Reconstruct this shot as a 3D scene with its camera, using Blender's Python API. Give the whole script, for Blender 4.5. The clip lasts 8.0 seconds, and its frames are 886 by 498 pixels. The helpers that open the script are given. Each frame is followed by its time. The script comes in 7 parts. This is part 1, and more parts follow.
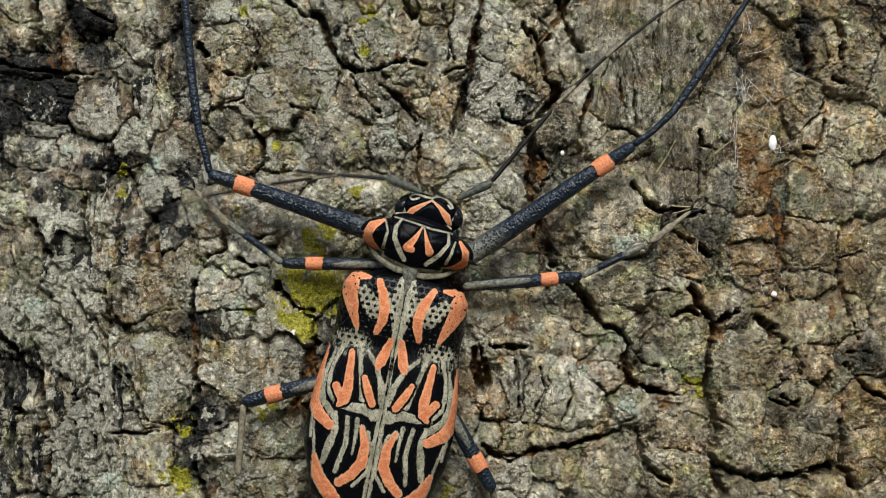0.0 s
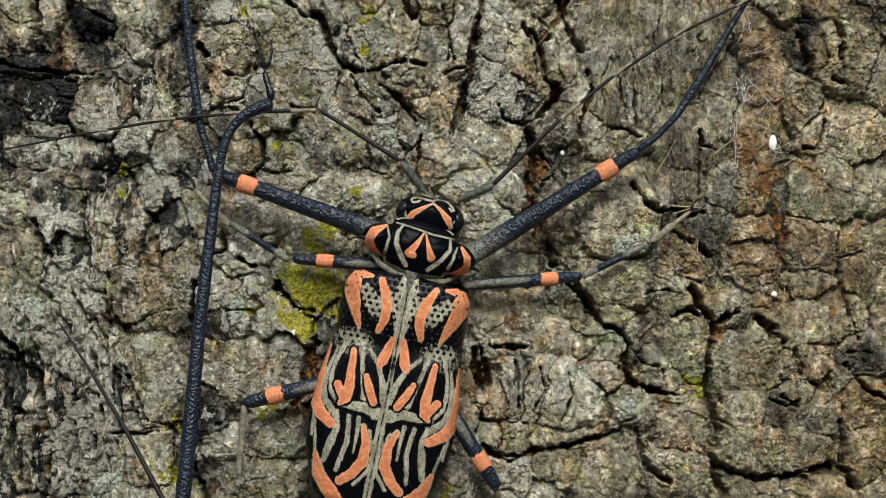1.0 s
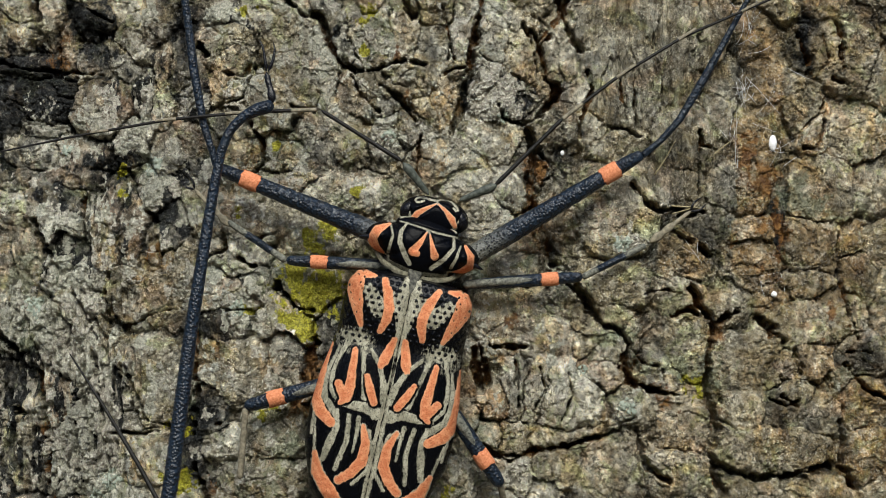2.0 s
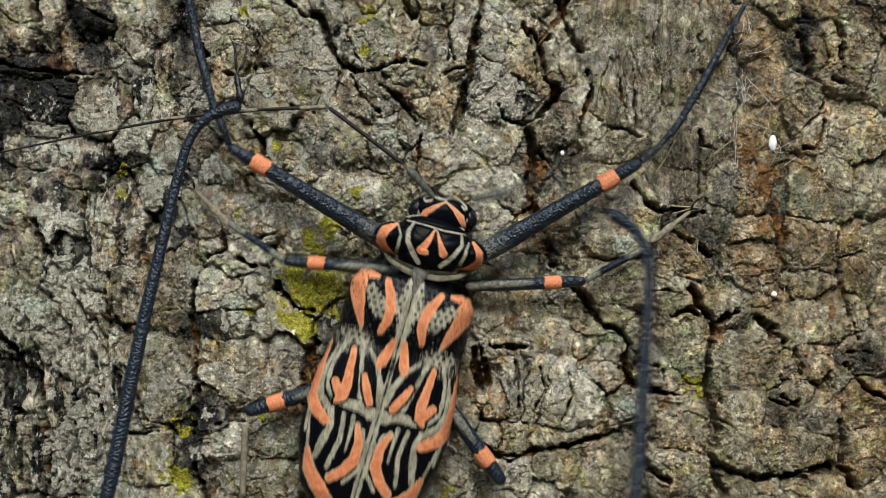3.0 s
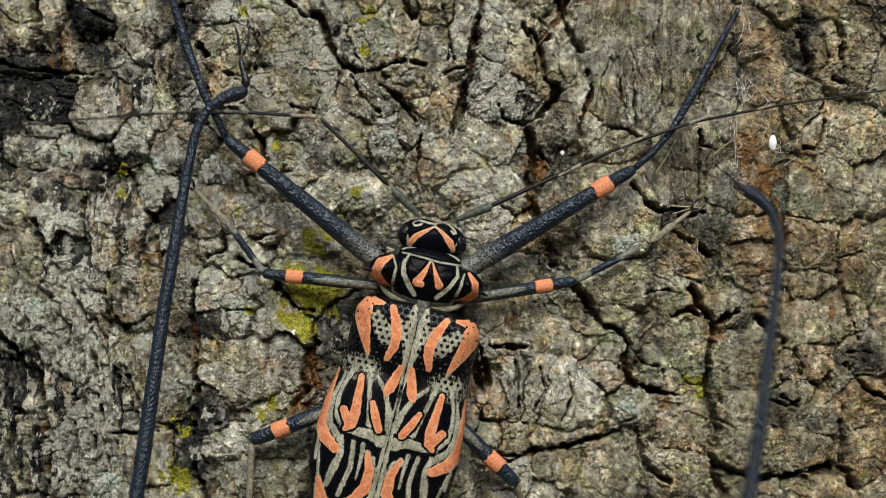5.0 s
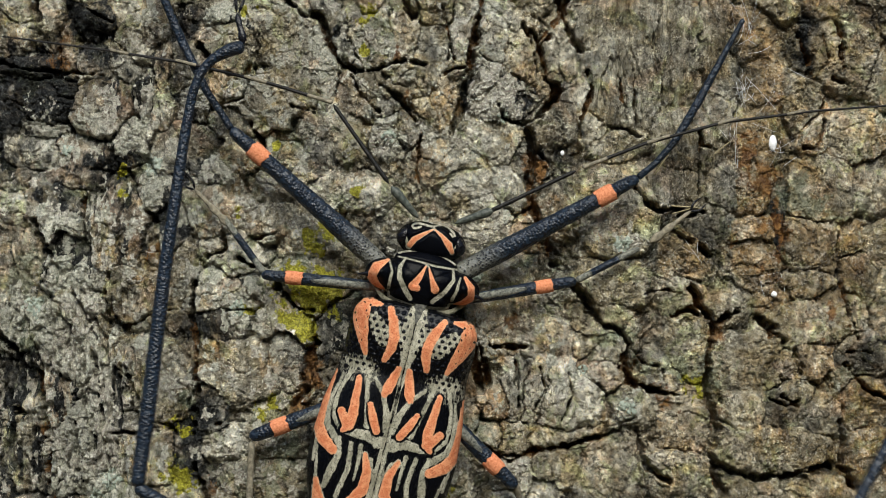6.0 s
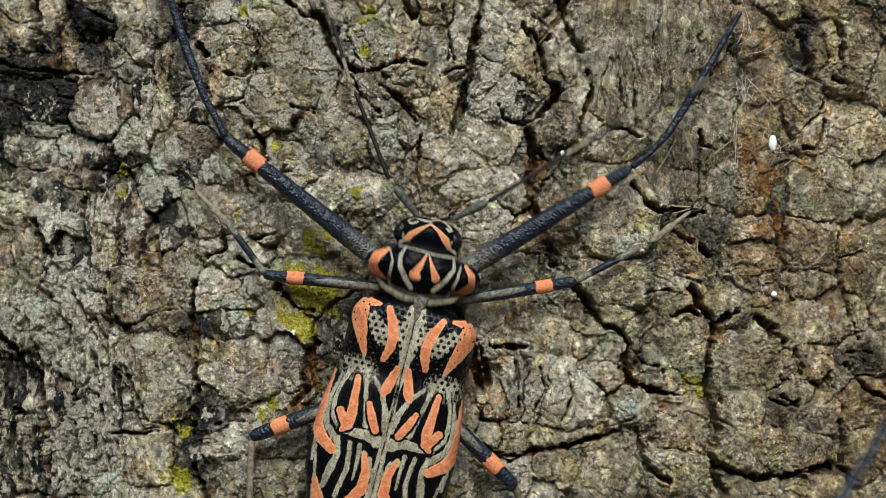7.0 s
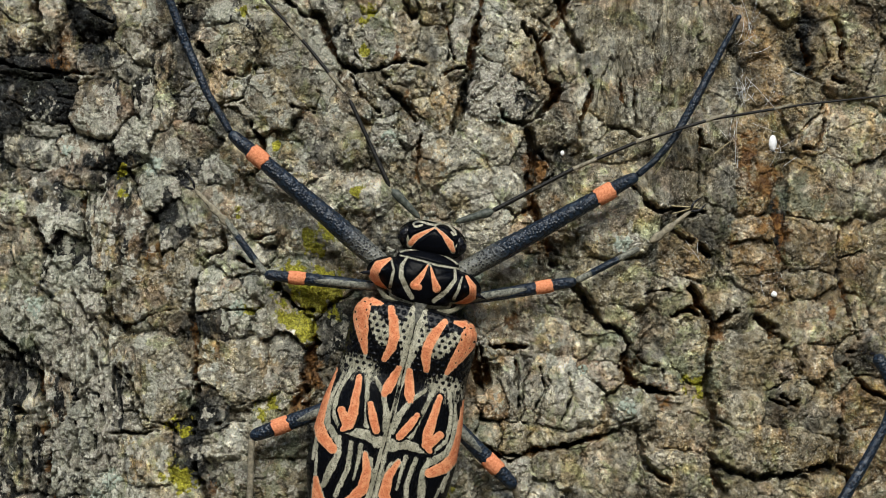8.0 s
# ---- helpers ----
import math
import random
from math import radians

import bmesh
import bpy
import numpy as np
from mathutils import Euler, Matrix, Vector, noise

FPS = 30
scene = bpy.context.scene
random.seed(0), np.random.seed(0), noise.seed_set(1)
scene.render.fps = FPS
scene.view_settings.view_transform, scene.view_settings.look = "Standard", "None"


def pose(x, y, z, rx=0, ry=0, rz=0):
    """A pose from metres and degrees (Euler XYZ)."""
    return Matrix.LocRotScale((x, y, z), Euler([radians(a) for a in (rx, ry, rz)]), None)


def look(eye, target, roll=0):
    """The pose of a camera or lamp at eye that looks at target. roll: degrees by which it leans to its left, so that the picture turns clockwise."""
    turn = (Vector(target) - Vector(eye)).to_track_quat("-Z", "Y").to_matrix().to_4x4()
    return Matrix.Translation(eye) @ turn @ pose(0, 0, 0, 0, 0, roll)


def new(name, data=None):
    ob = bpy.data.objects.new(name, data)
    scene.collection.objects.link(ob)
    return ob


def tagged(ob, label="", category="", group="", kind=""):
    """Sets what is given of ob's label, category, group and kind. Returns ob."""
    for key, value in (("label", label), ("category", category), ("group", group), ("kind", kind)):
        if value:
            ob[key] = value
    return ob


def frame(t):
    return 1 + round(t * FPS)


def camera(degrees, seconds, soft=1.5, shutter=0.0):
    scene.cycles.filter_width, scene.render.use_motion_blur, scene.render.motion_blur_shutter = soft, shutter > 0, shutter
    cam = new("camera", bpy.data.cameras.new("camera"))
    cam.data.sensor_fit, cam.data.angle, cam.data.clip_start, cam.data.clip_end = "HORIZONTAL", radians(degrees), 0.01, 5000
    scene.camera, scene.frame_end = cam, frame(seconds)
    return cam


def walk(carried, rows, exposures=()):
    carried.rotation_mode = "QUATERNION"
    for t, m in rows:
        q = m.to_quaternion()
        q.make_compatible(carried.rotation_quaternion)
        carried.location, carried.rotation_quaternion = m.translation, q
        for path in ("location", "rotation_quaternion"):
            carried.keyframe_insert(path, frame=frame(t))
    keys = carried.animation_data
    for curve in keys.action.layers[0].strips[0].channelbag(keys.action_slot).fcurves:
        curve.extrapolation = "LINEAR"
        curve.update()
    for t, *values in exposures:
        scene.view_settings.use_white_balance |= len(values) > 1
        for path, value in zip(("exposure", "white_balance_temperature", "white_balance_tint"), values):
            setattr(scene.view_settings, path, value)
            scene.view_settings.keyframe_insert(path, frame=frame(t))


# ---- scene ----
# Lengths are in millimetres on the trunk: u to the right, v up, h out of the bark, from the middle of the view.
MM = 0.001
EYE = 450.0      # camera to bark
MID = 1.30       # height of the view's middle over the ground, in metres
TRUNK = 450.0    # radius of the trunk

cam = camera(2 * math.degrees(math.atan(78.4 / EYE)), 8.0, soft=0.7, shutter=0.9)
still = look((0, -EYE * MM, MID), (0, 0, MID))
walk(cam, [(0, still), (8, still)])

# ---- light: a bright overcast day ----
world = bpy.data.worlds.new("sky")
scene.world = world
world.use_nodes = True
sky = world.node_tree.nodes.new("ShaderNodeTexSky")
sky.sky_type, sky.sun_disc = "NISHITA", False
sky.sun_elevation, sky.sun_rotation = radians(47), radians(175)
world.node_tree.links.new(sky.outputs["Color"], world.node_tree.nodes["Background"].inputs["Color"])
world.node_tree.nodes["Background"].inputs["Strength"].default_value = 0.15
sun = new("sun", bpy.data.lights.new("sun", "SUN"))
sun.data.energy, sun.data.angle, sun.data.color = 2.8, radians(34), (1.0, 0.985, 0.865)
sun.matrix_world = look((0.1, -1.2, 1.12), (0, 0, 0))
scene.view_settings.exposure = 0.47


# ---- small helpers ----
def part(name, mesh, material, parent=None, label=""):
    ob = new(name, mesh)
    if material:
        mesh.materials.append(material)
    ob.parent = parent
    return tagged(ob, label=label)


def from_grid(name, co, wrap=False, attributes=None):
    """A smooth mesh over a grid of points, rows by columns; wrap closes the columns into a tube."""
    rows, cols = co.shape[:2]
    mesh = bpy.data.meshes.new(name)
    i = np.arange(rows * cols).reshape(rows, cols)
    if wrap:
        j = np.roll(i, -1, 1)
        quads = np.stack([i[:-1], j[:-1], j[1:], i[1:]], -1).reshape(-1, 4)
    else:
        quads = np.stack([i[:-1, :-1], i[:-1, 1:], i[1:, 1:], i[1:, :-1]], -1).reshape(-1, 4)
    fill(mesh, co.reshape(-1, 3), quads)
    for key, values in (attributes or {}).items():
        mesh.attributes.new(key, "FLOAT", "POINT").data.foreach_set("value", np.ascontiguousarray(values, np.float32).ravel())
    return mesh


def fill(mesh, co, quads):
    mesh.vertices.add(len(co))
    mesh.vertices.foreach_set("co", np.ascontiguousarray(co, np.float32).ravel())
    mesh.loops.add(quads.size)
    mesh.loops.foreach_set("vertex_index", np.ascontiguousarray(quads, np.int32).ravel())
    mesh.polygons.add(len(quads))
    mesh.polygons.foreach_set("loop_start", np.arange(0, quads.size, 4, dtype=np.int32))
    mesh.update(calc_edges=True)
    mesh.polygons.foreach_set("use_smooth", np.ones(len(quads), bool))


def tube(name, points, radii, sides=12, caps=True, flat=1.0, ridge=0.0):
    """A tapered tube through points (mm); flat squeezes it from above, ridge makes it finely knobbly."""
    p, rad = np.array(points, float), np.array(radii, float)
    seg = np.r_[0, np.cumsum(np.linalg.norm(np.diff(p, axis=0), axis=1))]
    n = max(8, int(seg[-1] / (0.35 if ridge else 0.8)))
    s = np.linspace(0, seg[-1], n)
    for _ in range(3):      # rounds the corners of the line
        q = np.stack([np.interp(s, seg, p[:, k]) for k in range(3)], 1)
    smooth = q.copy()
    for _ in range(max(1, n // 25)):
        smooth[1:-1] = (smooth[:-2] + 2 * smooth[1:-1] + smooth[2:]) / 4
    rr = np.interp(s, seg, rad)
    if caps:
        end = np.minimum(s, seg[-1] - s)
        rr = rr * np.sqrt(np.clip(1 - (1 - np.clip(end / np.maximum(rr, 1e-6), 0, 1)) ** 2, 0.003, 1))
    t = np.gradient(smooth, axis=0)
    t /= np.linalg.norm(t, axis=1, keepdims=True)
    up = np.array([0, 0, 1.0])
    side = np.cross(t, up)
    side /= np.maximum(np.linalg.norm(side, axis=1, keepdims=True), 1e-6)
    over = np.cross(side, t)
    a = np.linspace(0, 2 * np.pi, sides, endpoint=False)
    swell = np.ones((n, sides))
    if ridge:
        swell += ridge * vnoise(np.arange(sides)[None] * 0.9 + 0 * s[:, None], s[:, None] * 2.2 + 0 * a[None], 77)
    co = smooth[:, None] + rr[:, None, None] * swell[..., None] * (np.cos(a)[None, :, None] * side[:, None] + flat * np.sin(a)[None, :, None] * over[:, None])
    return from_grid(name, co * MM, wrap=True)


# ---- noise over arrays ----
def lattice(ix, iy, seed):
    with np.errstate(over="ignore"):
        k = (ix.astype(np.int64) * 374761393 + iy.astype(np.int64) * 668265263 + seed * 974634777) & 0xFFFFFFFF
        k = ((k ^ (k >> 13)) * 1274126177) & 0xFFFFFFFF
        k = ((k ^ (k >> 16)) * 2246822519) & 0xFFFFFFFF
    return ((k ^ (k >> 15)) & 0xFFFFFF) / float(0xFFFFFF)


def vnoise(x, y, seed):
    x, y = np.broadcast_arrays(x, y)
    ix, iy = np.floor(x), np.floor(y)
    fx, fy = x - ix, y - iy
    fx, fy = fx * fx * fx * (fx * (6 * fx - 15) + 10), fy * fy * fy * (fy * (6 * fy - 15) + 10)
    a, b = lattice(ix, iy, seed), lattice(ix + 1, iy, seed)
    c, d = lattice(ix, iy + 1, seed), lattice(ix + 1, iy + 1, seed)
    return ((a + (b - a) * fx) * (1 - fy) + (c + (d - c) * fx) * fy) * 2 - 1


def fbm(x, y, octaves, seed, gain=0.5):
    total, amp, norm = 0, 1.0, 0
    for k in range(octaves):
        total = total + amp * vnoise(x * 2 ** k + 17.3 * k, y * 2 ** k - 9.1 * k, seed + k)
        norm += amp
        amp *= gain
    return total / norm


def cells(x, y, seed):
    """Jittered points: how much nearer the nearest is than the second, its random number, and a tilted facet round it."""
    ix, iy = np.floor(x), np.floor(y)
    f1, f2 = np.full(x.shape, 9.0), np.full(x.shape, 9.0)
    tag, slope = np.zeros(x.shape), np.zeros(x.shape)
    for dx in (-1, 0, 1):
        for dy in (-1, 0, 1):
            cx, cy = ix + dx, iy + dy
            ox, oy = x - cx - lattice(cx, cy, seed), y - cy - lattice(cx, cy, seed + 1)
            d = np.hypot(ox, oy)
            near = d < f1
            f2 = np.where(near, f1, np.minimum(f2, d))
            tag = np.where(near, lattice(cx, cy, seed + 2), tag)
            slope = np.where(near, (lattice(cx, cy, seed + 3) - 0.5) * ox + (lattice(cx, cy, seed + 4) - 0.5) * oy, slope)
            f1 = np.where(near, d, f1)
    return f2 - f1, tag, slope


def ease(a, b, x):
    t = np.clip((x - a) / (b - a), 0, 1)
    return t * t * (3 - 2 * t)


def to_line(x, y, points):
    """Distance from (x, y) to a line through points (u, v, width), less half the width there."""
    best = np.full(x.shape, 99.0)
    for (x0, y0, w0), (x1, y1, w1) in zip(points, points[1:]):
        dx, dy = x1 - x0, y1 - y0
        k = np.clip(((x - x0) * dx + (y - y0) * dy) / (dx * dx + dy * dy + 1e-9), 0, 1)
        best = np.minimum(best, np.hypot(x - x0 - k * dx, y - y0 - k * dy) - (w0 + k * (w1 - w0)) / 2)
    return best


# ---- materials ----
class Nodes:
    def __init__(self, name):
        self.material = bpy.data.materials.new(name)
        self.material.use_nodes = True
        self.tree = self.material.node_tree
        self.shader = self.tree.nodes["Principled BSDF"]

    def add(self, kind, **settings):
        node = self.tree.nodes.new(kind)
        for key, value in settings.items():
            if key in node.inputs.keys():
                node.inputs[key].default_value = value
        return node

    def link(self, a, b):
        self.tree.links.new(a, b)

    def noise(self, scale, detail=4.0, rough=0.6, stretch=None, distortion=0.0):
        where = self.add("ShaderNodeTexCoord").outputs["Object"]
        if stretch:
            mapping = self.add("ShaderNodeMapping")
            mapping.inputs["Scale"].default_value = stretch
            self.link(where, mapping.inputs["Vector"])
            where = mapping.outputs["Vector"]
        node = self.add("ShaderNodeTexNoise", Scale=scale, Detail=detail, Roughness=rough, Distortion=distortion)
        self.link(where, node.inputs["Vector"])
        return node.outputs["Fac"]

    def attribute(self, name):
        node = self.add("ShaderNodeAttribute")
        node.attribute_name = name
        return node.outputs["Fac"]

    def math(self, operation, a, b=0.0, clamp=False):
        node = self.tree.nodes.new("ShaderNodeMath")
        node.operation, node.use_clamp = operation, clamp
        for k, v in enumerate((a, b)):
            if isinstance(v, (int, float)):
                node.inputs[k].default_value = v
            else:
                self.link(v, node.inputs[k])
        return node.outputs[0]

    def step(self, value, low, high, out0=0.0, out1=1.0):
        node = self.tree.nodes.new("ShaderNodeMapRange")
        node.clamp = True
        for k, v in enumerate((value, low, high, out0, out1)):
            if isinstance(v, (int, float)):
                node.inputs[k].default_value = v
            else:
                self.link(v, node.inputs[k])
        return node.outputs[0]

    def mix(self, factor, a, b, blend="MIX"):
        node = self.tree.nodes.new("ShaderNodeMix")
        node.data_type, node.blend_type = "RGBA", blend
        for slot, v in ((0, factor), (6, a), (7, b)):
            if isinstance(v, (int, float)):
                node.inputs[slot].default_value = v
            elif isinstance(v, tuple):
                node.inputs[slot].default_value = (*v, 1)
            else:
                self.link(v, node.inputs[slot])
        return node.outputs[2]

    def bump(self, height, distance, strength=1.0):
        node = self.add("ShaderNodeBump", Strength=strength, Distance=distance)
        self.link(height, node.inputs["Height"])
        last = self.shader.inputs["Normal"]
        if last.links:
            self.link(last.links[0].from_socket, node.inputs["Normal"])
        self.link(node.outputs["Normal"], last)

    def finish(self, color, roughness, specular=0.5, metallic=0.0, coat=0.0):
        for key, v in (("Base Color", color), ("Roughness", roughness), ("Specular IOR Level", specular), ("Metallic", metallic), ("Coat Weight", coat)):
            if isinstance(v, (int, float)):
                self.shader.inputs[key].default_value = v
            elif isinstance(v, tuple):
                self.shader.inputs[key].default_value = (*v, 1)
            else:
                self.link(v, self.shader.inputs[key])
        return self.material


def bark_material():
    n = Nodes("rough grey-brown bark")
    tone, grey = n.attribute("tone"), n.attribute("grey")
    coarse, middle = n.noise(110, 5), n.noise(480, 6, 0.7)
    fine, speck = n.noise(1150, 5, 0.70), n.noise(2900, 3, 0.6)
    streak = n.noise(700, 5, 0.7, (1, 1, 0.4))
    tan = n.mix(n.step(coarse, 0.38, 0.62), (0.25, 0.20, 0.115), (0.44, 0.375, 0.24))
    ash = n.mix(n.step(coarse, 0.38, 0.62), (0.23, 0.225, 0.20), (0.46, 0.45, 0.405))
    base = n.mix(grey, tan, ash)
    base = n.mix(n.step(n.attribute("rose"), 0.1, 0.9, 0, 0.85), base, n.mix(n.step(middle, 0.40, 0.60), (0.27, 0.19, 0.14), (0.50, 0.39, 0.31)))
    base = n.mix(n.step(n.attribute("ochre"), 0.05, 0.9, 0, 0.85), base, n.mix(n.step(middle, 0.42, 0.58), (0.27, 0.15, 0.06), (0.52, 0.35, 0.17)))
    ramp = n.tree.nodes.new("ShaderNodeValToRGB")
    ramp.color_ramp.interpolation = "CONSTANT"
    for at, shade in ((0.0, (0.27, 0.205, 0.125)), (0.14, (0.58, 0.52, 0.40)), (0.28, (0.24, 0.225, 0.165)), (0.42, (0.45, 0.315, 0.20)), (0.55, (0.30, 0.29, 0.235)), (0.68, (0.68, 0.62, 0.50)), (0.80, (0.39, 0.32, 0.21)), (0.90, (0.50, 0.37, 0.25))):
        stop = ramp.color_ramp.elements[0] if at == 0.0 else ramp.color_ramp.elements.new(at)
        stop.color = (*shade, 1)
    n.link(n.attribute("flake"), ramp.inputs["Fac"])
    base = n.mix(n.math("MULTIPLY", n.attribute("flaked"), 0.5), base, ramp.outputs["Color"])
    base = n.mix(n.step(tone, 0.0, 0.9, 0, 0.8), base, n.mix(n.step(coarse, 0.42, 0.58), (0.57, 0.53, 0.43), (0.78, 0.745, 0.655)))
    fibre = n.noise(1500, 4, 0.7, (1, 1, 0.07))
    lines = n.math("MULTIPLY", n.step(fibre, 0.50, 0.60), n.attribute("fibrous"))
    base = n.mix(n.math("MULTIPLY", lines, 0.5), base, (0.10, 0.09, 0.066))
    grain = n.noise(420, 4, 0.65, (1, 1, 0.06))
    base = n.mix(n.math("MULTIPLY", n.step(grain, 0.52, 0.60), n.math("MULTIPLY", n.attribute("fibrous"), 0.5)), base, (0.12, 0.10, 0.066))
    base = n.mix(n.math("MULTIPLY", n.step(grain, 0.46, 0.40), n.math("MULTIPLY", n.attribute("fibrous"), 0.5)), base, (0.52, 0.47, 0.37))
    base = n.mix(n.step(streak, 0.52, 0.64, 0, 0.35), base, (0.12, 0.098, 0.068))
    base = n.mix(n.step(middle, 0.53, 0.62, 0, 0.40), base, (0.085, 0.070, 0.050))
    base = n.mix(n.step(middle, 0.46, 0.38, 0, 0.45), base, (0.68, 0.63, 0.53))
    spotty = n.step(n.noise(150, 4, 0.6), 0.44, 0.56, 0.25, 1.0)      # calm and speckled stretches
    base = n.mix(n.math("MULTIPLY", n.step(fine, 0.54, 0.60, 0, 0.80), spotty), base, (0.05, 0.042, 0.030))
    base = n.mix(n.math("MULTIPLY", n.step(speck, 0.54, 0.60, 0, 0.62), spotty), base, (0.74, 0.70, 0.60))
    base = n.mix(n.step(tone, -0.75, 0.0), n.mix(n.step(speck, 0.5, 0.7), (0.024, 0.026, 0.028), (0.12, 0.12, 0.115)), base)
    where = n.add("ShaderNodeTexCoord").outputs["Object"]
    bend = n.mix(0.0022, where, n.add("ShaderNodeTexNoise", Scale=900.0, Detail=3.0).outputs["Color"], "ADD")
    chips = []
    for scale, tall, light in ((620.0, 0.6, 1.5), (1300.0, 0.75, 1.62)):
        mapping, scales = n.add("ShaderNodeMapping"), n.add("ShaderNodeTexVoronoi", Scale=scale)
        mapping.inputs["Scale"].default_value = (1, 1, tall)
        n.link(bend, mapping.inputs["Vector"])
        n.link(mapping.outputs["Vector"], scales.inputs["Vector"])
        split = n.add("ShaderNodeSeparateColor")
        n.link(scales.outputs["Color"], split.inputs[0])
        chips.append(split.outputs[0])
        base = n.mix(1.0, base, n.mix(split.outputs[1], (0.70 / (light - 0.5), ) * 3, (light, light, light - 0.02)), "MULTIPLY")
    for scale, tint, low in ((160, (1.05, 0.94, 0.72), 0.55), (210, (0.90, 1.0, 0.78), 0.54), (120, (1.10, 0.95, 0.86), 0.54), (270, (1.2, 1.2, 1.2), 0.53)):
        base = n.mix(n.step(n.noise(scale, 6, 0.65, None, 0.6), low, low + 0.08, 0, 0.85), base, n.mix(1.0, base, tint, "MULTIPLY"))
    jitter = n.math("MULTIPLY", n.math("SUBTRACT", fine, 0.5), 1.3)

    def grown(name, low, high, most, color, base, ragged=1.0):
        return n.mix(n.step(n.math("ADD", n.attribute(name), n.math("MULTIPLY", jitter, ragged)), low, high, 0, most), base, color)

    base = grown("rust", 0.24, 0.48, 0.85, n.mix(n.step(middle, 0.4, 0.6), (0.15, 0.058, 0.018), (0.46, 0.235, 0.078)), base)
    base = grown("algae", 0.20, 0.50, 0.6, n.mix(n.step(speck, 0.4, 0.6), (0.20, 0.235, 0.15), (0.46, 0.51, 0.38)), base)
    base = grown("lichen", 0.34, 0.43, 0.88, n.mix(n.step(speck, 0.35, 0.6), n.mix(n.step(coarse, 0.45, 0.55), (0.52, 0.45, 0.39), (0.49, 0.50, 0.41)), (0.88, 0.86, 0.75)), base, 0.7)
    base = grown("moss", 0.26, 0.42, 0.92, n.mix(n.step(speck, 0.4, 0.62), (0.34, 0.32, 0.025), (0.76, 0.71, 0.07)), base)
    rand = n.add("ShaderNodeObjectInfo").outputs["Random"]
    base = n.mix(1.0, base, n.mix(rand, (0.82, 0.81, 0.79), (1.06, 1.06, 1.04)), "MULTIPLY")
    n.bump(chips[0], 0.00045, 0.9)
    n.bump(chips[1], 0.00030, 0.9)
    n.bump(fine, 0.00085, 1.0)
    n.bump(speck, 0.00020, 1.0)
    return n.finish(base, 0.92, 0.15)


def shell_material(name, fray, gloss):
    n = Nodes(name)
    ragged = n.math("MULTIPLY", n.math("SUBTRACT", n.noise(1500, 5, 0.75), 0.5), 0.7 * fray)
    hairs = n.math("MULTIPLY", n.math("SUBTRACT", n.noise(3200, 4, 0.7, (1, 0.18, 1)), 0.5), 1.0 * fray)
    ragged = n.math("ADD", ragged, hairs)
    cream = n.math("ADD", n.attribute("cream"), ragged)
    orange = n.math("ADD", n.attribute("orange"), n.math("MULTIPLY", ragged, 0.7))
    grain = n.noise(6000, 3, 0.7)
    is_cream = n.step(cream, 0.06, -0.08)
    is_orange = n.step(orange, 0.06, -0.06)
    dusted = n.math("MULTIPLY", n.step(cream, 0.75, 0.0), n.step(n.noise(3800, 4, 0.75, (1, 0.3, 1)), 0.50, 0.62, 0, 0.10 * max(0.0, fray - 0.4)))
    black = n.mix(n.step(grain, 0.4, 0.7), (0.0015, 0.0015, 0.002), (0.004, 0.005, 0.008))
    felt = n.mix(n.step(grain, 0.3, 0.7), (0.30, 0.28, 0.21), (0.60, 0.57, 0.44))
    felt = n.mix(n.step(n.noise(330, 4, 0.65), 0.45, 0.62, 0, 0.75), felt, (0.20, 0.19, 0.135))
    felt = n.mix(n.step(n.noise(2600, 4, 0.7, (1, 0.15, 1)), 0.50, 0.60, 0, 0.5), felt, (0.10, 0.10, 0.07))
    felt = n.mix(n.step(n.noise(2300, 4, 0.7), 0.53, 0.62, 0, 0.8), felt, (0.07, 0.066, 0.05))
    coral = n.mix(n.step(grain, 0.3, 0.7), (0.50, 0.14, 0.055), (0.72, 0.25, 0.115))
    coral = n.mix(n.step(n.noise(900, 4, 0.7), 0.46, 0.60, 0, 0.7), coral, (0.80, 0.36, 0.18))
    coral = n.mix(n.step(orange, -0.45, 0.0, 0, 0.55), coral, (0.76, 0.40, 0.21))
    coral = n.mix(n.step(n.noise(3300, 3, 0.7), 0.54, 0.64, 0, 0.6), coral, (0.30, 0.055, 0.02))
    color = n.mix(is_orange, n.mix(n.math("MAXIMUM", is_cream, dusted), black, felt), coral)
    matt = n.math("MAXIMUM", is_cream, is_orange)
    n.bump(grain, 0.00006, 0.7)
    return n.finish(color, n.step(matt, 0, 1, 0.24, 0.8), n.step(matt, 0, 1, gloss, 0.2))


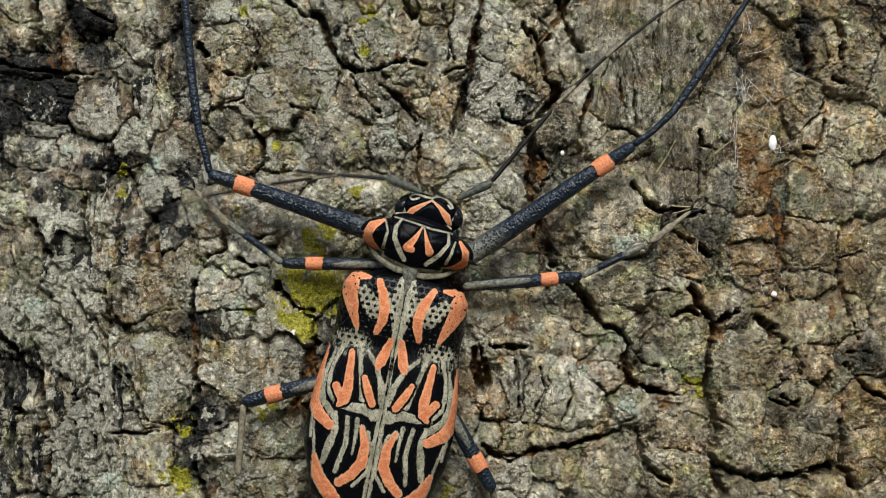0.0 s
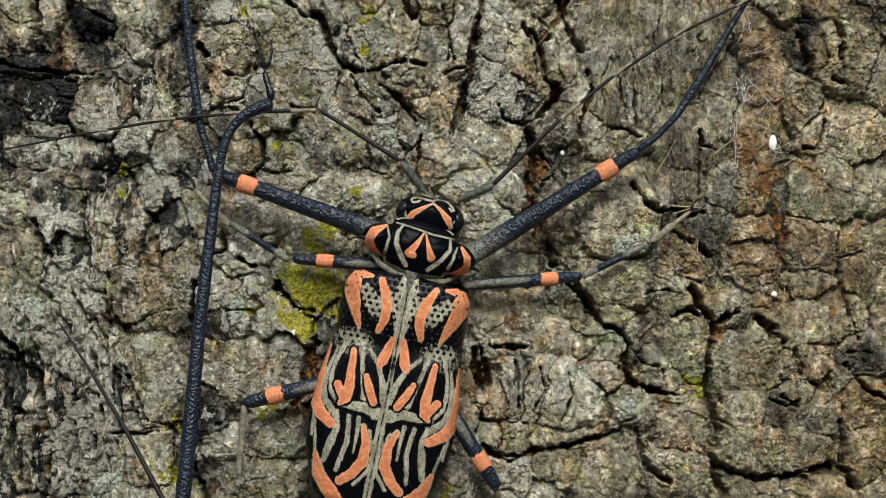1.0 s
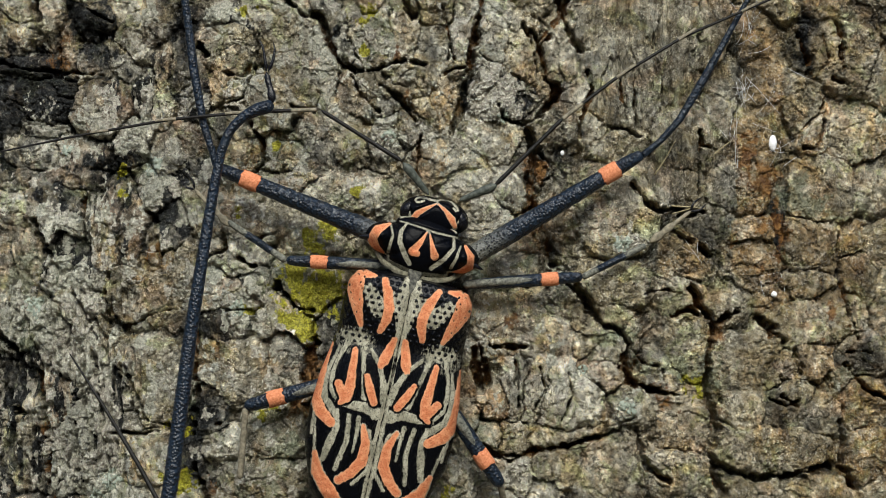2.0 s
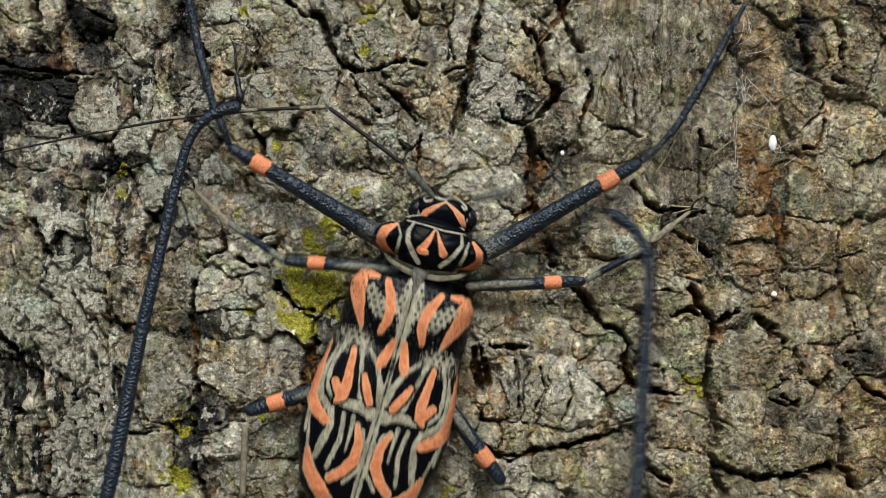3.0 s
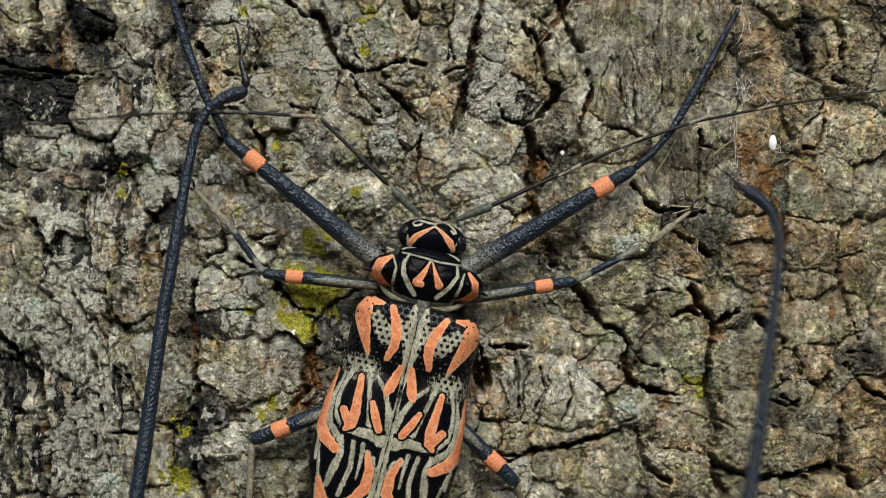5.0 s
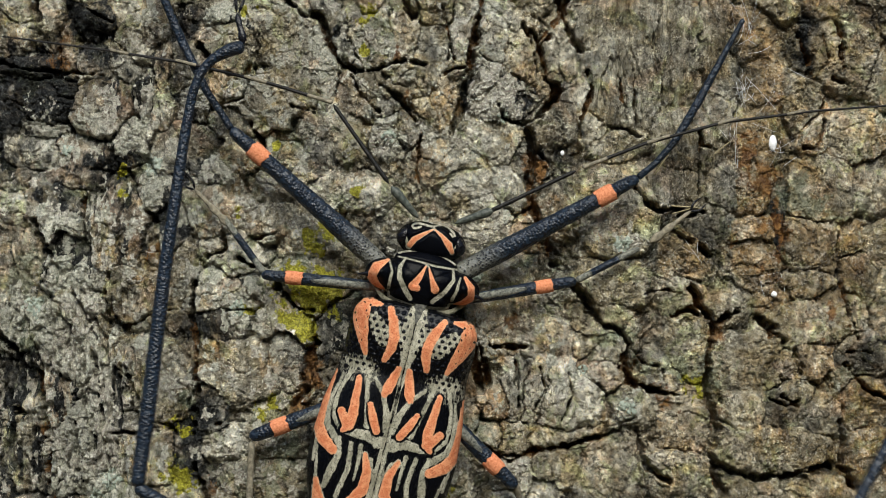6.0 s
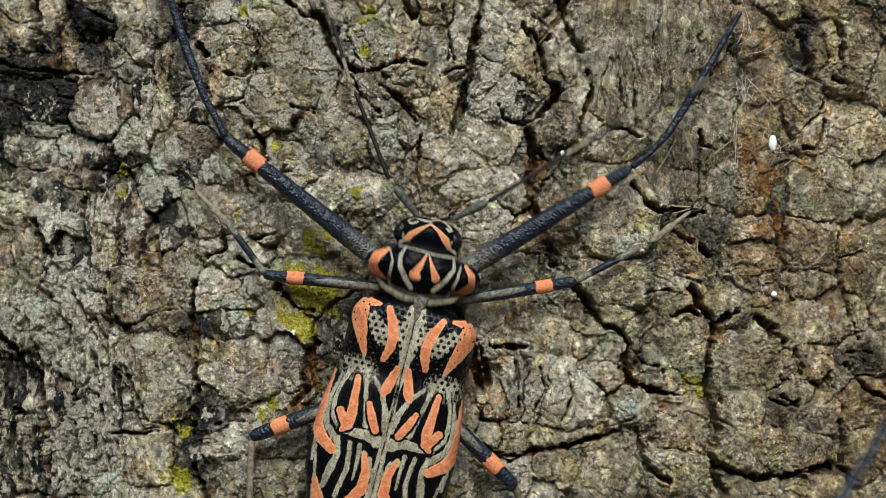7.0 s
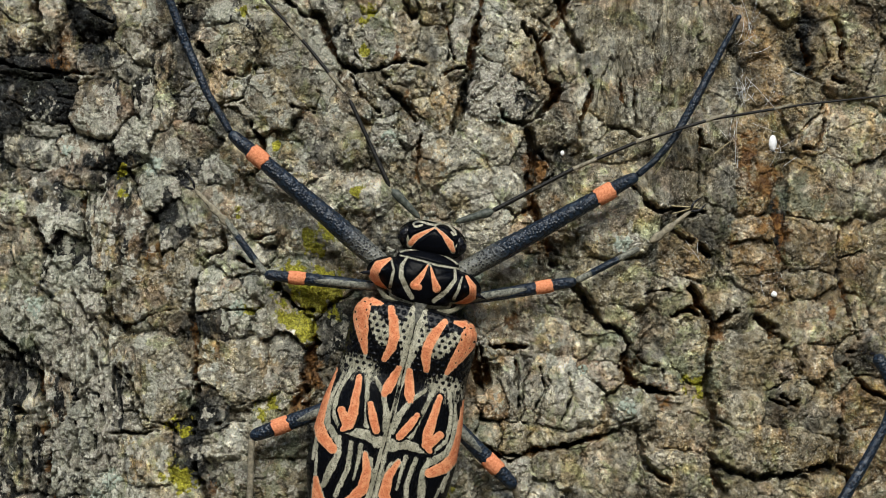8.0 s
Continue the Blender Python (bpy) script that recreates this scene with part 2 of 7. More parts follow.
def grained_material(name, felted=False):
    """Leg horn set with close fine knobs."""
    n = Nodes(name)
    where = n.add("ShaderNodeTexCoord").outputs["Object"]
    knobs = n.add("ShaderNodeTexVoronoi", Scale=2000.0)
    n.link(where, knobs.inputs["Vector"])
    near = knobs.outputs["Distance"]
    color = n.mix(n.step(near, 0.35, 0.75), (0.003, 0.006, 0.012), (0.013, 0.024, 0.042))
    color = n.mix(n.step(n.noise(120, 3), 0.45, 0.7, 0, 0.35), color, (0.013, 0.021, 0.030))
    n.bump(n.step(near, 0.0, 0.8, 1, 0), 0.00022, 0.8)
    if felted:      # grey felt thickens towards the root of the thigh
        split = n.add("ShaderNodeSeparateXYZ")
        n.link(where, split.inputs[0])
        amount = n.step(split.outputs["Y"], 0.026, 0.036)
        patchy = n.math("MULTIPLY", amount, n.step(n.math("ADD", near, n.math("MULTIPLY", n.noise(500, 3), 0.4)), 0.50, 0.58))
        color = n.mix(n.math("MULTIPLY", patchy, 0.75), color, (0.25, 0.245, 0.20))
    return n.finish(color, 0.37, 0.38)


def horn_material(name, dark, light, roughness, scale=2600.0, bump=0.00012):
    n = Nodes(name)
    grain, broad = n.noise(scale, 3, 0.6), n.noise(250, 3)
    color = n.mix(n.step(grain, 0.35, 0.7), dark, light)
    color = n.mix(n.step(broad, 0.4, 0.7, 0, 0.4), color, light)
    n.bump(grain, bump, 0.9)
    return n.finish(color, roughness, 0.25)


BARK = bark_material()
SHELL = shell_material("patterned wing case", 0.75, 0.16)
FRONT = shell_material("patterned thorax and head", 0.35, 0.06)
LEG = grained_material("blue-black grained leg")
THIGH = grained_material("blue-black grained thigh", felted=True)
ORANGE = horn_material("matt orange felt", (0.50, 0.14, 0.055), (0.80, 0.33, 0.17), 0.8, 2600, 0.0002)
DUST = horn_material("grey-felted leg", (0.018, 0.02, 0.02), (0.25, 0.25, 0.205), 0.65, 1800)
SLATE = horn_material("dark grey felt", (0.02, 0.02, 0.018), (0.16, 0.155, 0.125), 0.7, 1500)
SCAPE = horn_material("dark green-grey horn", (0.02, 0.025, 0.022), (0.11, 0.12, 0.10), 0.4, 1500)
FEELER = horn_material("dark brown feeler", (0.004, 0.004, 0.004), (0.016, 0.014, 0.012), 0.5)
STRAW = horn_material("straw-grey feeler and foot", (0.10, 0.09, 0.065), (0.33, 0.29, 0.21), 0.7, 1500)
OLIVE = horn_material("olive-grey felt", (0.05, 0.048, 0.033), (0.30, 0.28, 0.20), 0.8, 1700)
STEM = horn_material("dry straw", (0.20, 0.16, 0.08), (0.50, 0.43, 0.25), 0.7, 1500)
GLOSS = horn_material("glossy black horn", (0.004, 0.004, 0.005), (0.010, 0.010, 0.013), 0.22)
SURROUND = horn_material("dark green surround", (0.012, 0.016, 0.006), (0.06, 0.085, 0.03), 0.8, 2.0, 0.2)
SOIL = horn_material("leaf-strewn soil", (0.05, 0.04, 0.025), (0.16, 0.13, 0.07), 0.95, 9.0, 0.01)
MOSS_LEAF = horn_material("yellow-green moss", (0.34, 0.325, 0.025), (0.80, 0.75, 0.085), 0.8, 900)
CRUST = horn_material("pale grey-green lichen", (0.22, 0.26, 0.215), (0.40, 0.44, 0.37), 0.9, 1800)
SILK = horn_material("white silk", (0.75, 0.76, 0.78), (0.90, 0.90, 0.90), 0.5)

# ---- the tree ----
# The plates of bark by kind: (u, v, half width, half height, lean in degrees, lift).
SLABS = []
SLABS += [("pale", *row) for row in [(-75.9, 42.6, 2, 2.4, 0, 0.4), (-70.4, 41.6, 1.2, 2.2, 0, 0.6), (-74.9, 37.6, 2, 1.3, 0, 0.3), (-54.4, 40.1, 2.1, 2.2, 0, 0.7), (-54.7, 36.9, 1.8, 2.6, -10, 0.5), (-50.9, 24.1, 0.8, 3.2, 0, 0.5), (-49.2, 24.1, 0.8, 3.2, 0, 0.4), (-20.9, 31.1, 2.2, 7, -14, 0.3), (-18.4, 22.9, 2.6, 2.6, 0, 0.2), (3.6, 37.6, 2.2, 5.2, 4, 0.5), (9.6, 38.6, 1.9, 5.2, 0, 0.4), (24.6, 28.1, 2, 4.2, -12, 0.1), (4.6, 18.6, 4, 3.8, 0, 0.4), (10.4, 18.3, 2.7, 3, 0, 0.3)]]
SLABS += [("pale", *row) for row in [(-75.4, 7.6, 3.2, 2, 0, 0.3), (-73.4, 0.1, 2.1, 5.2, 0, 0.2), (-64.4, -12.4, 1.6, 4.8, -24, 0.4), (-61.9, -16.9, 2.4, 2.6, 0, 0.4), (-72.9, -28.1, 1.1, 1.6, 0, 0.4), (-39.4, -34.1, 2.2, 2, 0, 0.3), (-27.9, 11.6, 3.8, 2.4, 0, 0.3), (-35.9, -0.9, 3, 2.8, 0, 0.3), (-23.9, 2.9, 4, 2.8, 0, 0.1), (-28.4, -12.1, 4.4, 3.4, 10, 0.4), (7.6, 4.9, 4, 4.8, 0, 0.2), (5.1, 11.6, 3.6, 2.6, 0, 0.1), (11.6, 11.6, 3, 3.8, 0, 0.2), (16.1, -25.4, 1.7, 5.6, 14, 0.6)]]
SLABS += [("pale", *row) for row in [(20.6, -25.4, 2.7, 6, 8, 0.5), (25.6, -24.9, 2.6, 4.2, 10, 0.5), (18.6, -16.1, 4.8, 2.8, 0, 0), (11.6, -40.1, 3.8, 3.4, 0, 0.1), (-40.9, -7.9, 2.6, 3.6, 0, 0.3), (-39.4, 0.1, 2.4, 1.6, 0, 0.2)]]
SLABS += [("pale", -22.4, 9.1, 3.6, 2.2, 0, 0.1), ("pale", -14.4, 9.6, 3.6, 2.4, 0, 0.2)]
SLABS += [("tan", *row) for row in [(-26.9, 35.6, 4.6, 9.2, -16, 0.8), (-30.6, 25.6, 4.8, 4.6, -20, 1.1), (-37.9, 37.1, 2.6, 4.6, 6, 0.1), (-38.4, 27.9, 2.6, 2.8, 0, 0.2), (-5.9, 30.6, 4, 2.6, 12, 0.9), (-9.9, 28.1, 2.6, 1.6, 30, 0.5), (-12.4, 28.9, 2.6, 2, 0, -0.3), (-2.9, 24.3, 2, 2.2, 0, 0.3), (-17.4, 19.3, 2.6, 2.8, 0, 0.1), (13.1, 35.1, 2.8, 5.6, 0, 0.1), (18.6, 32.9, 2.2, 4.6, 0, -0.1), (21.6, 34.6, 1.8, 5.2, -16, 0), (26.1, 21.6, 2.2, 3.4, -10, 0.3), (30.6, 18.6, 4.4, 2.2, -8, 0.5)]]
SLABS += [("tan", *row) for row in [(18.6, 20.9, 2.7, 2.2, 0, 0.5), (63.6, 25.1, 3, 3.8, 0, 0.3), (71.6, 34.1, 5, 5.2, 0, 0.3), (73.6, 19.9, 4.8, 4.2, 0, 0.4), (-54.4, -7.4, 5.4, 4.8, 20, 0.7), (-45.9, -4.9, 2.1, 4.6, 0, 0.2), (-41.9, 7.9, 3, 4.8, -20, 0.5), (-51.4, -23.9, 5.4, 7.2, -12, 0.8), (-52.4, -37.1, 5, 4.6, 0, 0.5), (-75.9, -32.9, 2.1, 7, 0, 0.1), (-36.9, 6.6, 2.8, 2, 0, 0.2), (-30.4, 4.6, 3.8, 2.6, 0, 0.3), (-36.4, -21.9, 6.2, 5, 0, 0.7), (28.1, -13.4, 4, 4, 0, 0.3)]]
SLABS += [("tan", *row) for row in [(33.6, -26.4, 2.4, 3, 0, 0.4), (4.1, -30.1, 1.8, 3, 0, 0.1), (12.8, -33.7, 2.4, 3, 0, 0.2), (8.6, -33.9, 2.4, 1.8, 0, 0.1), (19.6, -33.7, 4.6, 1.6, -4, 0.1), (20.6, -38.9, 4.6, 2.8, 0, 0.1), (28.8, -39.5, 5, 4.6, 0, 0.1), (30.6, 6.9, 6.6, 7.4, 0, 0.8), (29.6, -6.4, 5.4, 3.6, 0, 0.6), (67.6, 10.1, 5.4, 5.6, 0, 0.5), (65.6, 0.9, 4.8, 4.2, 0, 0.3), (74.6, -5.1, 3, 3.8, 0, 0.1), (63.6, -7.1, 4, 2, -14, 0.6), (49.6, -10.4, 3.6, 2.6, 0, 0)]]
SLABS += [("tan", *row) for row in [(43.1, -18.1, 3.6, 5.2, 0, 0.3), (54.6, -20.9, 6, 5, 0, 0.5), (57.6, -35.4, 8.8, 3.6, 6, 0.6), (41.6, -40.4, 4.8, 3.8, 0, 0.3), (54.6, -27.4, 3.4, 3.4, 0, 0.4), (42.6, -9.9, 3.2, 3.4, 0, 0.1), (69.6, -11.9, 4.4, 4, 0, 0.3), (64.1, -13.4, 6, 4.4, 0, 0.3), (27.6, -15.9, 3.8, 2.4, 0, 0.2)]]
SLABS += [("tan", 61.6, -43.1, 11.2, 2.8, 0, 0.2)]
SLABS += [("grey", *row) for row in [(-61.9, 31.9, 3, 2.2, 0, 0.1), (-56.9, 32.9, 1.8, 2.2, 0, 0), (-45.9, 31.6, 2, 3.2, 0, -0.3), (-39.9, 36.1, 2.4, 2.6, 0, 0.3), (-72.4, 16.9, 4, 2.2, 10, 0), (-48.4, 17.9, 2.2, 3.4, 0, 0), (-38.4, 22.6, 3, 1.8, 0, -0.2), (-23.9, 22.1, 2.6, 1.8, 0, 0), (-5.4, 21.5, 3, 2.4, 0, 0.2), (-10.1, 25.5, 2, 1.5, 0, 0.2), (-1.9, 35.1, 1.8, 4, 0, 0), (21.6, 24.6, 2.6, 4.4, -6, 0.2), (13.6, 14.9, 2.2, 3.4, 0, -0.2), (49.3, 26.9, 2.0, 5.4, 9, -0.2)]]
SLABS += [("grey", *row) for row in [(-68.9, 7.6, 5.2, 5.2, -8, 0.5), (-55.9, -25.1, 2.4, 3.8, 0, -0.1), (-55.9, -30.6, 2.2, 2, 0, 0.1), (-51.4, 2.1, 1.6, 2.8, 0, -0.8), (12.1, -24.7, 1.5, 4.6, 0, 0.1), (60.6, -27.1, 5, 4, 0, 0.6), (47.0, 4.7, 3.0, 2.8, -12, -0.2), (49.6, 11.4, 2.7, 3.2, 11, -0.1), (74.6, -18.1, 4.4, 3.4, 0, 0.2), (67.6, -29.4, 3.2, 3, 0, 0.2), (39.6, -23.1, 3.4, 4.4, 0, 0.3), (-28.4, -18.1, 2.6, 4.4, 0, -0.4), (76.1, 11.1, 3, 4, 0, -0.1), (-75.4, 12.1, 2.4, 1.4, 0, 0.2)]]
SLABS += [("rose", *row) for row in [(-51.4, 39.6, 1.8, 2.6, 0, 0.4), (-49.4, 31.9, 1.1, 3.2, 0, -0.5), (-60.9, 25.6, 4.4, 4, 0, 0.4), (-44.4, 20.3, 2.6, 2.4, 0, 0.2), (-64.9, 16.9, 3.2, 2, 0, 0.1), (-56.9, 2.9, 4.6, 6.6, 8, 0.8), (-66.6, 12.1, 3, 1.8, 0, 0.3), (-16.6, 26.9, 2.6, 3, -20, 0.1), (-37.4, -8.1, 4.4, 3, 0, 0.4), (27.8, -22.1, 4, 2.2, 0, 0.4), (-66.4, 34.6, 0.8, 2.6, -8, 0.2), (-67.9, -25.9, 1.6, 4, 0, -0.3), (58.6, -20.4, 3, 3, 0, 0.3), (-0.4, 0.6, 3, 3, 0, 0)]]
SLABS += [("ochre", *row) for row in [(-6.4, 39.6, 2, 3.2, 0, 0.2), (-11.4, 33.9, 1.6, 0.9, 0, 0.5), (-8.1, 34.3, 0.9, 1, 0, 0.5), (-35.4, 16.9, 3, 2, 0, -0.3), (-28.4, 20.1, 1.8, 0.8, 0, 0.1), (65.6, 20.9, 1.8, 3.6, 10, 0.4), (-51.9, -1.6, 2.2, 1.3, -70, 0.2), (-48.4, -1.4, 1.2, 1.8, 0, 0.1), (-39.9, -19.9, 2.8, 2.6, 0, 0.2), (9.6, -17.9, 3, 1.8, 0, 0.3), (4.6, -21.4, 2, 3.6, 0, -0.1), (8.6, -27.1, 2.2, 2, 0, 0.3), (14.6, 2.1, 2.2, 2.4, 0, 0.1), (20.6, 5.6, 2.6, 2.6, 0, -0.1)]]
SLABS += [("ochre", *row) for row in [(8.6, -12.4, 2.8, 3.6, 0, 0), (14.6, -12.4, 2.6, 3.6, 0, 0.2), (54.6, 10.6, 2.6, 3.2, 0, 0.2), (55.1, 3.1, 2.6, 1.5, 0, 0.4), (72.6, 0.9, 2.2, 2.6, 0, 0.2), (42.1, -30.1, 4, 5.8, 0, 0.4), (65.6, -18.4, 3.6, 3.6, 0, 0.2), (74.6, -27.4, 3.8, 3.8, 0, 0.2), (75.6, -36.4, 3.2, 4.6, 0, 0.1), (42.6, -1.1, 3.2, 3.6, 0, -0.3), (55.6, -2.4, 3, 3.8, 0, -0.5), (0.1, 26.1, 2.2, 3.6, 4, 0.2), (59.6, -8.9, 3, 2.2, 0, 0.2), (-1.4, 15.6, 2.4, 2.8, 0, 0.1)]]
SLABS += [("ochre", *row) for row in [(56.1, 38.1, 2.8, 4, 0, -0.8), (56.6, 30.1, 2.6, 3.6, 0, -0.9), (56.1, 21.1, 3.4, 4, 0, -0.8)]]
SLABS += [("dark", *row) for row in [(-61.9, 41.6, 3.8, 2.2, 10, 0.2), (-72.4, 25.9, 6.4, 3.2, 0, 0.3), (-48.4, 4.1, 2.2, 5.6, 0, -0.3), (-41.4, -28.1, 2.6, 4.2, 0, -0.2), (-45.4, -35.9, 2.6, 4.2, 0, -0.3), (-39.9, -12.7, 2.8, 2.4, 0, -0.2), (-22.4, 16.3, 2.6, 2.6, 0, -0.2), (60.1, 6.1, 1, 4.2, 0, -0.9), (-76.4, -25.9, 1.8, 2.6, 0, -0.4), (-67.4, 2.1, 1.2, 3.4, 0, -0.9), (-19.4, -13.4, 2, 2.6, 0, -0.7)]]
SLABS += [("dark", *row) for row in [(-75.9, 24.6, 4.0, 3.2, 0, 0.1), (-75.4, 32.1, 4.4, 1.5, 0, -0.2), (-67.6, 27.6, 2.0, 1.6, 0, 0.2)]]
SLABS += [("crusty", *row) for row in [(-18.4, 37.9, 1.6, 6.2, -30, 0.2), (9.6, 27.9, 5.4, 5.2, 0, 0.3), (-9.9, 20.6, 2.2, 3, 0, 0.3), (-49.9, 9.9, 3, 3, 0, 0), (-61.9, -5.9, 2.6, 1.8, 0, 0.3), (-68.4, -3.9, 2.4, 2.6, 0, 0), (-65.4, -20.9, 3, 4, 0, 0), (-60.4, -25.9, 2.4, 5, 0, 0.1), (-65.9, -34.9, 2.2, 5, 0, 0.1), (-59.4, -35.9, 1.6, 4.4, 0, 0.2), (-62.4, -40.9, 2.6, 3.4, 0, 0.1), (-67.4, -40.9, 2.2, 3.4, 0, 0), (-36.4, -12.1, 2.4, 2, 0, 0.2), (-72.4, 21.6, 3.4, 1.4, 10, 0.2)]]
SLABS += [("crusty", *row) for row in [(-55.4, 20.6, 2.2, 2.6, 0, 0.2), (-53.4, 26.1, 1.4, 2.8, 0, 0), (-70.4, -15.9, 2.6, 3, 0, 0.1), (-43.9, 26.1, 2.4, 3.4, 0, 0), (-37.4, 41.1, 3, 1.8, 0, 0.2), (-42.4, 13.6, 3.4, 1.8, 0, 0), (-34.4, -6.9, 2, 2.4, 0, 0)]]
SLABS += [("green", *row) for row in [(-12.9, 38.3, 3.6, 5, -14, 0.3), (-74.4, -12.4, 4.8, 4.6, 0, 0.5), (-61.4, -10.4, 2.4, 2.2, 0, 0.3), (-24.4, -6.9, 4.6, 3.8, 0, 0.4), (-30.4, -31.9, 4.8, 4.6, 0, 0.1), (-31.4, -40.9, 5.6, 3.6, 0, 0.1), (-28.4, 16.6, 3.4, 2.4, 0, 0.2), (-60.4, -42.1, 3.2, 2.2, 0, 0.2), (11.6, -3.1, 4, 2.4, 0, -0.1), (71.6, -21.9, 4, 1.6, -60, 0), (30.1, -16.4, 3.6, 3.6, 0, 0.3), (1.6, -41.9, 3, 3, 0, 0)]]
SLABS += [("wood", *row) for row in [(31.6, 33.6, 7.8, 11.8, 4, 0.9), (41.1, 36.1, 5.2, 8.6, 6, 0.8), (42.8, 19.1, 5.2, 5, 4, 0.6), (41.1, 11.1, 4.4, 3.4, 0, 0.4), (47.1, 38.1, 2.6, 6, 8, 0.4)]]

# Deep fissures between the plates: lines of (u, v, width).
FISSURES = [
    [(7.3, 45.1, 0.9), (5.8, 38.1, 1.2), (4.6, 31.1, 1.4), (2.8, 24.1, 1.2), (1.6, 20.6, 0.6)],
    [(-28.4, 44.6, 0.8), (-24.4, 41.3, 0.8), (-22.2, 41.6, 0.8), (-20.2, 37.6, 1.1), (-18.2, 32.9, 0.9), (-15.4, 31.4, 1), (-11.9, 31.9, 0.7), (-7.9, 33.1, 0.6), (-3.6, 32.7, 0.7)],
    [(-15.9, 30.3, 0.6), (-14.4, 27.1, 0.7), (-11.6, 24.6, 0.4)],
    [(-11.2, 29.1, 0.5), (-8.4, 26.9, 0.8), (-6.2, 24.3, 0.7), (-4.9, 22.6, 0.4)],
    [(15.3, 38.6, 0.6), (17.4, 34.1, 0.8), (18, 30.3, 0.8), (20.1, 29.1, 1.1), (18.8, 25.6, 0.9), (16.8, 23.1, 0.6)],
    [(22.1, 44.6, 0.9), (20.1, 40.1, 0.6), (18.2, 37.1, 0.5), (16.2, 34.6, 0.5)],
]
FISSURES += [
    [(21.6, 42.6, 0.6), (22.8, 37.1, 0.7), (24.6, 34.6, 0.5)],
    [(9.8, 25.1, 0.7), (10.9, 22.9, 0.9), (14.1, 21.8, 0.8), (17.8, 23.5, 0.5)],
    [(15.1, 20.9, 1.4), (16.1, 15.6, 1.7), (15.6, 9.1, 1.6), (17.3, 4.1, 1.3), (18.8, -0.4, 1.2)],
    [(-3.9, 20.1, 0.4), (-4.2, 16.1, 0.7), (-4.9, 14.1, 0.4), (-3.8, 9.9, 0.5)],
    [(33.4, 11.1, 0.7), (35.6, 8.1, 0.9), (38.8, 7, 0.6), (46.1, 6.7, 0.5)],
    [(29.4, 21.9, 0.5), (32.4, 21.3, 0.7), (34.4, 19.7, 0.8)],
    [(-32.7, 36.6, 0.5), (-33.4, 31.1, 0.6), (-34.6, 28.6, 0.5)],
    [(-34.1, 21.9, 0.6), (-32.1, 19.1, 1), (-31.8, 15.3, 0.8), (-33.6, 12.9, 0.5)],
]
FISSURES += [
    [(-72.2, 44.6, 0.9), (-71, 39.6, 0.8), (-72.4, 37.1, 1)],
    [(-78.9, 32.9, 0.8), (-73.4, 31.7, 0.6), (-65.4, 31.4, 0.5), (-60.2, 30.5, 0.4)],
    [(-51.6, 6.3, 0.6), (-51.6, 1.6, 0.4)],
    [(67.1, 25.1, 0.4), (67.1, 20.1, 0.7), (65.6, 17.5, 0.5), (63.6, 17.9, 0.4)],
    [(69.8, 40.1, 0.6), (70.8, 35.9, 0.8)],
    [(-78.9, -15.7, 1), (-76.2, -18.1, 1.4), (-73.9, -20.9, 0.7)],
    [(-75.4, -28.4, 1.6), (-74.2, -28.9, 0.5)],
    [(-71.6, -21.9, 0.7), (-70.8, -29.9, 1.2), (-70.2, -35.9, 1), (-69.8, -44.9, 1)],
    [(-58.8, -4.4, 0.4), (-59.6, -7.9, 0.4)],
    [(-58.6, -10.4, 0.5), (-56.8, -13.9, 0.6), (-52.2, -11.9, 0.4), (-48.2, -10.7, 0.3)],
]
FISSURES += [
    [(-43.9, -5.4, 0.8), (-44.6, -11.9, 0.9), (-44, -17.9, 0.8), (-43.4, -24.9, 1.4), (-44.4, -32.4, 0.7)],
    [(-55.9, -20.4, 0.4), (-54.4, -24.9, 0.5), (-52.8, -29.9, 0.4), (-48.2, -31.9, 0.5), (-47.2, -33.1, 0.4)],
    [(-58.4, -32.4, 0.3), (-53.4, -32.7, 0.4), (-48.4, -31.9, 0.4)],
    [(-44.1, -37.9, 0.8), (-42.2, -44.9, 1.4)],
    [(-22.8, -15.9, 1.4), (-23.6, -18.9, 2), (-24.6, -24.9, 1.8), (-26.2, -27.9, 0.8)],
    [(-29.6, -6.7, 0.7), (-26.4, -9.9, 1), (-23.4, -10.5, 0.5)],
    [(-36.4, -1.4, 0.9), (-33.4, -3.1, 0.5)],
    [(-40.4, -30.9, 0.4), (-35.4, -30.4, 0.3)],
    [(-65.4, -7.9, 0.3), (-61.4, -15.9, 0.4)],
    [(-63.6, -19.9, 0.3), (-63.9, -25.9, 0.4)],
]
FISSURES += [
    [(44.4, -7.4, 1.5), (46.6, -10.9, 1.3), (48.2, -13.9, 1.4), (47, -17.9, 1.2), (46.7, -23.9, 1), (47.6, -27.9, 1.7), (48.1, -31.9, 1.9), (47.4, -35.9, 1.4), (49, -39.9, 1.5), (49.8, -44.9, 1.8)],
    [(48.2, -13.4, 1), (51.8, -11.2, 0.9)],
    [(56, -11.7, 0.7), (57.8, -13.9, 1.8), (60, -16.1, 0.8)],
    [(23.6, -6.7, 1.2), (25.6, -9.9, 2.2), (27.8, -13.1, 1.2), (31.6, -14.7, 1.4), (33, -17.1, 1.6), (32.4, -20.9, 1.7), (34, -23.9, 1.2), (38.8, -25.4, 1), (42.2, -25.9, 0.4)],
    [(33.2, -17.4, 0.9), (35.8, -19.9, 0.6), (38.6, -21.1, 0.6), (39, -23.1, 0.6)],
    [(34.4, -31.4, 0.7), (35, -36.9, 1.1), (36.6, -39.4, 1.3), (40, -41.2, 0.5)],
]
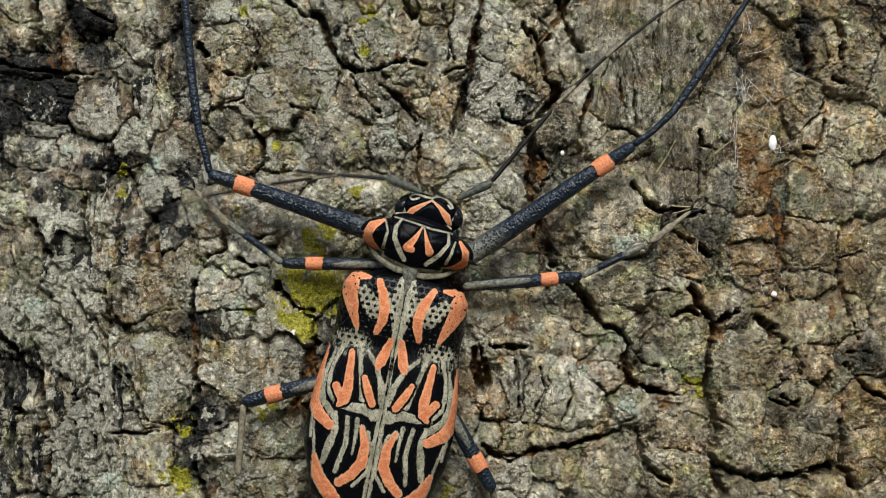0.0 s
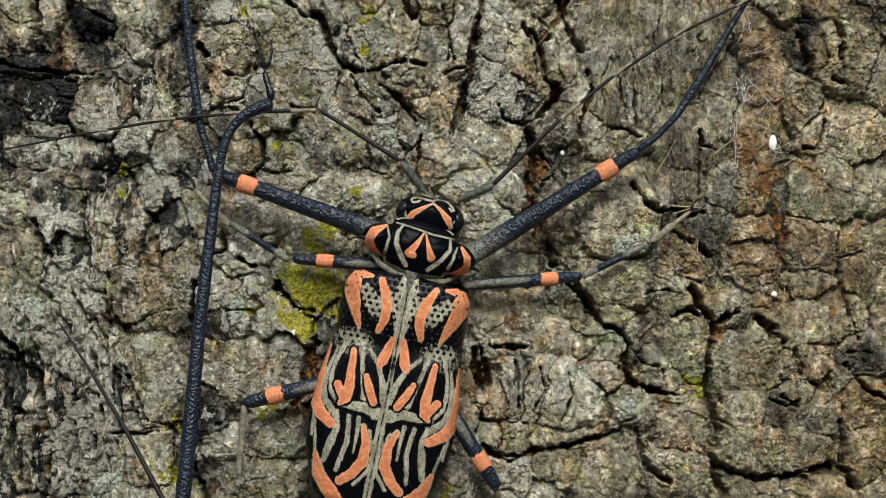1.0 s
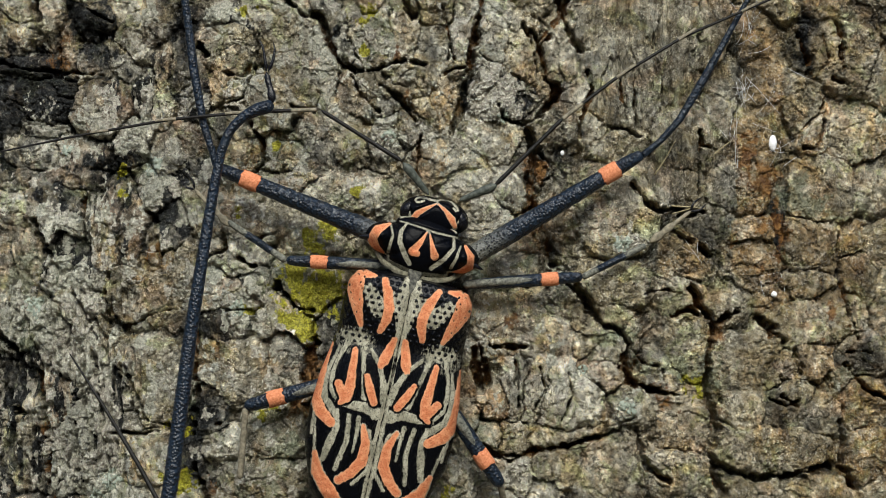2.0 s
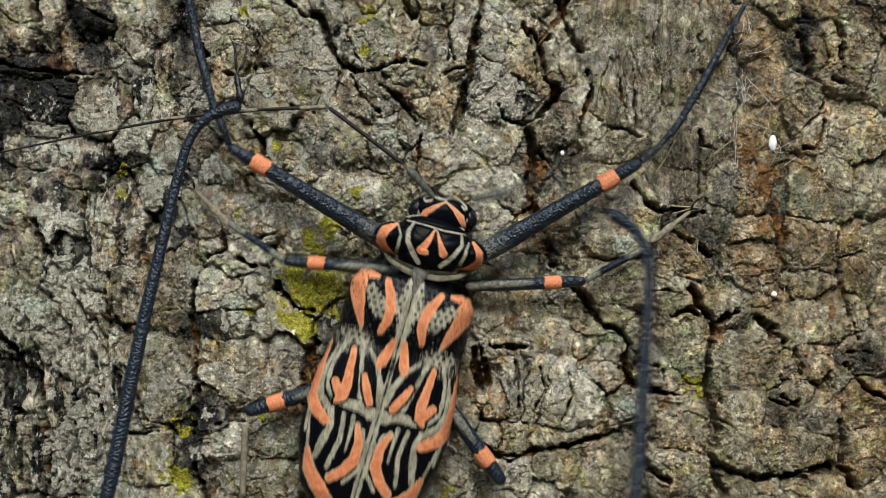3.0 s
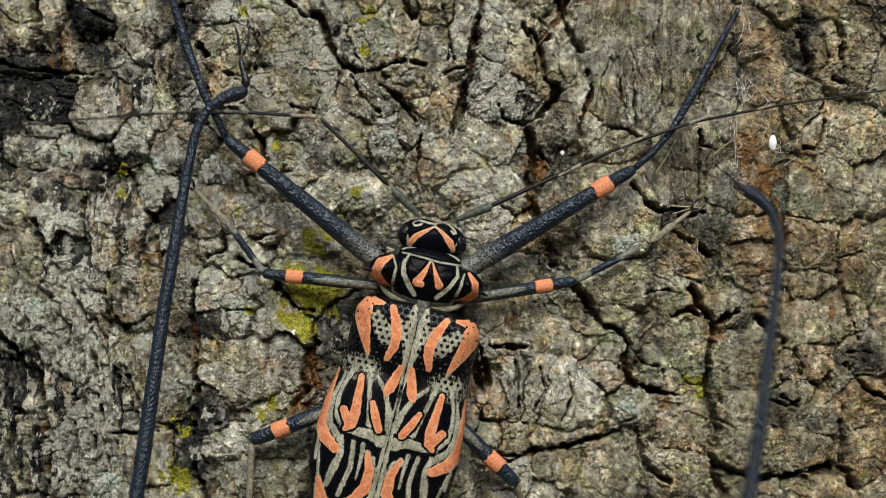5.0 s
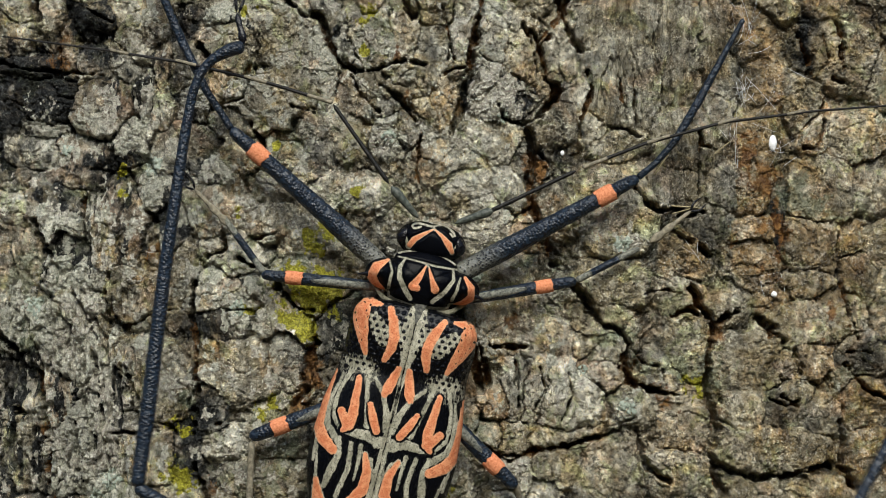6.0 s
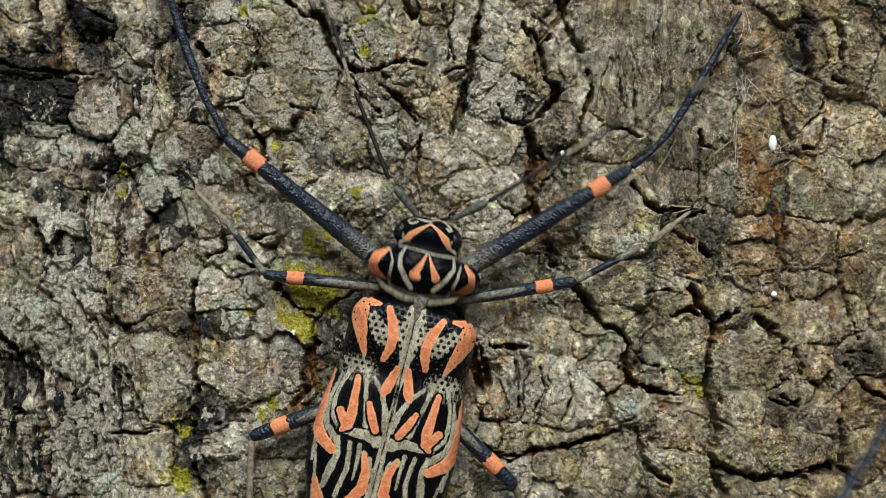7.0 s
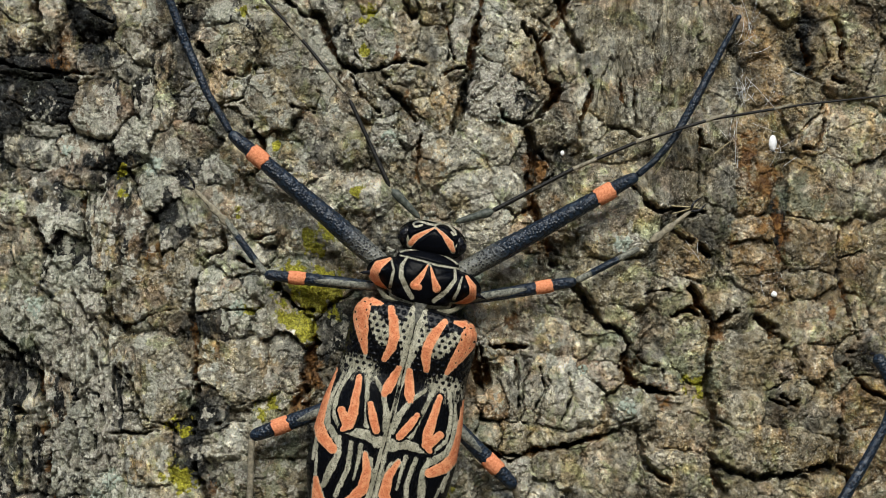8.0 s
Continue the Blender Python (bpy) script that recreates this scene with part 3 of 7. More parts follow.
FISSURES += [
    [(7.8, -35.9, 0.5), (12.1, -37.5, 0.7), (16.6, -35.6, 0.7), (21.6, -34.9, 0.9), (26.6, -33.4, 0.7), (31.6, -32.4, 1.2)],
    [(47.8, -36.7, 0.8), (50.6, -39.4, 0.9), (55.6, -40.5, 1), (61.6, -39.7, 0.9), (68.6, -38.4, 1.1), (71.6, -38.9, 1.3), (73.4, -42.4, 1.3)],
    [(70.3, -30.7, 0.9), (71.2, -34.9, 1.4), (70.6, -38.7, 1.3)],
    [(5.4, -17.7, 1.1), (6, -21.9, 1.7), (6.6, -25.1, 0.8)],
    [(8.4, -17.2, 0.6), (12.8, -17.9, 0.5)],
    [(62.2, -17.7, 0.4), (63.6, -20.9, 0.4)],
    [(59.6, -25.7, 0.3), (62.6, -28.1, 0.4)],
    [(68, -22.7, 0.5), (69.2, -25.1, 0.4)],
    [(71.6, -19.9, 0.6), (75.6, -24.9, 0.7), (79.1, -26.4, 0.6)],
]
FISSURES += [
    [(35.6, -7.9, 0.4), (38.6, -7.4, 0.6), (42.1, -7.9, 0.6)],
    [(16.6, -20.9, 0.2), (17.8, -24.9, 0.3), (16.1, -28.9, 0.1)],
    [(22.2, -21.9, 0.1), (22.8, -25.9, 0.3), (20.8, -30.4, 0.1)],
    [(29.6, -31.4, 0.2), (33.6, -29.9, 0.3)],
    [(45.6, 0.1, 1.4), (47.6, -1.4, 1)],
    [(17.6, 0.1, 1.2), (20.1, -2.9, 1)],
    [(70.6, -5.9, 0.6), (71.6, -11.9, 0.5), (73.6, -15.9, 0.4)],
]
# lesser cracks and hollows
FISSURES += [
    [(-72.2, 44.1, 1.4), (-71.9, 40.1, 1.4), (-72.6, 35.1, 0.9)],
    [(-64.4, 44.1, 0.4), (-61.9, 42.1, 0.5), (-58.4, 40.3, 0.5)],
    [(-6.8, 43.5, 1.6), (-5.2, 41.5, 1.6)],
    [(-43.4, 35.7, 1.2), (-42, 34.3, 1.4)],
    [(-38.9, 31.1, 0.4), (-35.2, 30.5, 0.6), (-33.8, 33.3, 0.6), (-32.8, 35.3, 0.5), (-32.4, 40.1, 0.3)],
    [(-34.7, 28.1, 0.4), (-35.4, 26.6, 0.4), (-39.9, 25.1, 0.3)],
    [(-26.6, 25.1, 0.4), (-22.8, 24.4, 0.5)],
    [(-27, 20.9, 0.4), (-26.4, 23.5, 0.4)],
    [(14, 39.9, 0.4), (15.4, 36.1, 0.5), (16.6, 30.9, 0.5)],
]
FISSURES += [
    [(16.4, 35.9, 0.4), (20.8, 41.5, 0.6)],
    [(20.1, 44.1, 1), (21.6, 40.1, 0.9), (22.8, 37.1, 0.8), (24.8, 34.3, 0.6)],
    [(19.2, 29.5, 1.2), (20.2, 27.6, 2), (18.6, 24.9, 1.2)],
    [(25.2, 31.3, 0.5), (26.2, 27.1, 0.6), (24.6, 22.9, 0.5), (24, 19.7, 0.4)],
    [(-0.2, 43.1, 0.3), (0.6, 39.9, 0.4), (1.3, 35.7, 0.3), (1.8, 33.7, 0.3)],
    [(-0.4, 30.7, 0.4), (1.6, 32, 0.5), (4, 32.3, 0.3)],
    [(63.4, 38.1, 0.6), (64.6, 34.1, 1), (65.2, 30.9, 0.6)],
    [(67.1, 38.1, 0.3), (68.2, 33.7, 0.4)],
    [(69.6, 40.1, 0.5), (70.8, 37.1, 0.8), (70.6, 31.9, 0.4)],
]
FISSURES += [
    [(69, 30.1, 0.4), (71.6, 29, 0.5)],
    [(67.8, 24.1, 0.3), (66.8, 20.1, 0.5), (65.6, 17.5, 0.5)],
    [(-72.2, 5.1, 0.8), (-70.8, 2.1, 1.2), (-69.8, -1.1, 0.8)],
    [(-63.4, 9.1, 0.5), (-63.8, 2.1, 0.7), (-62, -2.9, 0.6)],
    [(-52.2, 6.7, 0.8), (-51.3, 4.9, 1)],
    [(-50.9, 2.1, 0.5), (-50.3, -1.1, 0.5)],
    [(-78.4, -15.1, 1.4), (-75.8, -17.7, 2), (-74.4, -20.3, 1.2)],
    [(-57.9, -20.9, 0.5), (-55.8, -21.9, 0.6), (-53.8, -26.1, 0.6), (-53.4, -28.3, 0.4)],
    [(-67.9, 38.9, 0.6), (-68.6, 30.9, 0.9)],
]
FISSURES += [
    [(12.8, -19.9, 0.5), (13.2, -25.9, 0.5), (12.8, -30.4, 0.3)],
    [(32.4, -19.9, 1.1), (33.2, -22.7, 1.4), (34.2, -24.4, 0.8)],
    [(6.2, -17.5, 0.9), (7.4, -20.9, 1.2), (7.8, -23.7, 0.8)],
    [(9.2, -17.1, 0.4), (12.1, -17.3, 0.5), (14.8, -17.5, 0.4)],
]
FISSURES += [
    [(7.1, -34.9, 0.5), (10.6, -36.5, 0.7), (14.6, -36.7, 0.6), (17.6, -35.7, 0.5)],
    [(16.8, 2.1, 1.2), (18.2, 0.1, 2), (17.6, -2.5, 1.2)],
    [(22.2, -6.4, 0.6), (24.6, -8.4, 1.8), (26.2, -10.4, 1.2)],
    [(40.6, -11.9, 0.5), (43.6, -10.4, 0.6), (45.6, -11.9, 0.9)],
    [(42.1, 5.6, 0.8), (44.8, 6.1, 0.9)],
    [(41.2, 3.1, 0.6), (43.8, 1.1, 1)],
    [(59.2, -13.9, 1), (58.4, -15.5, 1.2)],
    [(62.1, -18.9, 0.4), (63.2, -21.9, 0.5)],
    [(68.6, -21.9, 0.4), (69.4, -24.4, 0.5)],
]
FISSURES += [
    [(71.6, -17.9, 0.3), (75.6, -18.1, 0.4)],
    [(57.6, -26.3, 0.3), (60.4, -27.7, 0.5), (62.6, -27.1, 0.3)],
    [(45.1, 10.1, 0.4), (45.2, 21.1, 0.3), (45.6, 18.6, 0.4), (48.4, 17.9, 0.3)],
    [(31.1, 30.1, 0.2), (31.6, 26.3, 0.3), (32.8, 24.5, 0.2)],
    [(33.4, 32.3, 0.3), (34, 25.1, 0.4), (34.6, 20.9, 0.3)],
    [(37.1, 38.1, 0.2), (37.2, 31.1, 0.2)],
    [(-59.4, -11.9, 0.4), (-57.4, -13.4, 0.6), (-54.4, -13.1, 0.5)],
]
FISSURES += [
    [(-62.4, -11.9, 0.3), (-59.9, -15.9, 0.4)],
    [(-34.4, 1.1, 0.3), (-31.4, 2.6, 0.4), (-29.4, 2.9, 0.3)],
    [(-38.9, 3.1, 0.5), (-38.4, 0.1, 0.6), (-41.4, -1.1, 0.5)],
    [(-29.4, -5.9, 0.7), (-26.4, -9.9, 0.8), (-23.2, -10.7, 0.6)],
]
# Patches of colour: (u, v, radius, strength).
DARK = [(72.6, -40.9, 6, 0.2), (61.6, -39.9, 4, 0.2), (-72.4, 38.1, 6, 0.5), (-68.9, 27.6, 6, 0.9), (-75.4, 26.1, 6, 0.9), (-72.4, 30.1, 6, 0.8), (-62.4, 41.1, 6, 0.7), (-45.4, 35.1, 4, 0.4), (-44.9, -30.4, 4.5, 0.7), (-43.4, -39.9, 4, 0.6), (-74.9, -19.9, 4, 0.6), (-21.4, -19.9, 3.5, 0.5), (-40.4, 21.1, 4.5, 0.5), (-71.4, 11.1, 5.5, 0.4), (-68.4, -2.9, 5.5, 0.5), (-45.4, -14.9, 3.5, 0.6), (45.6, 1.1, 5, 0.7), (-48.4, -3.9, 4, 0.4), (-14.4, 9.1, 4, 0.3), (63.6, 33.1, 4, 0.3), (-38.4, -24.9, 3, 0.6), (-66.4, 41.1, 5, 0.4), (-76.4, 16.1, 4, 0.5)]
DARK += [(44.1, 2.1, 4, 0.2), (48.6, 31.1, 4, 0.2), (39.6, 26.1, 4, 0.2), (-72.4, 2.1, 4, 0.4)]
# Some spots beside the beetle are paler to offset its body's and legs' shade.
PALE = [(-34.4, 5.1, 6, 0.8), (-23.9, 0.1, 5, 0.8), (10.1, 1.1, 4.5, 0.8), (10.6, -5.9, 5, 1), (10.6, -12.9, 5, 1), (-33.4, -5.9, 4, 0.7), (-38.4, -11.9, 5, 0.5), (-22.4, -2.9, 6, 0.7), (-30.4, 0.1, 5, 0.5), (9.6, -7.9, 6, 0.8), (14.6, -15.9, 5, 0.8), (-31.4, -15.9, 5, 0.6), (-66.4, -12.9, 6, 0.4), (13.6, -9.9, 4, 0.6), (-32.4, -11.9, 4, 0.6), (-22.4, -14.9, 3, 0.5), (9.6, -21.9, 4, 0.9), (9.6, -12.9, 4.8, 0.9), (17.6, -12.9, 4.8, 0.8), (8.6, 38.1, 4.5, 0.6), (1.6, 37.1, 4, 0.6), (-22.4, 38.1, 5.5, 0.6), (-13.4, 37.1, 4, 0.5)]
PALE += [(-6.4, 39.1, 4, 0.5), (7.6, -2.9, 4, 0.5), (-45.4, 11.1, 4, 0.4), (-19.4, 5.1, 5, 0.5), (-38.4, 11.1, 4, 0.4), (-18.4, 26.1, 4, 0.3), (-34.4, 31.1, 5, 0.4), (5.6, 16.1, 4.5, 0.4), (-41.4, 6.1, 4, 0.4), (30.6, -7.9, 4, 0.3), (54.6, -17.9, 6, 0.3), (61.6, -41.9, 6, 0.3), (31.6, 14.1, 4, 0.3), (66.6, 21.1, 5, 0.3), (-53.9, 38.1, 5, 0.6), (-53.9, 27.1, 3, 0.3), (-27.9, 30.1, 7, 0.3), (-5.9, 29.1, 4.5, 0.5), (10.1, 31.1, 4, 0.6), (-9.4, 19.6, 4.5, 0.7), (-14.4, 12.1, 4, 0.4), (22.6, -24.9, 5, 0.7), (14.6, -24.9, 3.5, 0.7), (27.6, -22.9, 4, 0.7)]
PALE += [(41.6, -15.9, 5.5, 0.3), (-60.4, -40.9, 4, 0.3), (-62.4, -14.9, 4, 0.5), (-36.4, -7.9, 3, 0.6), (-51.4, -5.9, 5, 0.2), (-36.9, -19.9, 5, 0.2), (48.6, 24.1, 4, 0.4), (43.6, 10.1, 5, 0.2), (-69.4, 38.1, 3, 0.4), (-29.4, 14.1, 3.5, 0.5), (36.6, -25.9, 4.5, 0.3), (-25.4, 14.1, 4, 0.4), (-0.4, 25.1, 2.5, 0.5)]
LICHEN = [(-61.9, 20.1, 7, 0.7), (-51.4, 14.6, 2.8, 1), (-56.4, 20.1, 5, 0.7), (-72.4, 23.1, 4, 0.7), (-65.4, 1.1, 6, 0.6), (-75.4, -11.9, 5, 0.5), (-59.4, -40.9, 4, 0.6), (-64.4, -7.9, 4, 0.7), (-35.9, -9.9, 3, 0.9), (-9.9, 19.6, 4, 0.8), (10.1, 26.1, 3.5, 0.8), (32.6, -28.4, 2.5, 0.9), (32.1, 1.6, 2, 0.9), (-68.4, -33.9, 5, 0.6), (-45.4, -21.9, 3, 0.5), (8.6, 33.1, 3, 0.7), (-65.4, -17.9, 4, 0.6), (-34.4, 28.1, 3, 0.4), (-16.4, 37.1, 3, 0.6), (25.6, -21.4, 2.5, 0.6), (-41.4, -4.9, 3, 0.7), (20.6, -20.9, 3, 0.6)]
MOSS = [(-23.9, -6.9, 6.4, 1), (-21.0, 2.2, 3.4, 0.8), (-23.9, -14.9, 2.8, 0.7), (-28.4, -5.9, 2.6, 0.6), (-47.4, -40.9, 3.4, 0.8), (-55.9, 9.6, 1.2, 0.9), (-57.4, 13.1, 1.4, 0.8), (-28.9, 18.6, 1.2, 0.8), (-36.9, 6.1, 1.4, 0.8), (-14.4, 10.1, 1.4, 0.8), (-14.4, 41.1, 2.6, 0.5), (-13.9, 35.1, 1.4, 0.6), (-34.4, -10.4, 1.4, 0.7), (-31.4, -27.9, 3, 0.5), (44.1, -23.9, 2.5, 0.6), (-46.4, -30.9, 2.2, 0.6), (-34.4, 42.1, 1.4, 0.7), (0.6, -43.9, 2.2, 0.6)]
RUST = [(54.1, 17.1, 2.4, 0.7), (57.1, 14.1, 3, 0.9), (59.1, 3.1, 3, 0.8), (56.1, -1.4, 3.4, 0.8), (57.6, 8.1, 3, 0.8), (54.6, 11.1, 2.6, 0.6), (58.6, -2.9, 2.8, 0.6), (51.6, 2.1, 2.4, 0.5), (56.6, 12.1, 3.8, 0.8), (56.1, 2.1, 4.2, 0.7), (53.6, 19.1, 2.5, 0.5), (-51.4, -1.4, 2.8, 0.8), (-34.4, 16.6, 2.8, 0.6), (-6.4, 25.1, 2.4, 0.7), (16.1, 14.1, 2.6, 0.9), (16.1, 7.1, 2.4, 0.9), (-23.9, -21.9, 3, 0.9), (-25.4, -27.9, 2.4, 0.8), (-70.6, -31.9, 2, 0.9), (-70.4, -39.9, 2, 0.8), (-67.9, 33.1, 2.8, 0.6), (-66.9, 36.6, 2, 0.5), (32.6, -19.9, 1.6, 0.8), (-42.4, -42.9, 2.2, 0.8)]
RUST += [(48.1, -14.4, 1.8, 0.6), (39.6, -25.9, 4, 0.4), (12.1, -13.9, 2.5, 0.5), (6.1, -19.9, 2.5, 0.6), (50.1, -28.9, 2.2, 0.5), (66.6, -11.9, 5, 0.4), (-8.4, 34.6, 2, 0.5)]
OCHRE = [(21.6, -15.9, 6, 0.7), (15.6, -9.9, 5, 0.6), (56.1, 4.1, 6, 0.8), (55.1, 14.1, 4, 0.7), (65.6, -11.9, 6, 0.7), (39.6, -25.9, 5, 0.7), (11.6, -14.9, 5, 0.8), (44.6, -31.9, 6, 0.6), (31.6, 11.1, 5, 0.5), (-34.4, 16.1, 3, 0.8), (-56.9, 25.1, 5.5, 0.5), (-54.4, -5.9, 6, 0.5), (-14.4, 24.1, 5, 0.4), (-6.4, 27.1, 4.5, 0.5), (-51.4, -24.9, 6, 0.4), (71.6, -3.9, 6, 0.5), (75.6, -27.9, 5, 0.6), (6.6, -21.9, 3, 0.7), (27.6, -19.9, 4, 0.4)]
ALGAE = [(-68.4, -7.9, 6, 0.6), (-28.4, -1.9, 6, 0.5), (-18.4, -7.9, 4, 0.6), (-72.4, -2.9, 4, 0.5), (-30.4, -38.9, 5, 0.5), (-14.4, 38.1, 5, 0.5), (45.6, -21.9, 4, 0.6), (8.6, -32.9, 6, 0.4), (-35.4, 14.1, 6, 0.3), (-28.4, 19.1, 5, 0.4), (64.6, 8.1, 5, 0.4), (74.6, 26.1, 5, 0.3), (17.6, -7.9, 4, 0.4), (-72.9, -12.4, 6.6, 1), (-75.4, -7.9, 4, 0.8), (-58.4, -42.9, 4, 0.6), (-17.4, 9.1, 4, 0.4), (6.1, -4.9, 2.5, 0.7), (-46.4, -26.9, 2.8, 0.6), (53.6, 30.1, 3, 0.3)]

# Pale spots painted round the beetle to lift bark lying in its shadow.
PALE += [(-22.0, 12.0, 11, 0.9), (-9.5, 12.0, 9, 0.8), (12.0, -2.5, 8, 0.8), (-20.0, 21.0, 8, 0.6), (-34.0, 2.0, 7, 0.6), (8.0, 6.0, 6, 0.6)]
DARK += [(-76.9, 33.1, 5, 0.9), (-73.9, 40.6, 3.5, 0.7), (-62.4, 34.1, 6, 0.6), (-60.4, 15.1, 6, 0.5), (-48.4, 31.6, 4, 0.6), (-66.4, 11.1, 5, 0.5), (-49.4, 8.1, 4, 0.6), (-65.4, -1.4, 3, 0.6)]
# fainter patches; some pale ones offset leg shadows, some dark ones paint fissure shade
PALE += [(-53.9, 40.4, 4.6, 1.2), (-63.7, 25.7, 4.6, 0.6), (-34.3, 40.4, 4.6, 0.5), (-14.7, 40.4, 4.6, 0.4), (-24.5, 33.1, 4.6, 0.5), (-24.5, 25.7, 4.6, 0.5), (4.9, 33.1, 4.6, 0.4), (14.7, 33.1, 4.6, 0.4), (44.1, 40.4, 4.6, 0.6), (73.5, 40.4, 4.6, 0.5), (73.5, 33.1, 4.6, 0.7), (73.5, 25.7, 4.6, 0.7), (-63.7, 18.4, 4.6, 0.5), (-44.1, 18.4, 4.6, 0.6), (-73.5, 11, 4.6, 0.7), (-73.5, 3.7, 4.6, 0.8), (-34.3, 11, 4.6, 0.4), (-24.5, 3.7, 4.6, 1.2), (4.9, 11, 4.6, 0.8), (24.5, 3.7, 4.6, 0.8), (73.5, 18.4, 4.6, 0.5), (53.9, 11, 4.6, 0.4)]
PALE += [(63.7, 11, 4.6, 0.3), (73.5, 11, 4.6, 0.6), (-73.5, -3.7, 4.6, 0.5), (-63.7, -11, 4.6, 0.5), (14.7, -3.7, 4.6, 0.9), (63.7, -11, 4.6, 0.4), (-53.9, -33.1, 4.6, 0.4), (-44.1, -33.1, 4.6, 0.7), (-63.7, -40.4, 4.6, 0.4), (-53.9, -40.4, 4.6, 0.4), (24.5, -25.7, 4.6, 0.8), (34.3, -40.4, 4.6, 0.4), (53.9, -25.7, 4.6, 0.4), (73.5, -40.4, 4.6, 0.5), (-34.3, -25.7, 4.6, 0.8)]
DARK += [(44.1, 2.1, 4, 0.2), (48.6, 31.1, 4, 0.2), (39.6, 26.1, 4, 0.2), (-63.7, 40.4, 4.6, 0.3), (-4.9, 40.4, 4.6, 0.4), (-4.9, 25.7, 4.6, 0.3), (24.5, 33.1, 4.6, 0.3), (63.7, 40.4, 4.6, 0.3), (53.9, 33.1, 4.6, 0.3), (44.1, 18.4, 4.6, 0.3), (24.8, -11, 4.6, 0.6), (25.6, -18.4, 4, 0.5), (53.9, -3.7, 4.6, 0.3), (73.5, -3.7, 4.6, 0.3), (-73.5, -25.7, 4.6, 0.3), (-73.5, -33.1, 4.6, 0.3), (-73.5, -40.4, 4.6, 0.3)]


def patches(u, v, spots):
    u, v = u + 2.2 * fbm(u / 4.5, v / 5, 4, 401, 0.6), v + 2.2 * fbm(u / 4.5, v / 5, 4, 411, 0.6)      # uneven outlines
    total = np.zeros(u.shape)
    for x, y, r, s in spots:
        total = np.maximum(total, s * np.clip(1.35 - np.hypot(u - x, v - y) / r, 0, 1))
    return np.clip(total, 0, 1)


def all_slabs():
    """The plates in view, and others at random beyond it."""
    rng = random.Random(5)
    slabs = list(SLABS)
    for _ in range(900):
        x, y = rng.uniform(-100, 100), rng.uniform(-66, 66)
        if (abs(x) > 79 or abs(y) > 45) and all(math.hypot(x - a, y - b) > 2.5 + 0.8 * max(w, t) for _, a, b, w, t, _, _ in slabs):
            slabs.append((rng.choice(("tan", "grey", "tan", "pale", "ochre")), x, y, rng.uniform(2, 5), rng.uniform(3, 6), 0, rng.uniform(-0.2, 0.6)))
    return slabs


PLATES = all_slabs()
# How a kind of plate looks: tone, grey, ochre, rose, crust, green, fibrous, roughness.
LOOKS = {
    "pale": (0.85, 0.50, 0.05, 0.12, 0.05, 0.0, 0.0, 0.26), "tan": (0.30, 0.25, 0.06, 0.05, 0.0, 0.05, 0.0, 0.42), "grey": (0.05, 0.95, 0.0, 0.15, 0.0, 0.0, 0.1, 0.30),
    "rose": (0.18, 0.40, 0.0, 0.95, 0.0, 0.0, 0.0, 0.50), "ochre": (0.18, 0.10, 0.85, 0.05, 0.0, 0.0, 0.0, 0.50), "dark": (-0.48, 0.90, 0.0, 0.0, 0.04, 0.0, 0.0, 0.40),
    "crusty": (-0.36, 0.80, 0.0, 0.05, 0.34, 0.0, 0.10, 0.80), "green": (0.25, 0.45, 0.05, 0.0, 0.05, 0.42, 0.0, 0.55), "wood": (0.20, 0.50, 0.05, 0.0, 0.0, 0.05, 1.0, 0.22),
    "between": (-0.10, 0.60, 0.12, 0.05, 0.04, 0.0, 0.1, 1.0),
}


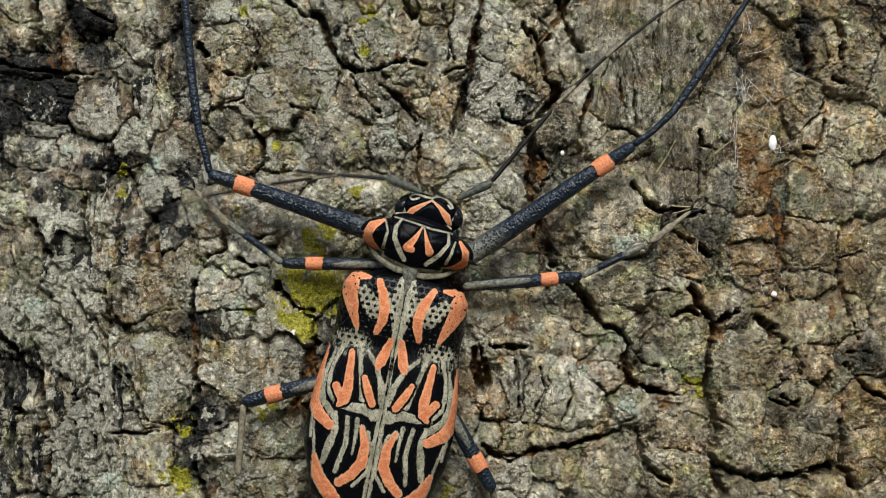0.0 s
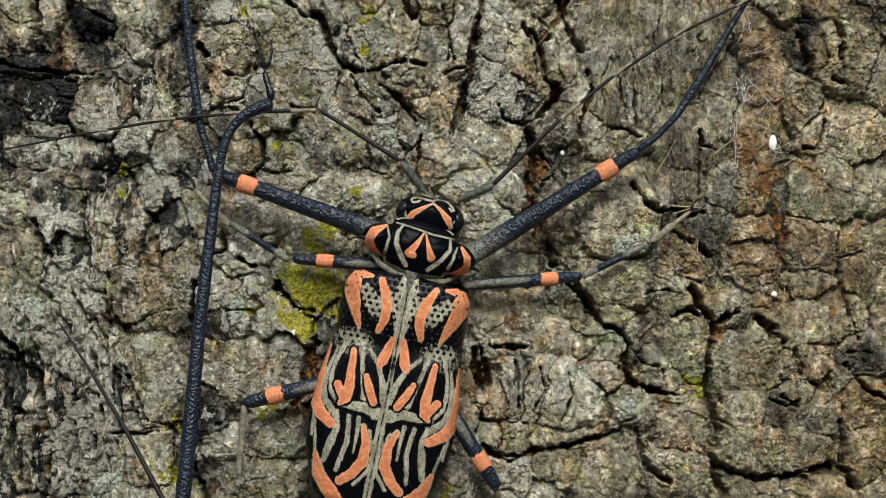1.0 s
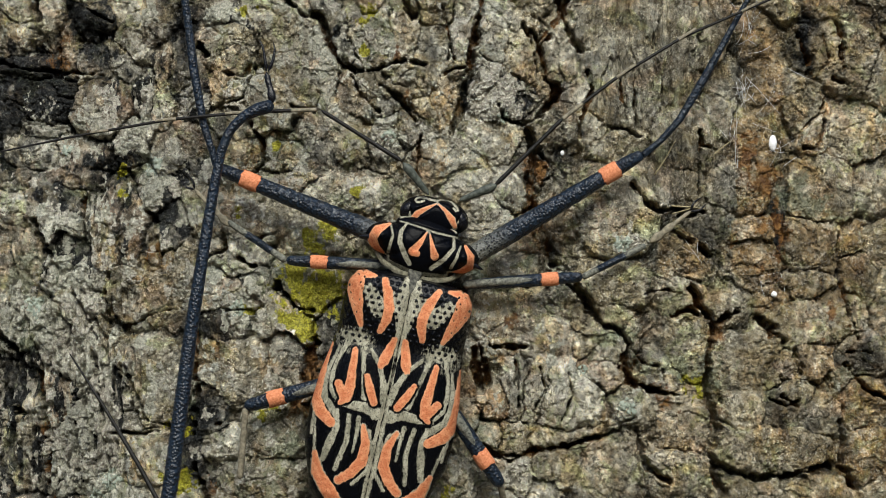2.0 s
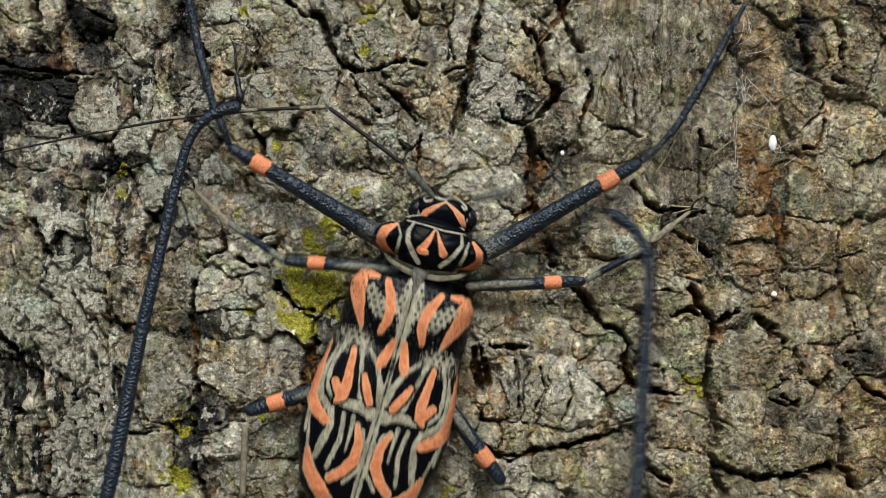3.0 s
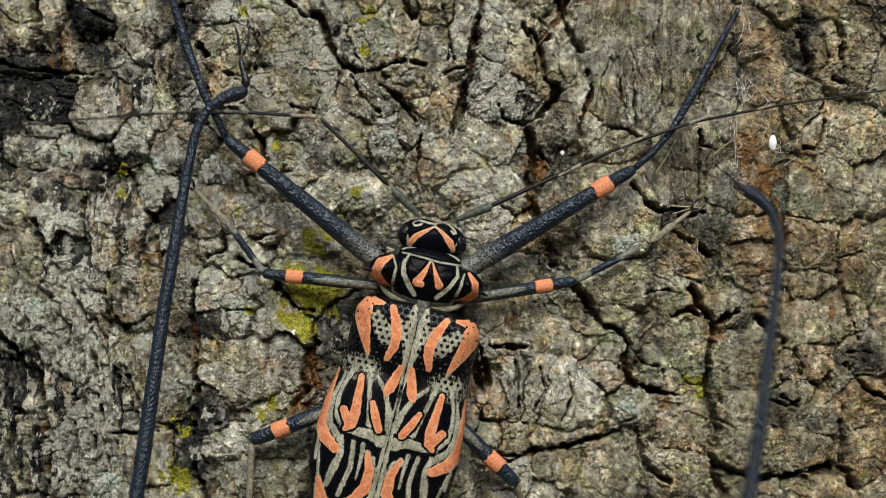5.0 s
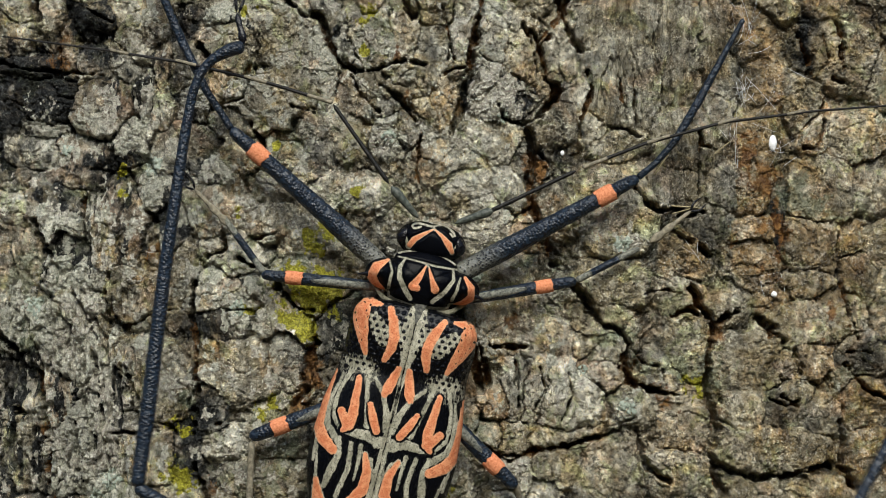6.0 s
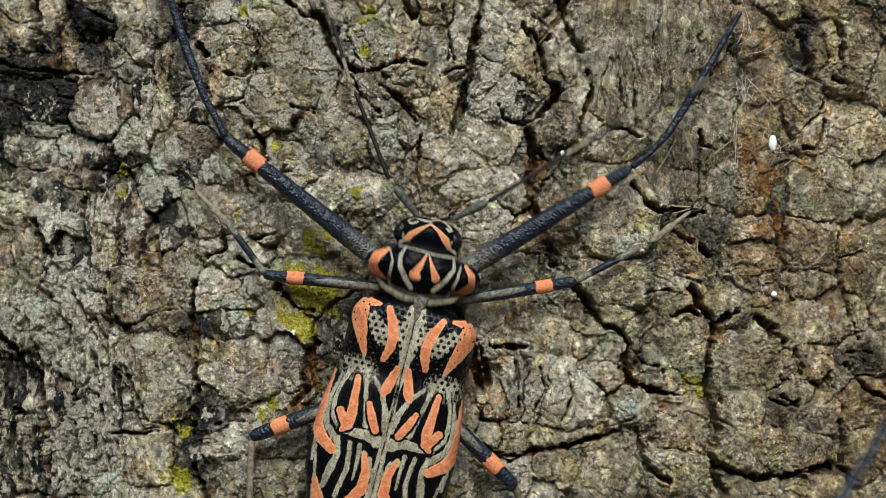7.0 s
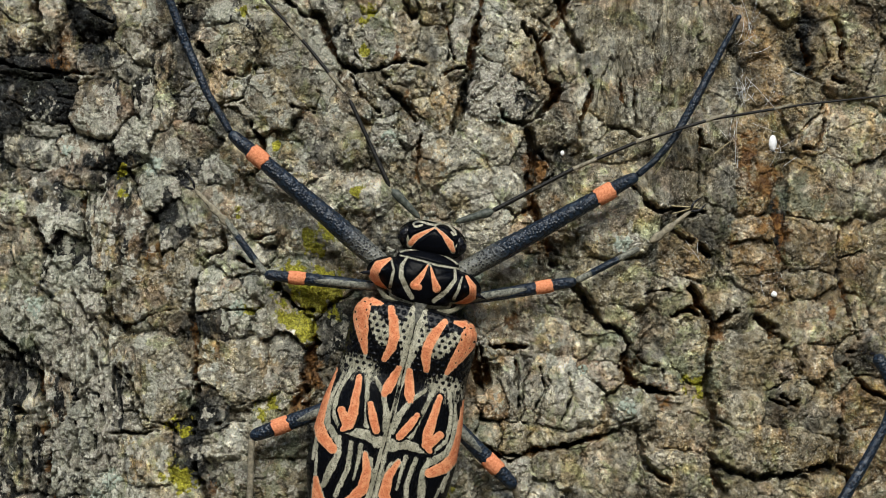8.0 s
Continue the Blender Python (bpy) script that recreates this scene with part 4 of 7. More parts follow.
def bark_relief(u, v):
    """Height of the bark over the trunk, the number of the plate, and what its look is made of, at (u, v)."""
    wu = 1.0 * fbm(u / 6, v / 6, 3, 11) + 0.75 * fbm(u / 1.7, v / 1.7, 4, 12, 0.6)
    wv = 1.0 * fbm(u / 6, v / 6, 3, 21) + 0.75 * fbm(u / 1.7, v / 1.7, 4, 22, 0.6)
    pu, pv = u + wu, v + wv
    rng = random.Random(15)
    f1, f2 = np.full(u.shape, 30.0), np.full(u.shape, 31.0)
    plate, top = np.zeros(u.shape, np.int32), np.zeros(u.shape)
    for i, (kind, x, y, wide, tall, lean, lift) in enumerate(PLATES):
        gu, gv, more = rng.uniform(-0.14, 0.14), rng.uniform(-0.16, 0.16), rng.uniform(-0.3, 0.3)
        reach = max(wide, tall) + 13
        inside = np.flatnonzero((np.abs(pu - x) < reach) & (np.abs(pv - y) < reach))
        if not len(inside):
            continue
        c, s = math.cos(radians(lean)), math.sin(radians(lean))
        dx, dy = pu.flat[inside] - x, pv.flat[inside] - y
        q = (np.abs((dx * c - dy * s) / wide) ** 2.7 + np.abs((dx * s + dy * c) / tall) ** 2.7) ** (1 / 2.7)
        d = (q - 1) * math.sqrt(wide * tall)
        old1, old2 = f1.flat[inside], f2.flat[inside]
        near = d < old1
        f2.flat[inside] = np.where(near, old1, np.minimum(old2, d))
        f1.flat[inside] = np.where(near, d, old1)
        plate.flat[inside] = np.where(near, i, plate.flat[inside])
        top.flat[inside] = np.where(near, 1.5 * lift + more + gu * dx - gv * dy, top.flat[inside])
    edge = (f2 - f1) / 2
    low = ease(0.5, 2.2, f1)      # the rubble between plates
    table = np.array([LOOKS[p[0]] for p in PLATES])
    looks = [table[:, k][plate] * (1 - low) + LOOKS["between"][k] * low for k in range(8)]
    wood = ease(0.3, 0.7, looks[6])
    rough = looks[7]
    rim = edge + 0.22 * fbm(u / 0.7, v / 0.7, 3, 33)
    looks[0] = looks[0] + (1 - wood) * 0.55 * ease(0.15, 0.4, rim) * ease(1.3, 0.5, rim) * ease(-0.1, 0.4, fbm(u / 4, v / 4, 3, 35))      # worn pale edges
    split = ease(-0.05, 0.55, fbm(u / 6, v / 6, 2, 31))      # how far the joint between two plates gapes
    groove = (0.15 + 0.85 * split) * (1 - ease(-0.08, 0.25, rim))
    h = (top * (1 - low) + 0.45 * np.clip(-f1, 0, 2.0) ** 0.6) * (1 - groove) - (0.05 + 1.3 * split) * ease(0.30, 0.0, rim) - 1.3 * low
    # layers that have flaked away in steps
    for scale, levels, rise, seed in ((9, 3.2, 0.85, 61), (4, 2.4, 0.42, 63), (1.7, 2.0, 0.20, 65)):
        ledge = fbm((u + 0.4 * wu) / scale, (v + 0.4 * wv) / (1.3 * scale), 4, seed, 0.55) * levels
        part_of = ledge - np.floor(ledge)
        h += rise * (ease(0.0, 0.07, part_of) - 0.85 * part_of - 0.3) * (0.25 + 0.75 * rough) * (1 - 0.6 * wood)
    # chips in three sizes, each a tilted facet, parted by thin cracks
    bu, bv = u + 0.8 * wu, v + 0.8 * wv
    tags = []
    for wide, tall, lift, lean, crack, seed in ((5.0, 7.0, 0.45, 1.0, 0.35, 41), (2.3, 3.4, 0.5, 1.3, 0.32, 51), (1.0, 1.5, 0.34, 0.9, 0.25, 57)):
        part_by, tag, slope = cells(bu / wide + seed, bv / tall + seed, seed)
        tags.append(tag)
        open_crack = ease(0.05, 0.4, fbm(u / (2 * wide), v / (2 * tall), 2, seed + 5))
        h += (lift * (tag - 0.5) + lean * slope) * rough * rough - (1 - 0.7 * wood) * (crack * open_crack * ease(0.34 / wide, 0.04 / wide, part_by))
    # hair cracks
    h -= 0.30 * (1 - 0.5 * wood) * ease(0.03, 0.0, np.abs(fbm(u / 5.5 + 3, v / 6.5, 4, 67, 0.6))) * ease(-0.1, 0.25, fbm(u / 8, v / 8, 2, 69))
    grit = fbm(u / 0.75, v / 0.9, 3, 81, 0.7)
    h += 0.35 * fbm(u / 5, v / 6, 3, 71) + (0.10 + 0.14 * rough) * grit - 0.20 * np.abs(fbm(u / 0.5 + 9, v / 0.6, 2, 85, 0.7)) * (0.3 + 0.7 * rough)
    h += wood * (0.45 * fbm(u / 0.6, v / 9, 3, 91) - 0.1 + 0.5 * fbm(u / 3, v / 20, 2, 95) - 0.7 * ease(0.07, 0.0, np.abs(fbm(u / 2.6, v / 13, 3, 97, 0.6))))
    west = ease(-44, -62, u + 6 * vnoise(v / 9, u / 20, 3)) * (0.25 + 0.75 * ease(0.3, 0.8, rough))
    h += west * (1.0 * (fbm(u / 1.3, v / 4.5, 3, 101) - 0.1) - 1.5 * ease(0.13, 0.0, np.abs(fbm(u / 3.0, v / 10, 3, 105))) * ease(-0.2, 0.3, fbm(u / 7, v / 10, 2, 107)))
    strips = ease(-50, -58, u + 4 * vnoise(v / 7, u / 9, 6)) * ease(-4, -13, v + 3 * vnoise(u / 5, v / 9, 8))      # a stringy stretch
    h += strips * (1.5 * fbm(u / 1.25, v / 7, 4, 121, 0.55) - 1.6 * ease(0.12, 0.0, np.abs(fbm(u / 2.4, v / 11, 3, 123))))
    gap, depth, broad = np.full(u.shape, 9.0), np.full(u.shape, 3.0), np.full(u.shape, 1.0)
    fu, fv = u + 0.45 * wu, v + 0.45 * wv
    for line in FISSURES:
        lo_u, hi_u = min(p[0] for p in line) - 4, max(p[0] for p in line) + 4
        lo_v, hi_v = min(p[1] for p in line) - 4, max(p[1] for p in line) + 4
        inside = np.flatnonzero((u > lo_u) & (u < hi_u) & (v > lo_v) & (v < hi_v))
        d = to_line(fu.flat[inside], fv.flat[inside], line)
        nearer = d < gap.flat[inside]
        wide = sum(p[2] for p in line) / len(line)
        gap.flat[inside[nearer]] = d[nearer]
        depth.flat[inside[nearer]] = min(7.0, 0.2 + 5.0 * wide)
        broad.flat[inside[nearer]] = min(1.0, 0.2 + wide)
    gap = gap + broad * (0.65 * fbm(u / 1.6, v / 1.6, 3, 111) + 0.3 * fbm(u / 0.6, v / 0.7, 2, 115)) + 0.03
    h -= (depth * (0.75 + 0.5 * fbm(u / 2, v / 2, 3, 117)) + h) * ease(0.24 * broad, -0.34 * broad, gap)
    h += 0.4 * ease(2.5, 0.4, gap) * ease(-0.1, 0.4, gap)
    return h, plate, gap, tags, west, looks


def bark_colours(u, v, gap, tags, west, looks, h):
    """Where the bark is pale, grey, rosy, crusted with lichen, mossy, rusty inside or green with algae."""
    tone, grey, ochre, rose, crust, green, fibrous, rough = looks

    def blot(spots, size, seed, more=0.0):
        p = patches(u, v, spots)
        grown = (1 - west) * fbm(u / size, v / (1.25 * size), 4, seed, 0.6) + west * fbm(u / (0.6 * size), v / (1.8 * size), 4, seed + 3, 0.6)
        return 0.55 * p + ease(0.0, 0.35, p + more) * 0.9 * grown + 0.35 * more

    def field(size, tall, seed):
        return np.clip(2.0 * fbm(u / size, v / tall, 5, seed, 0.6), -1, 1)

    streak = field(2.2, 4.5, 213)
    strips = ease(-50, -58, u) * ease(-4, -13, v)
    film = (1 - strips) * fbm(u / 1.7, v / 3.2, 5, 223, 0.6) + strips * fbm(u / 1.0, v / 5.5, 5, 224, 0.6)
    sooty = np.clip(0.28 + 0.7 * west + 0.5 * strips + 1.6 * crust - 0.2 * ease(10, 50, u), 0, 1) * ease(0.0, 0.22, film)      # a black film in blots
    flake = np.where(fbm(u / 9, v / 9, 2, 225) > 0.0, tags[0], tags[1])
    right = ease(30, 70, u)
    return {
        "flake": np.mod(flake + 0.10 * fbm(u / 1.5, v / 1.5, 3, 227), 1.0),
        "flaked": ease(-0.3, 0.4, fbm(u / 5, v / 6, 4, 229, 0.6)) * (0.35 + 0.65 * rough) * (1 - 0.8 * fibrous) * (0.6 + 0.4 * ease(-30, 20, u)),
        "ochre": np.clip(ochre + 0.35 * patches(u, v, OCHRE) + 0.45 * field(6, 7, 217) - 0.32 - 0.3 * west + 0.42 * right, 0, 1),
        "rose": np.clip(rose + 0.4 * field(5, 7, 219) - 0.3, 0, 1),
        "tone": np.clip(tone + 0.36 * patches(u, v, PALE) - 0.60 * patches(u, v, DARK) - 0.22 * right + 0.28 * field(5, 6, 211) + 0.40 * streak * (0.5 + 0.5 * west) - 0.95 * sooty - 0.28 * west, -0.95, 0.95),
        "grey": np.clip(grey + 0.15 * west - 0.4 * right + 0.5 * field(4, 5, 221), 0, 1),
        # coverage also rises with the height of the bark and falls in recesses
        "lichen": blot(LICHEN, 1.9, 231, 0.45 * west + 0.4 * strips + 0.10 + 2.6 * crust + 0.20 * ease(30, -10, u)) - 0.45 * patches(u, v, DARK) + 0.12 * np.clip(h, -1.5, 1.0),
        "fibrous": np.clip(fibrous + 0.2 * west, 0, 1),
        "moss": blot(MOSS, 2.0, 241) + 0.15 * patches(u, v, MOSS),
        "rust": np.maximum(0.85 * blot(RUST, 3.0, 251), 0.5 * ease(0.35, -0.15, gap) * ease(-0.15, 0.25, fbm(u / 7, v / 7, 2, 231) + 0.35 * right)),
        "algae": blot(ALGAE, 3.0, 261, 0.9 * green),
    }


def whole(plate):
    """Gives stray islands of a plate to the plate beside them, so that each is one piece."""
    plate = plate.copy()
    for _ in range(5):
        rows, cols = plate.shape
        start = np.ones(plate.shape, bool)
        start[:, 1:] = plate[:, 1:] != plate[:, :-1]
        run = np.cumsum(start.ravel()).reshape(rows, cols) - 1
        kind = plate[start]
        size = np.bincount(run.ravel())
        touch = plate[1:] == plate[:-1]
        pairs = np.unique(np.stack([run[:-1][touch], run[1:][touch]], 1), axis=0)
        head = list(range(len(kind)))

        def top(i):
            while head[i] != i:
                head[i] = head[head[i]]
                i = head[i]
            return i

        for a, b in pairs.tolist():
            a, b = top(a), top(b)
            if a != b:
                head[b] = a
        piece = np.array([top(i) for i in range(len(kind))])
        area = np.bincount(piece, size, len(kind))
        best = {}
        for i in np.unique(piece).tolist():
            if area[i] > best.get(kind[i], (0, -1))[0]:
                best[kind[i]] = (area[i], i)
        stray = np.array([best[k][1] != p for k, p in zip(kind.tolist(), piece.tolist())])
        if not stray.any():
            break
        left = np.r_[0, np.arange(len(kind) - 1)]
        first = np.zeros(len(kind), bool)
        first[run[:, 0]] = True
        beside = np.where(first, np.minimum(np.arange(len(kind)) + 1, len(kind) - 1), left)
        kind = np.where(stray, kind[beside], kind)
        plate = kind[run]
    return plate


def build_tree():
    tree = tagged(new("tree"), "thick old tree trunk with deeply fissured grey-brown bark", "tree")
    tree.location = (0, TRUNK * MM, 0)
    base = Vector((0, TRUNK * MM, 0))
    # the trunk itself, a little slimmer where the plates lie on it
    a = np.linspace(0, 2 * np.pi, 181)[:-1]
    z = np.r_[np.linspace(0, MID - 0.12, 60), np.linspace(MID - 0.10, MID + 0.10, 9), np.linspace(MID + 0.12, 3.2, 80)]
    A, Z = np.meshgrid(a, z)
    rough = fbm(A * 14, Z * 16, 4, 7)
    r = TRUNK * MM * (1 + 0.35 * np.exp(-Z / 0.25) * (0.5 + 0.5 * np.cos(A * 5 + 1))) + 0.006 * rough - 0.004
    front = ease(0.26, 0.19, np.abs((A + np.pi / 2 + np.pi) % (2 * np.pi) - np.pi)) * ease(0.085, 0.055, np.abs(Z - MID))
    r = r - 0.016 * front
    co = np.stack([r * np.cos(A), r * np.sin(A), Z], -1)
    plain = {k: np.zeros(A.shape) for k in ("rust", "lichen", "moss", "algae", "tone", "ochre", "fibrous", "flake", "flaked", "rose")}
    plain["grey"] = np.full(A.shape, 0.4)
    part("trunk", from_grid("trunk", co, wrap=True, attributes=plain), BARK, tree)
    # bark plates over the front
    step = 0.15
    U, V = np.meshgrid(np.arange(-88, 88, step), np.arange(-53, 53, step))
    back = TRUNK - np.sqrt(TRUNK ** 2 - U ** 2)
    k = EYE / (EYE + back)
    u, v = U * k, V * k
    h, plate, gap, tags, west, looks = bark_relief(u, v)
    rim = ease(0, 4, np.minimum(88 - np.abs(U), 53 - np.abs(V)))
    h = h * rim - 9 * (1 - rim)
    angle = U / TRUNK
    co = np.stack([(TRUNK + h) * np.sin(angle), -(TRUNK + h) * np.cos(angle), V + MID / MM], -1) * MM
    attributes = bark_colours(u, v, gap, tags, west, looks, h)
    rows, cols = U.shape
    i = np.arange(rows * cols).reshape(rows, cols)
    quads = np.stack([i[:-1, :-1], i[:-1, 1:], i[1:, 1:], i[1:, :-1]], -1).reshape(-1, 4)
    owner = whole(plate[:-1, :-1]).ravel()
    flat = co.reshape(-1, 3)
    order = np.argsort(owner, kind="stable")
    bounds = np.r_[0, np.flatnonzero(np.diff(owner[order])) + 1, len(order)]
    for lo, hi in zip(bounds, bounds[1:]):
        mine = quads[order[lo:hi]]
        used, local = np.unique(mine, return_inverse=True)
        mesh = bpy.data.meshes.new("bark_plate")
        fill(mesh, flat[used], local.reshape(-1, 4))
        for key, values in attributes.items():
            mesh.attributes.new(key, "FLOAT", "POINT").data.foreach_set("value", values.ravel()[used].astype(np.float32))
        part("bark_plate", mesh, BARK, tree)
    return tree


def build_ground():
    n = 60
    s = np.sinh(np.linspace(-7, 7, n)) / math.sinh(7) * 300
    X, Y = np.meshgrid(s, s)
    Z = 0.03 * fbm(X / 1.5, Y / 1.5, 3, 301) - 0.02
    tagged(part("ground", from_grid("ground", np.stack([X, Y, Z], -1)), SOIL), "bare brown soil with leaf litter", "ground", kind="structure")


def build_backdrop():
    """An unseen dark green ring, added to block low sky and darken reflections."""
    a, z = np.meshgrid(np.linspace(0, 2 * np.pi, 241)[:-1], np.linspace(-0.1, 1, 30))
    r = 9 + 1.2 * fbm(a * 12, z * 9, 4, 311)
    co = np.stack([r * np.cos(a), r * np.sin(a), z * (5.5 + 2.0 * fbm(a * 6, 0 * z, 4, 313))], -1)
    tagged(part("backdrop", from_grid("backdrop", co, wrap=True), SURROUND), "dark green trees standing all round", "trees", kind="structure")


build_ground()
build_backdrop()
build_tree()


def on_bark(u, v, lift):
    """World places of points lift mm above the bark at (u, v)."""
    U = np.array(u, float)
    for _ in range(4):
        U = u * (EYE + TRUNK - np.sqrt(TRUNK ** 2 - U ** 2)) / EYE
    V = v * (EYE + TRUNK - np.sqrt(TRUNK ** 2 - U ** 2)) / EYE
    r = TRUNK + bark_relief(np.array(u, float), np.array(v, float))[0] + lift
    return np.stack([r * np.sin(U / TRUNK), TRUNK - r * np.cos(U / TRUNK), V + MID / MM], -1) * MM


def build_moss():
    """Short tufts of leaflets over the mossy patches."""
    rng = np.random.default_rng(8)
    u, v = [], []
    for x, y, r, s in MOSS:
        n = int(3.5 * r * r * s)
        a, d = rng.uniform(0, 2 * np.pi, n), r * 1.0 * np.sqrt(rng.uniform(0, 1, n))
        u.append(x + d * np.cos(a)), v.append(y + d * np.sin(a))
    u, v = np.concatenate(u), np.concatenate(v)
    keep = (fbm(u / 2.0, v / 2.5, 4, 241, 0.6) + 0.40 * patches(u, v, MOSS)) > 0.14
    u, v = u[keep], v[keep]
    foot = on_bark(u, v, -0.1)
    n = len(u)
    lean = rng.normal(0, 0.6, (n, 3)) + np.array([0, -0.4, -0.3])
    lean /= np.linalg.norm(lean, axis=1, keepdims=True)
    side = np.cross(lean, rng.normal(0, 1, (n, 3)))
    side /= np.linalg.norm(side, axis=1, keepdims=True)
    tall, wide = rng.uniform(0.2, 0.5, (n, 1)) * MM, rng.uniform(0.08, 0.17, (n, 1)) * MM
    co = np.stack([foot - side * wide * 0.4, foot + side * wide * 0.4, foot + lean * tall * 0.6 + side * wide, foot + lean * tall, ], 1).reshape(-1, 3)
    mesh = bpy.data.meshes.new("moss")
    fill(mesh, co, np.arange(4 * n).reshape(-1, 4))
    tagged(part("moss", mesh, MOSS_LEAF), "yellow-green moss tufts growing on the bark", "moss", kind="stuff")


def build_lichen(u, v, size, seed):
    """A lobed crust, a fraction of a millimetre thick, moulded to the bark."""
    a = np.linspace(0, 2 * np.pi, 72, endpoint=False)[None]
    r = np.linspace(0.02, 1, 14)[:, None]
    reach = size * (0.75 + 0.55 * fbm(np.cos(a) * 1.6 + seed, np.sin(a) * 1.6, 4, seed, 0.65))
    x, y = u + r * reach * np.cos(a), v + r * reach * np.sin(a) * 1.15
    lift = 0.22 * np.sqrt(np.clip(1 - r ** 4, 0, 1)) + 0.35 * fbm(x / 0.6, y / 0.6, 3, seed) - 0.12
    mesh = from_grid("lichen", on_bark(x, y, lift), wrap=True)
    tagged(part("lichen", mesh, CRUST), "small pale grey-green lichen crust on the bark", "lichen", "lichen crusts")


def build_web():
    """Loose silk strands over the hollow in the bark."""
    rng = random.Random(21)
    points, faces = [], []
    spots = [(54.0, 38.0, 2.0, 5.0, 12), (53.2, 28.5, 0.7, 1.6, 26), (53.2, 28.0, 1.2, 2.6, 10), (51.6, 21.0, 1.0, 3.0, 8), (59.0, 27.0, 2.4, 2.4, 5), (59.4, 18.6, 2.4, 2.0, 9), (45.6, -0.5, 1.6, 1.6, 7), (56.6, -5.5, 1.6, 1.0, 5)]
    for cu, cv, ru, rv, count in spots:
        for _ in range(count):
            a, b = [(cu + rng.gauss(0, 1) * ru, cv + rng.gauss(0, 1) * rv) for _ in range(2)]
            if math.hypot(a[0] - b[0], a[1] - b[1]) < 1.5:
                continue
            k = np.linspace(0, 1, 9)
            h0, h1 = rng.uniform(0.0, 0.7), rng.uniform(0.0, 0.7)
            ends = on_bark(np.array([a[0], b[0]]), np.array([a[1], b[1]]), np.array([h0, h1]))
            line = ends[0][None] * (1 - k[:, None]) + ends[1][None] * k[:, None]
            sag = np.sin(np.pi * k)[:, None] * np.array([rng.uniform(-0.3, 0.3), rng.uniform(-1.6, -0.5), rng.uniform(-0.5, 0.2)]) * MM
            line = line + sag
            r = rng.choice((0.018, 0.022, 0.028, 0.04)) * MM
            first = len(points)
            for p in line:
                points += [p + np.array(o) * r for o in ((1, 0, 0), (-0.5, 0, 0.87), (-0.5, 0, -0.87))]
            for i in range(8):
                for j in range(3):
                    q, w = first + 3 * i, first + 3 * i + 3
                    faces.append((q + j, q + (j + 1) % 3, w + (j + 1) % 3, w + j))
    mesh = bpy.data.meshes.new("spider_web")
    fill(mesh, np.array(points), np.array(faces))
    tagged(part("spider_web", mesh, SILK), "torn whitish spider silk strung across the bark", "spider web")


def build_speck(name, u, v, wide, tall, label):
    a = np.linspace(0, 2 * np.pi, 20, endpoint=False)[None]
    t = np.linspace(0.02, np.pi - 0.02, 14)[:, None]
    lump = 1 + 0.18 * fbm(np.cos(a) * 2 + t, np.sin(a) * 2 + u, 3, 331)
    spot = on_bark(np.array([u]), np.array([v]), np.array([0.5 * wide]))[0]
    co = np.stack([wide * np.sin(t) * np.cos(a) * lump, 0.7 * wide * np.sin(t) * np.sin(a) * lump, tall * np.cos(t) * lump + 0 * a], -1) * MM + spot
    tagged(part(name, from_grid(name, co, wrap=True), SILK), label, "egg sac")


build_moss()
for seed, (lu, lv, size) in enumerate([(32.4, -28.1, 2.4), (31.4, 1.3, 1.9), (-51.2, 14.4, 2), (-35.9, -10.4, 1.8), (-66.4, 17.3, 1.3), (6.1, -4.9, 1.3), (-58.9, -40.9, 2.4), (-61.4, -43.5, 1.6), (24.6, -21.4, 1.2), (-72.4, -10.4, 2.2), (-9.4, 20.1, 1.6), (10.6, 23.6, 1.4)]):
    build_lichen(lu, lv, size, 400 + seed)
build_web()


def build_stem(spots, radius):
    """A dry plant fibre caught on the bark: (u, v, lift) from end to end."""
    line = np.concatenate([on_bark(np.array([u]), np.array([v]), np.array([lift])) for u, v, lift in spots]) / MM
    tagged(part("dry_stem", tube("dry_stem", line, np.linspace(radius, 0.5 * radius, len(spots)), 8, ridge=0.1), STEM), "thin straw-coloured dry stem caught on the bark", "dry stem", "dry stems")


build_stem([(37.0, 13.0, 1.2), (39.0, 16.0, 1.6), (40.8, 19.4, 0.8)], 0.16)
build_stem([(40.0, 7.6, 1.0), (43.4, 7.4, 1.6), (46.6, 7.0, 0.8)], 0.13)
build_stem([(40.4, 6.2, 1.0), (43.0, 6.9, 1.4), (45.2, 7.7, 0.8)], 0.11)
build_stem([(47.6, 16.6, 1.0), (49.6, 18.2, 1.2), (51.4, 19.4, 0.6)], 0.12)
build_speck("egg_sac", *[(58.6, 18.7)][0], 0.75, 1.35, "small bright white silk egg sac on the bark")
build_speck("egg_sac", *[(21.2, 17)][0], 0.35, 0.45, "tiny white speck of silk on the bark")
build_speck("egg_sac", *[(58.5, -8)][0], 0.55, 0.5, "tiny white speck of silk on the bark")

# ---- the beetles ----
BODY_H = 5.6      # the middle of the beetle's body over the bark


def pattern(x, y, strokes):
    best = np.full(x.shape, 9.0)
    for line in strokes:
        best = np.minimum(best, to_line(x, y, line))
    return best


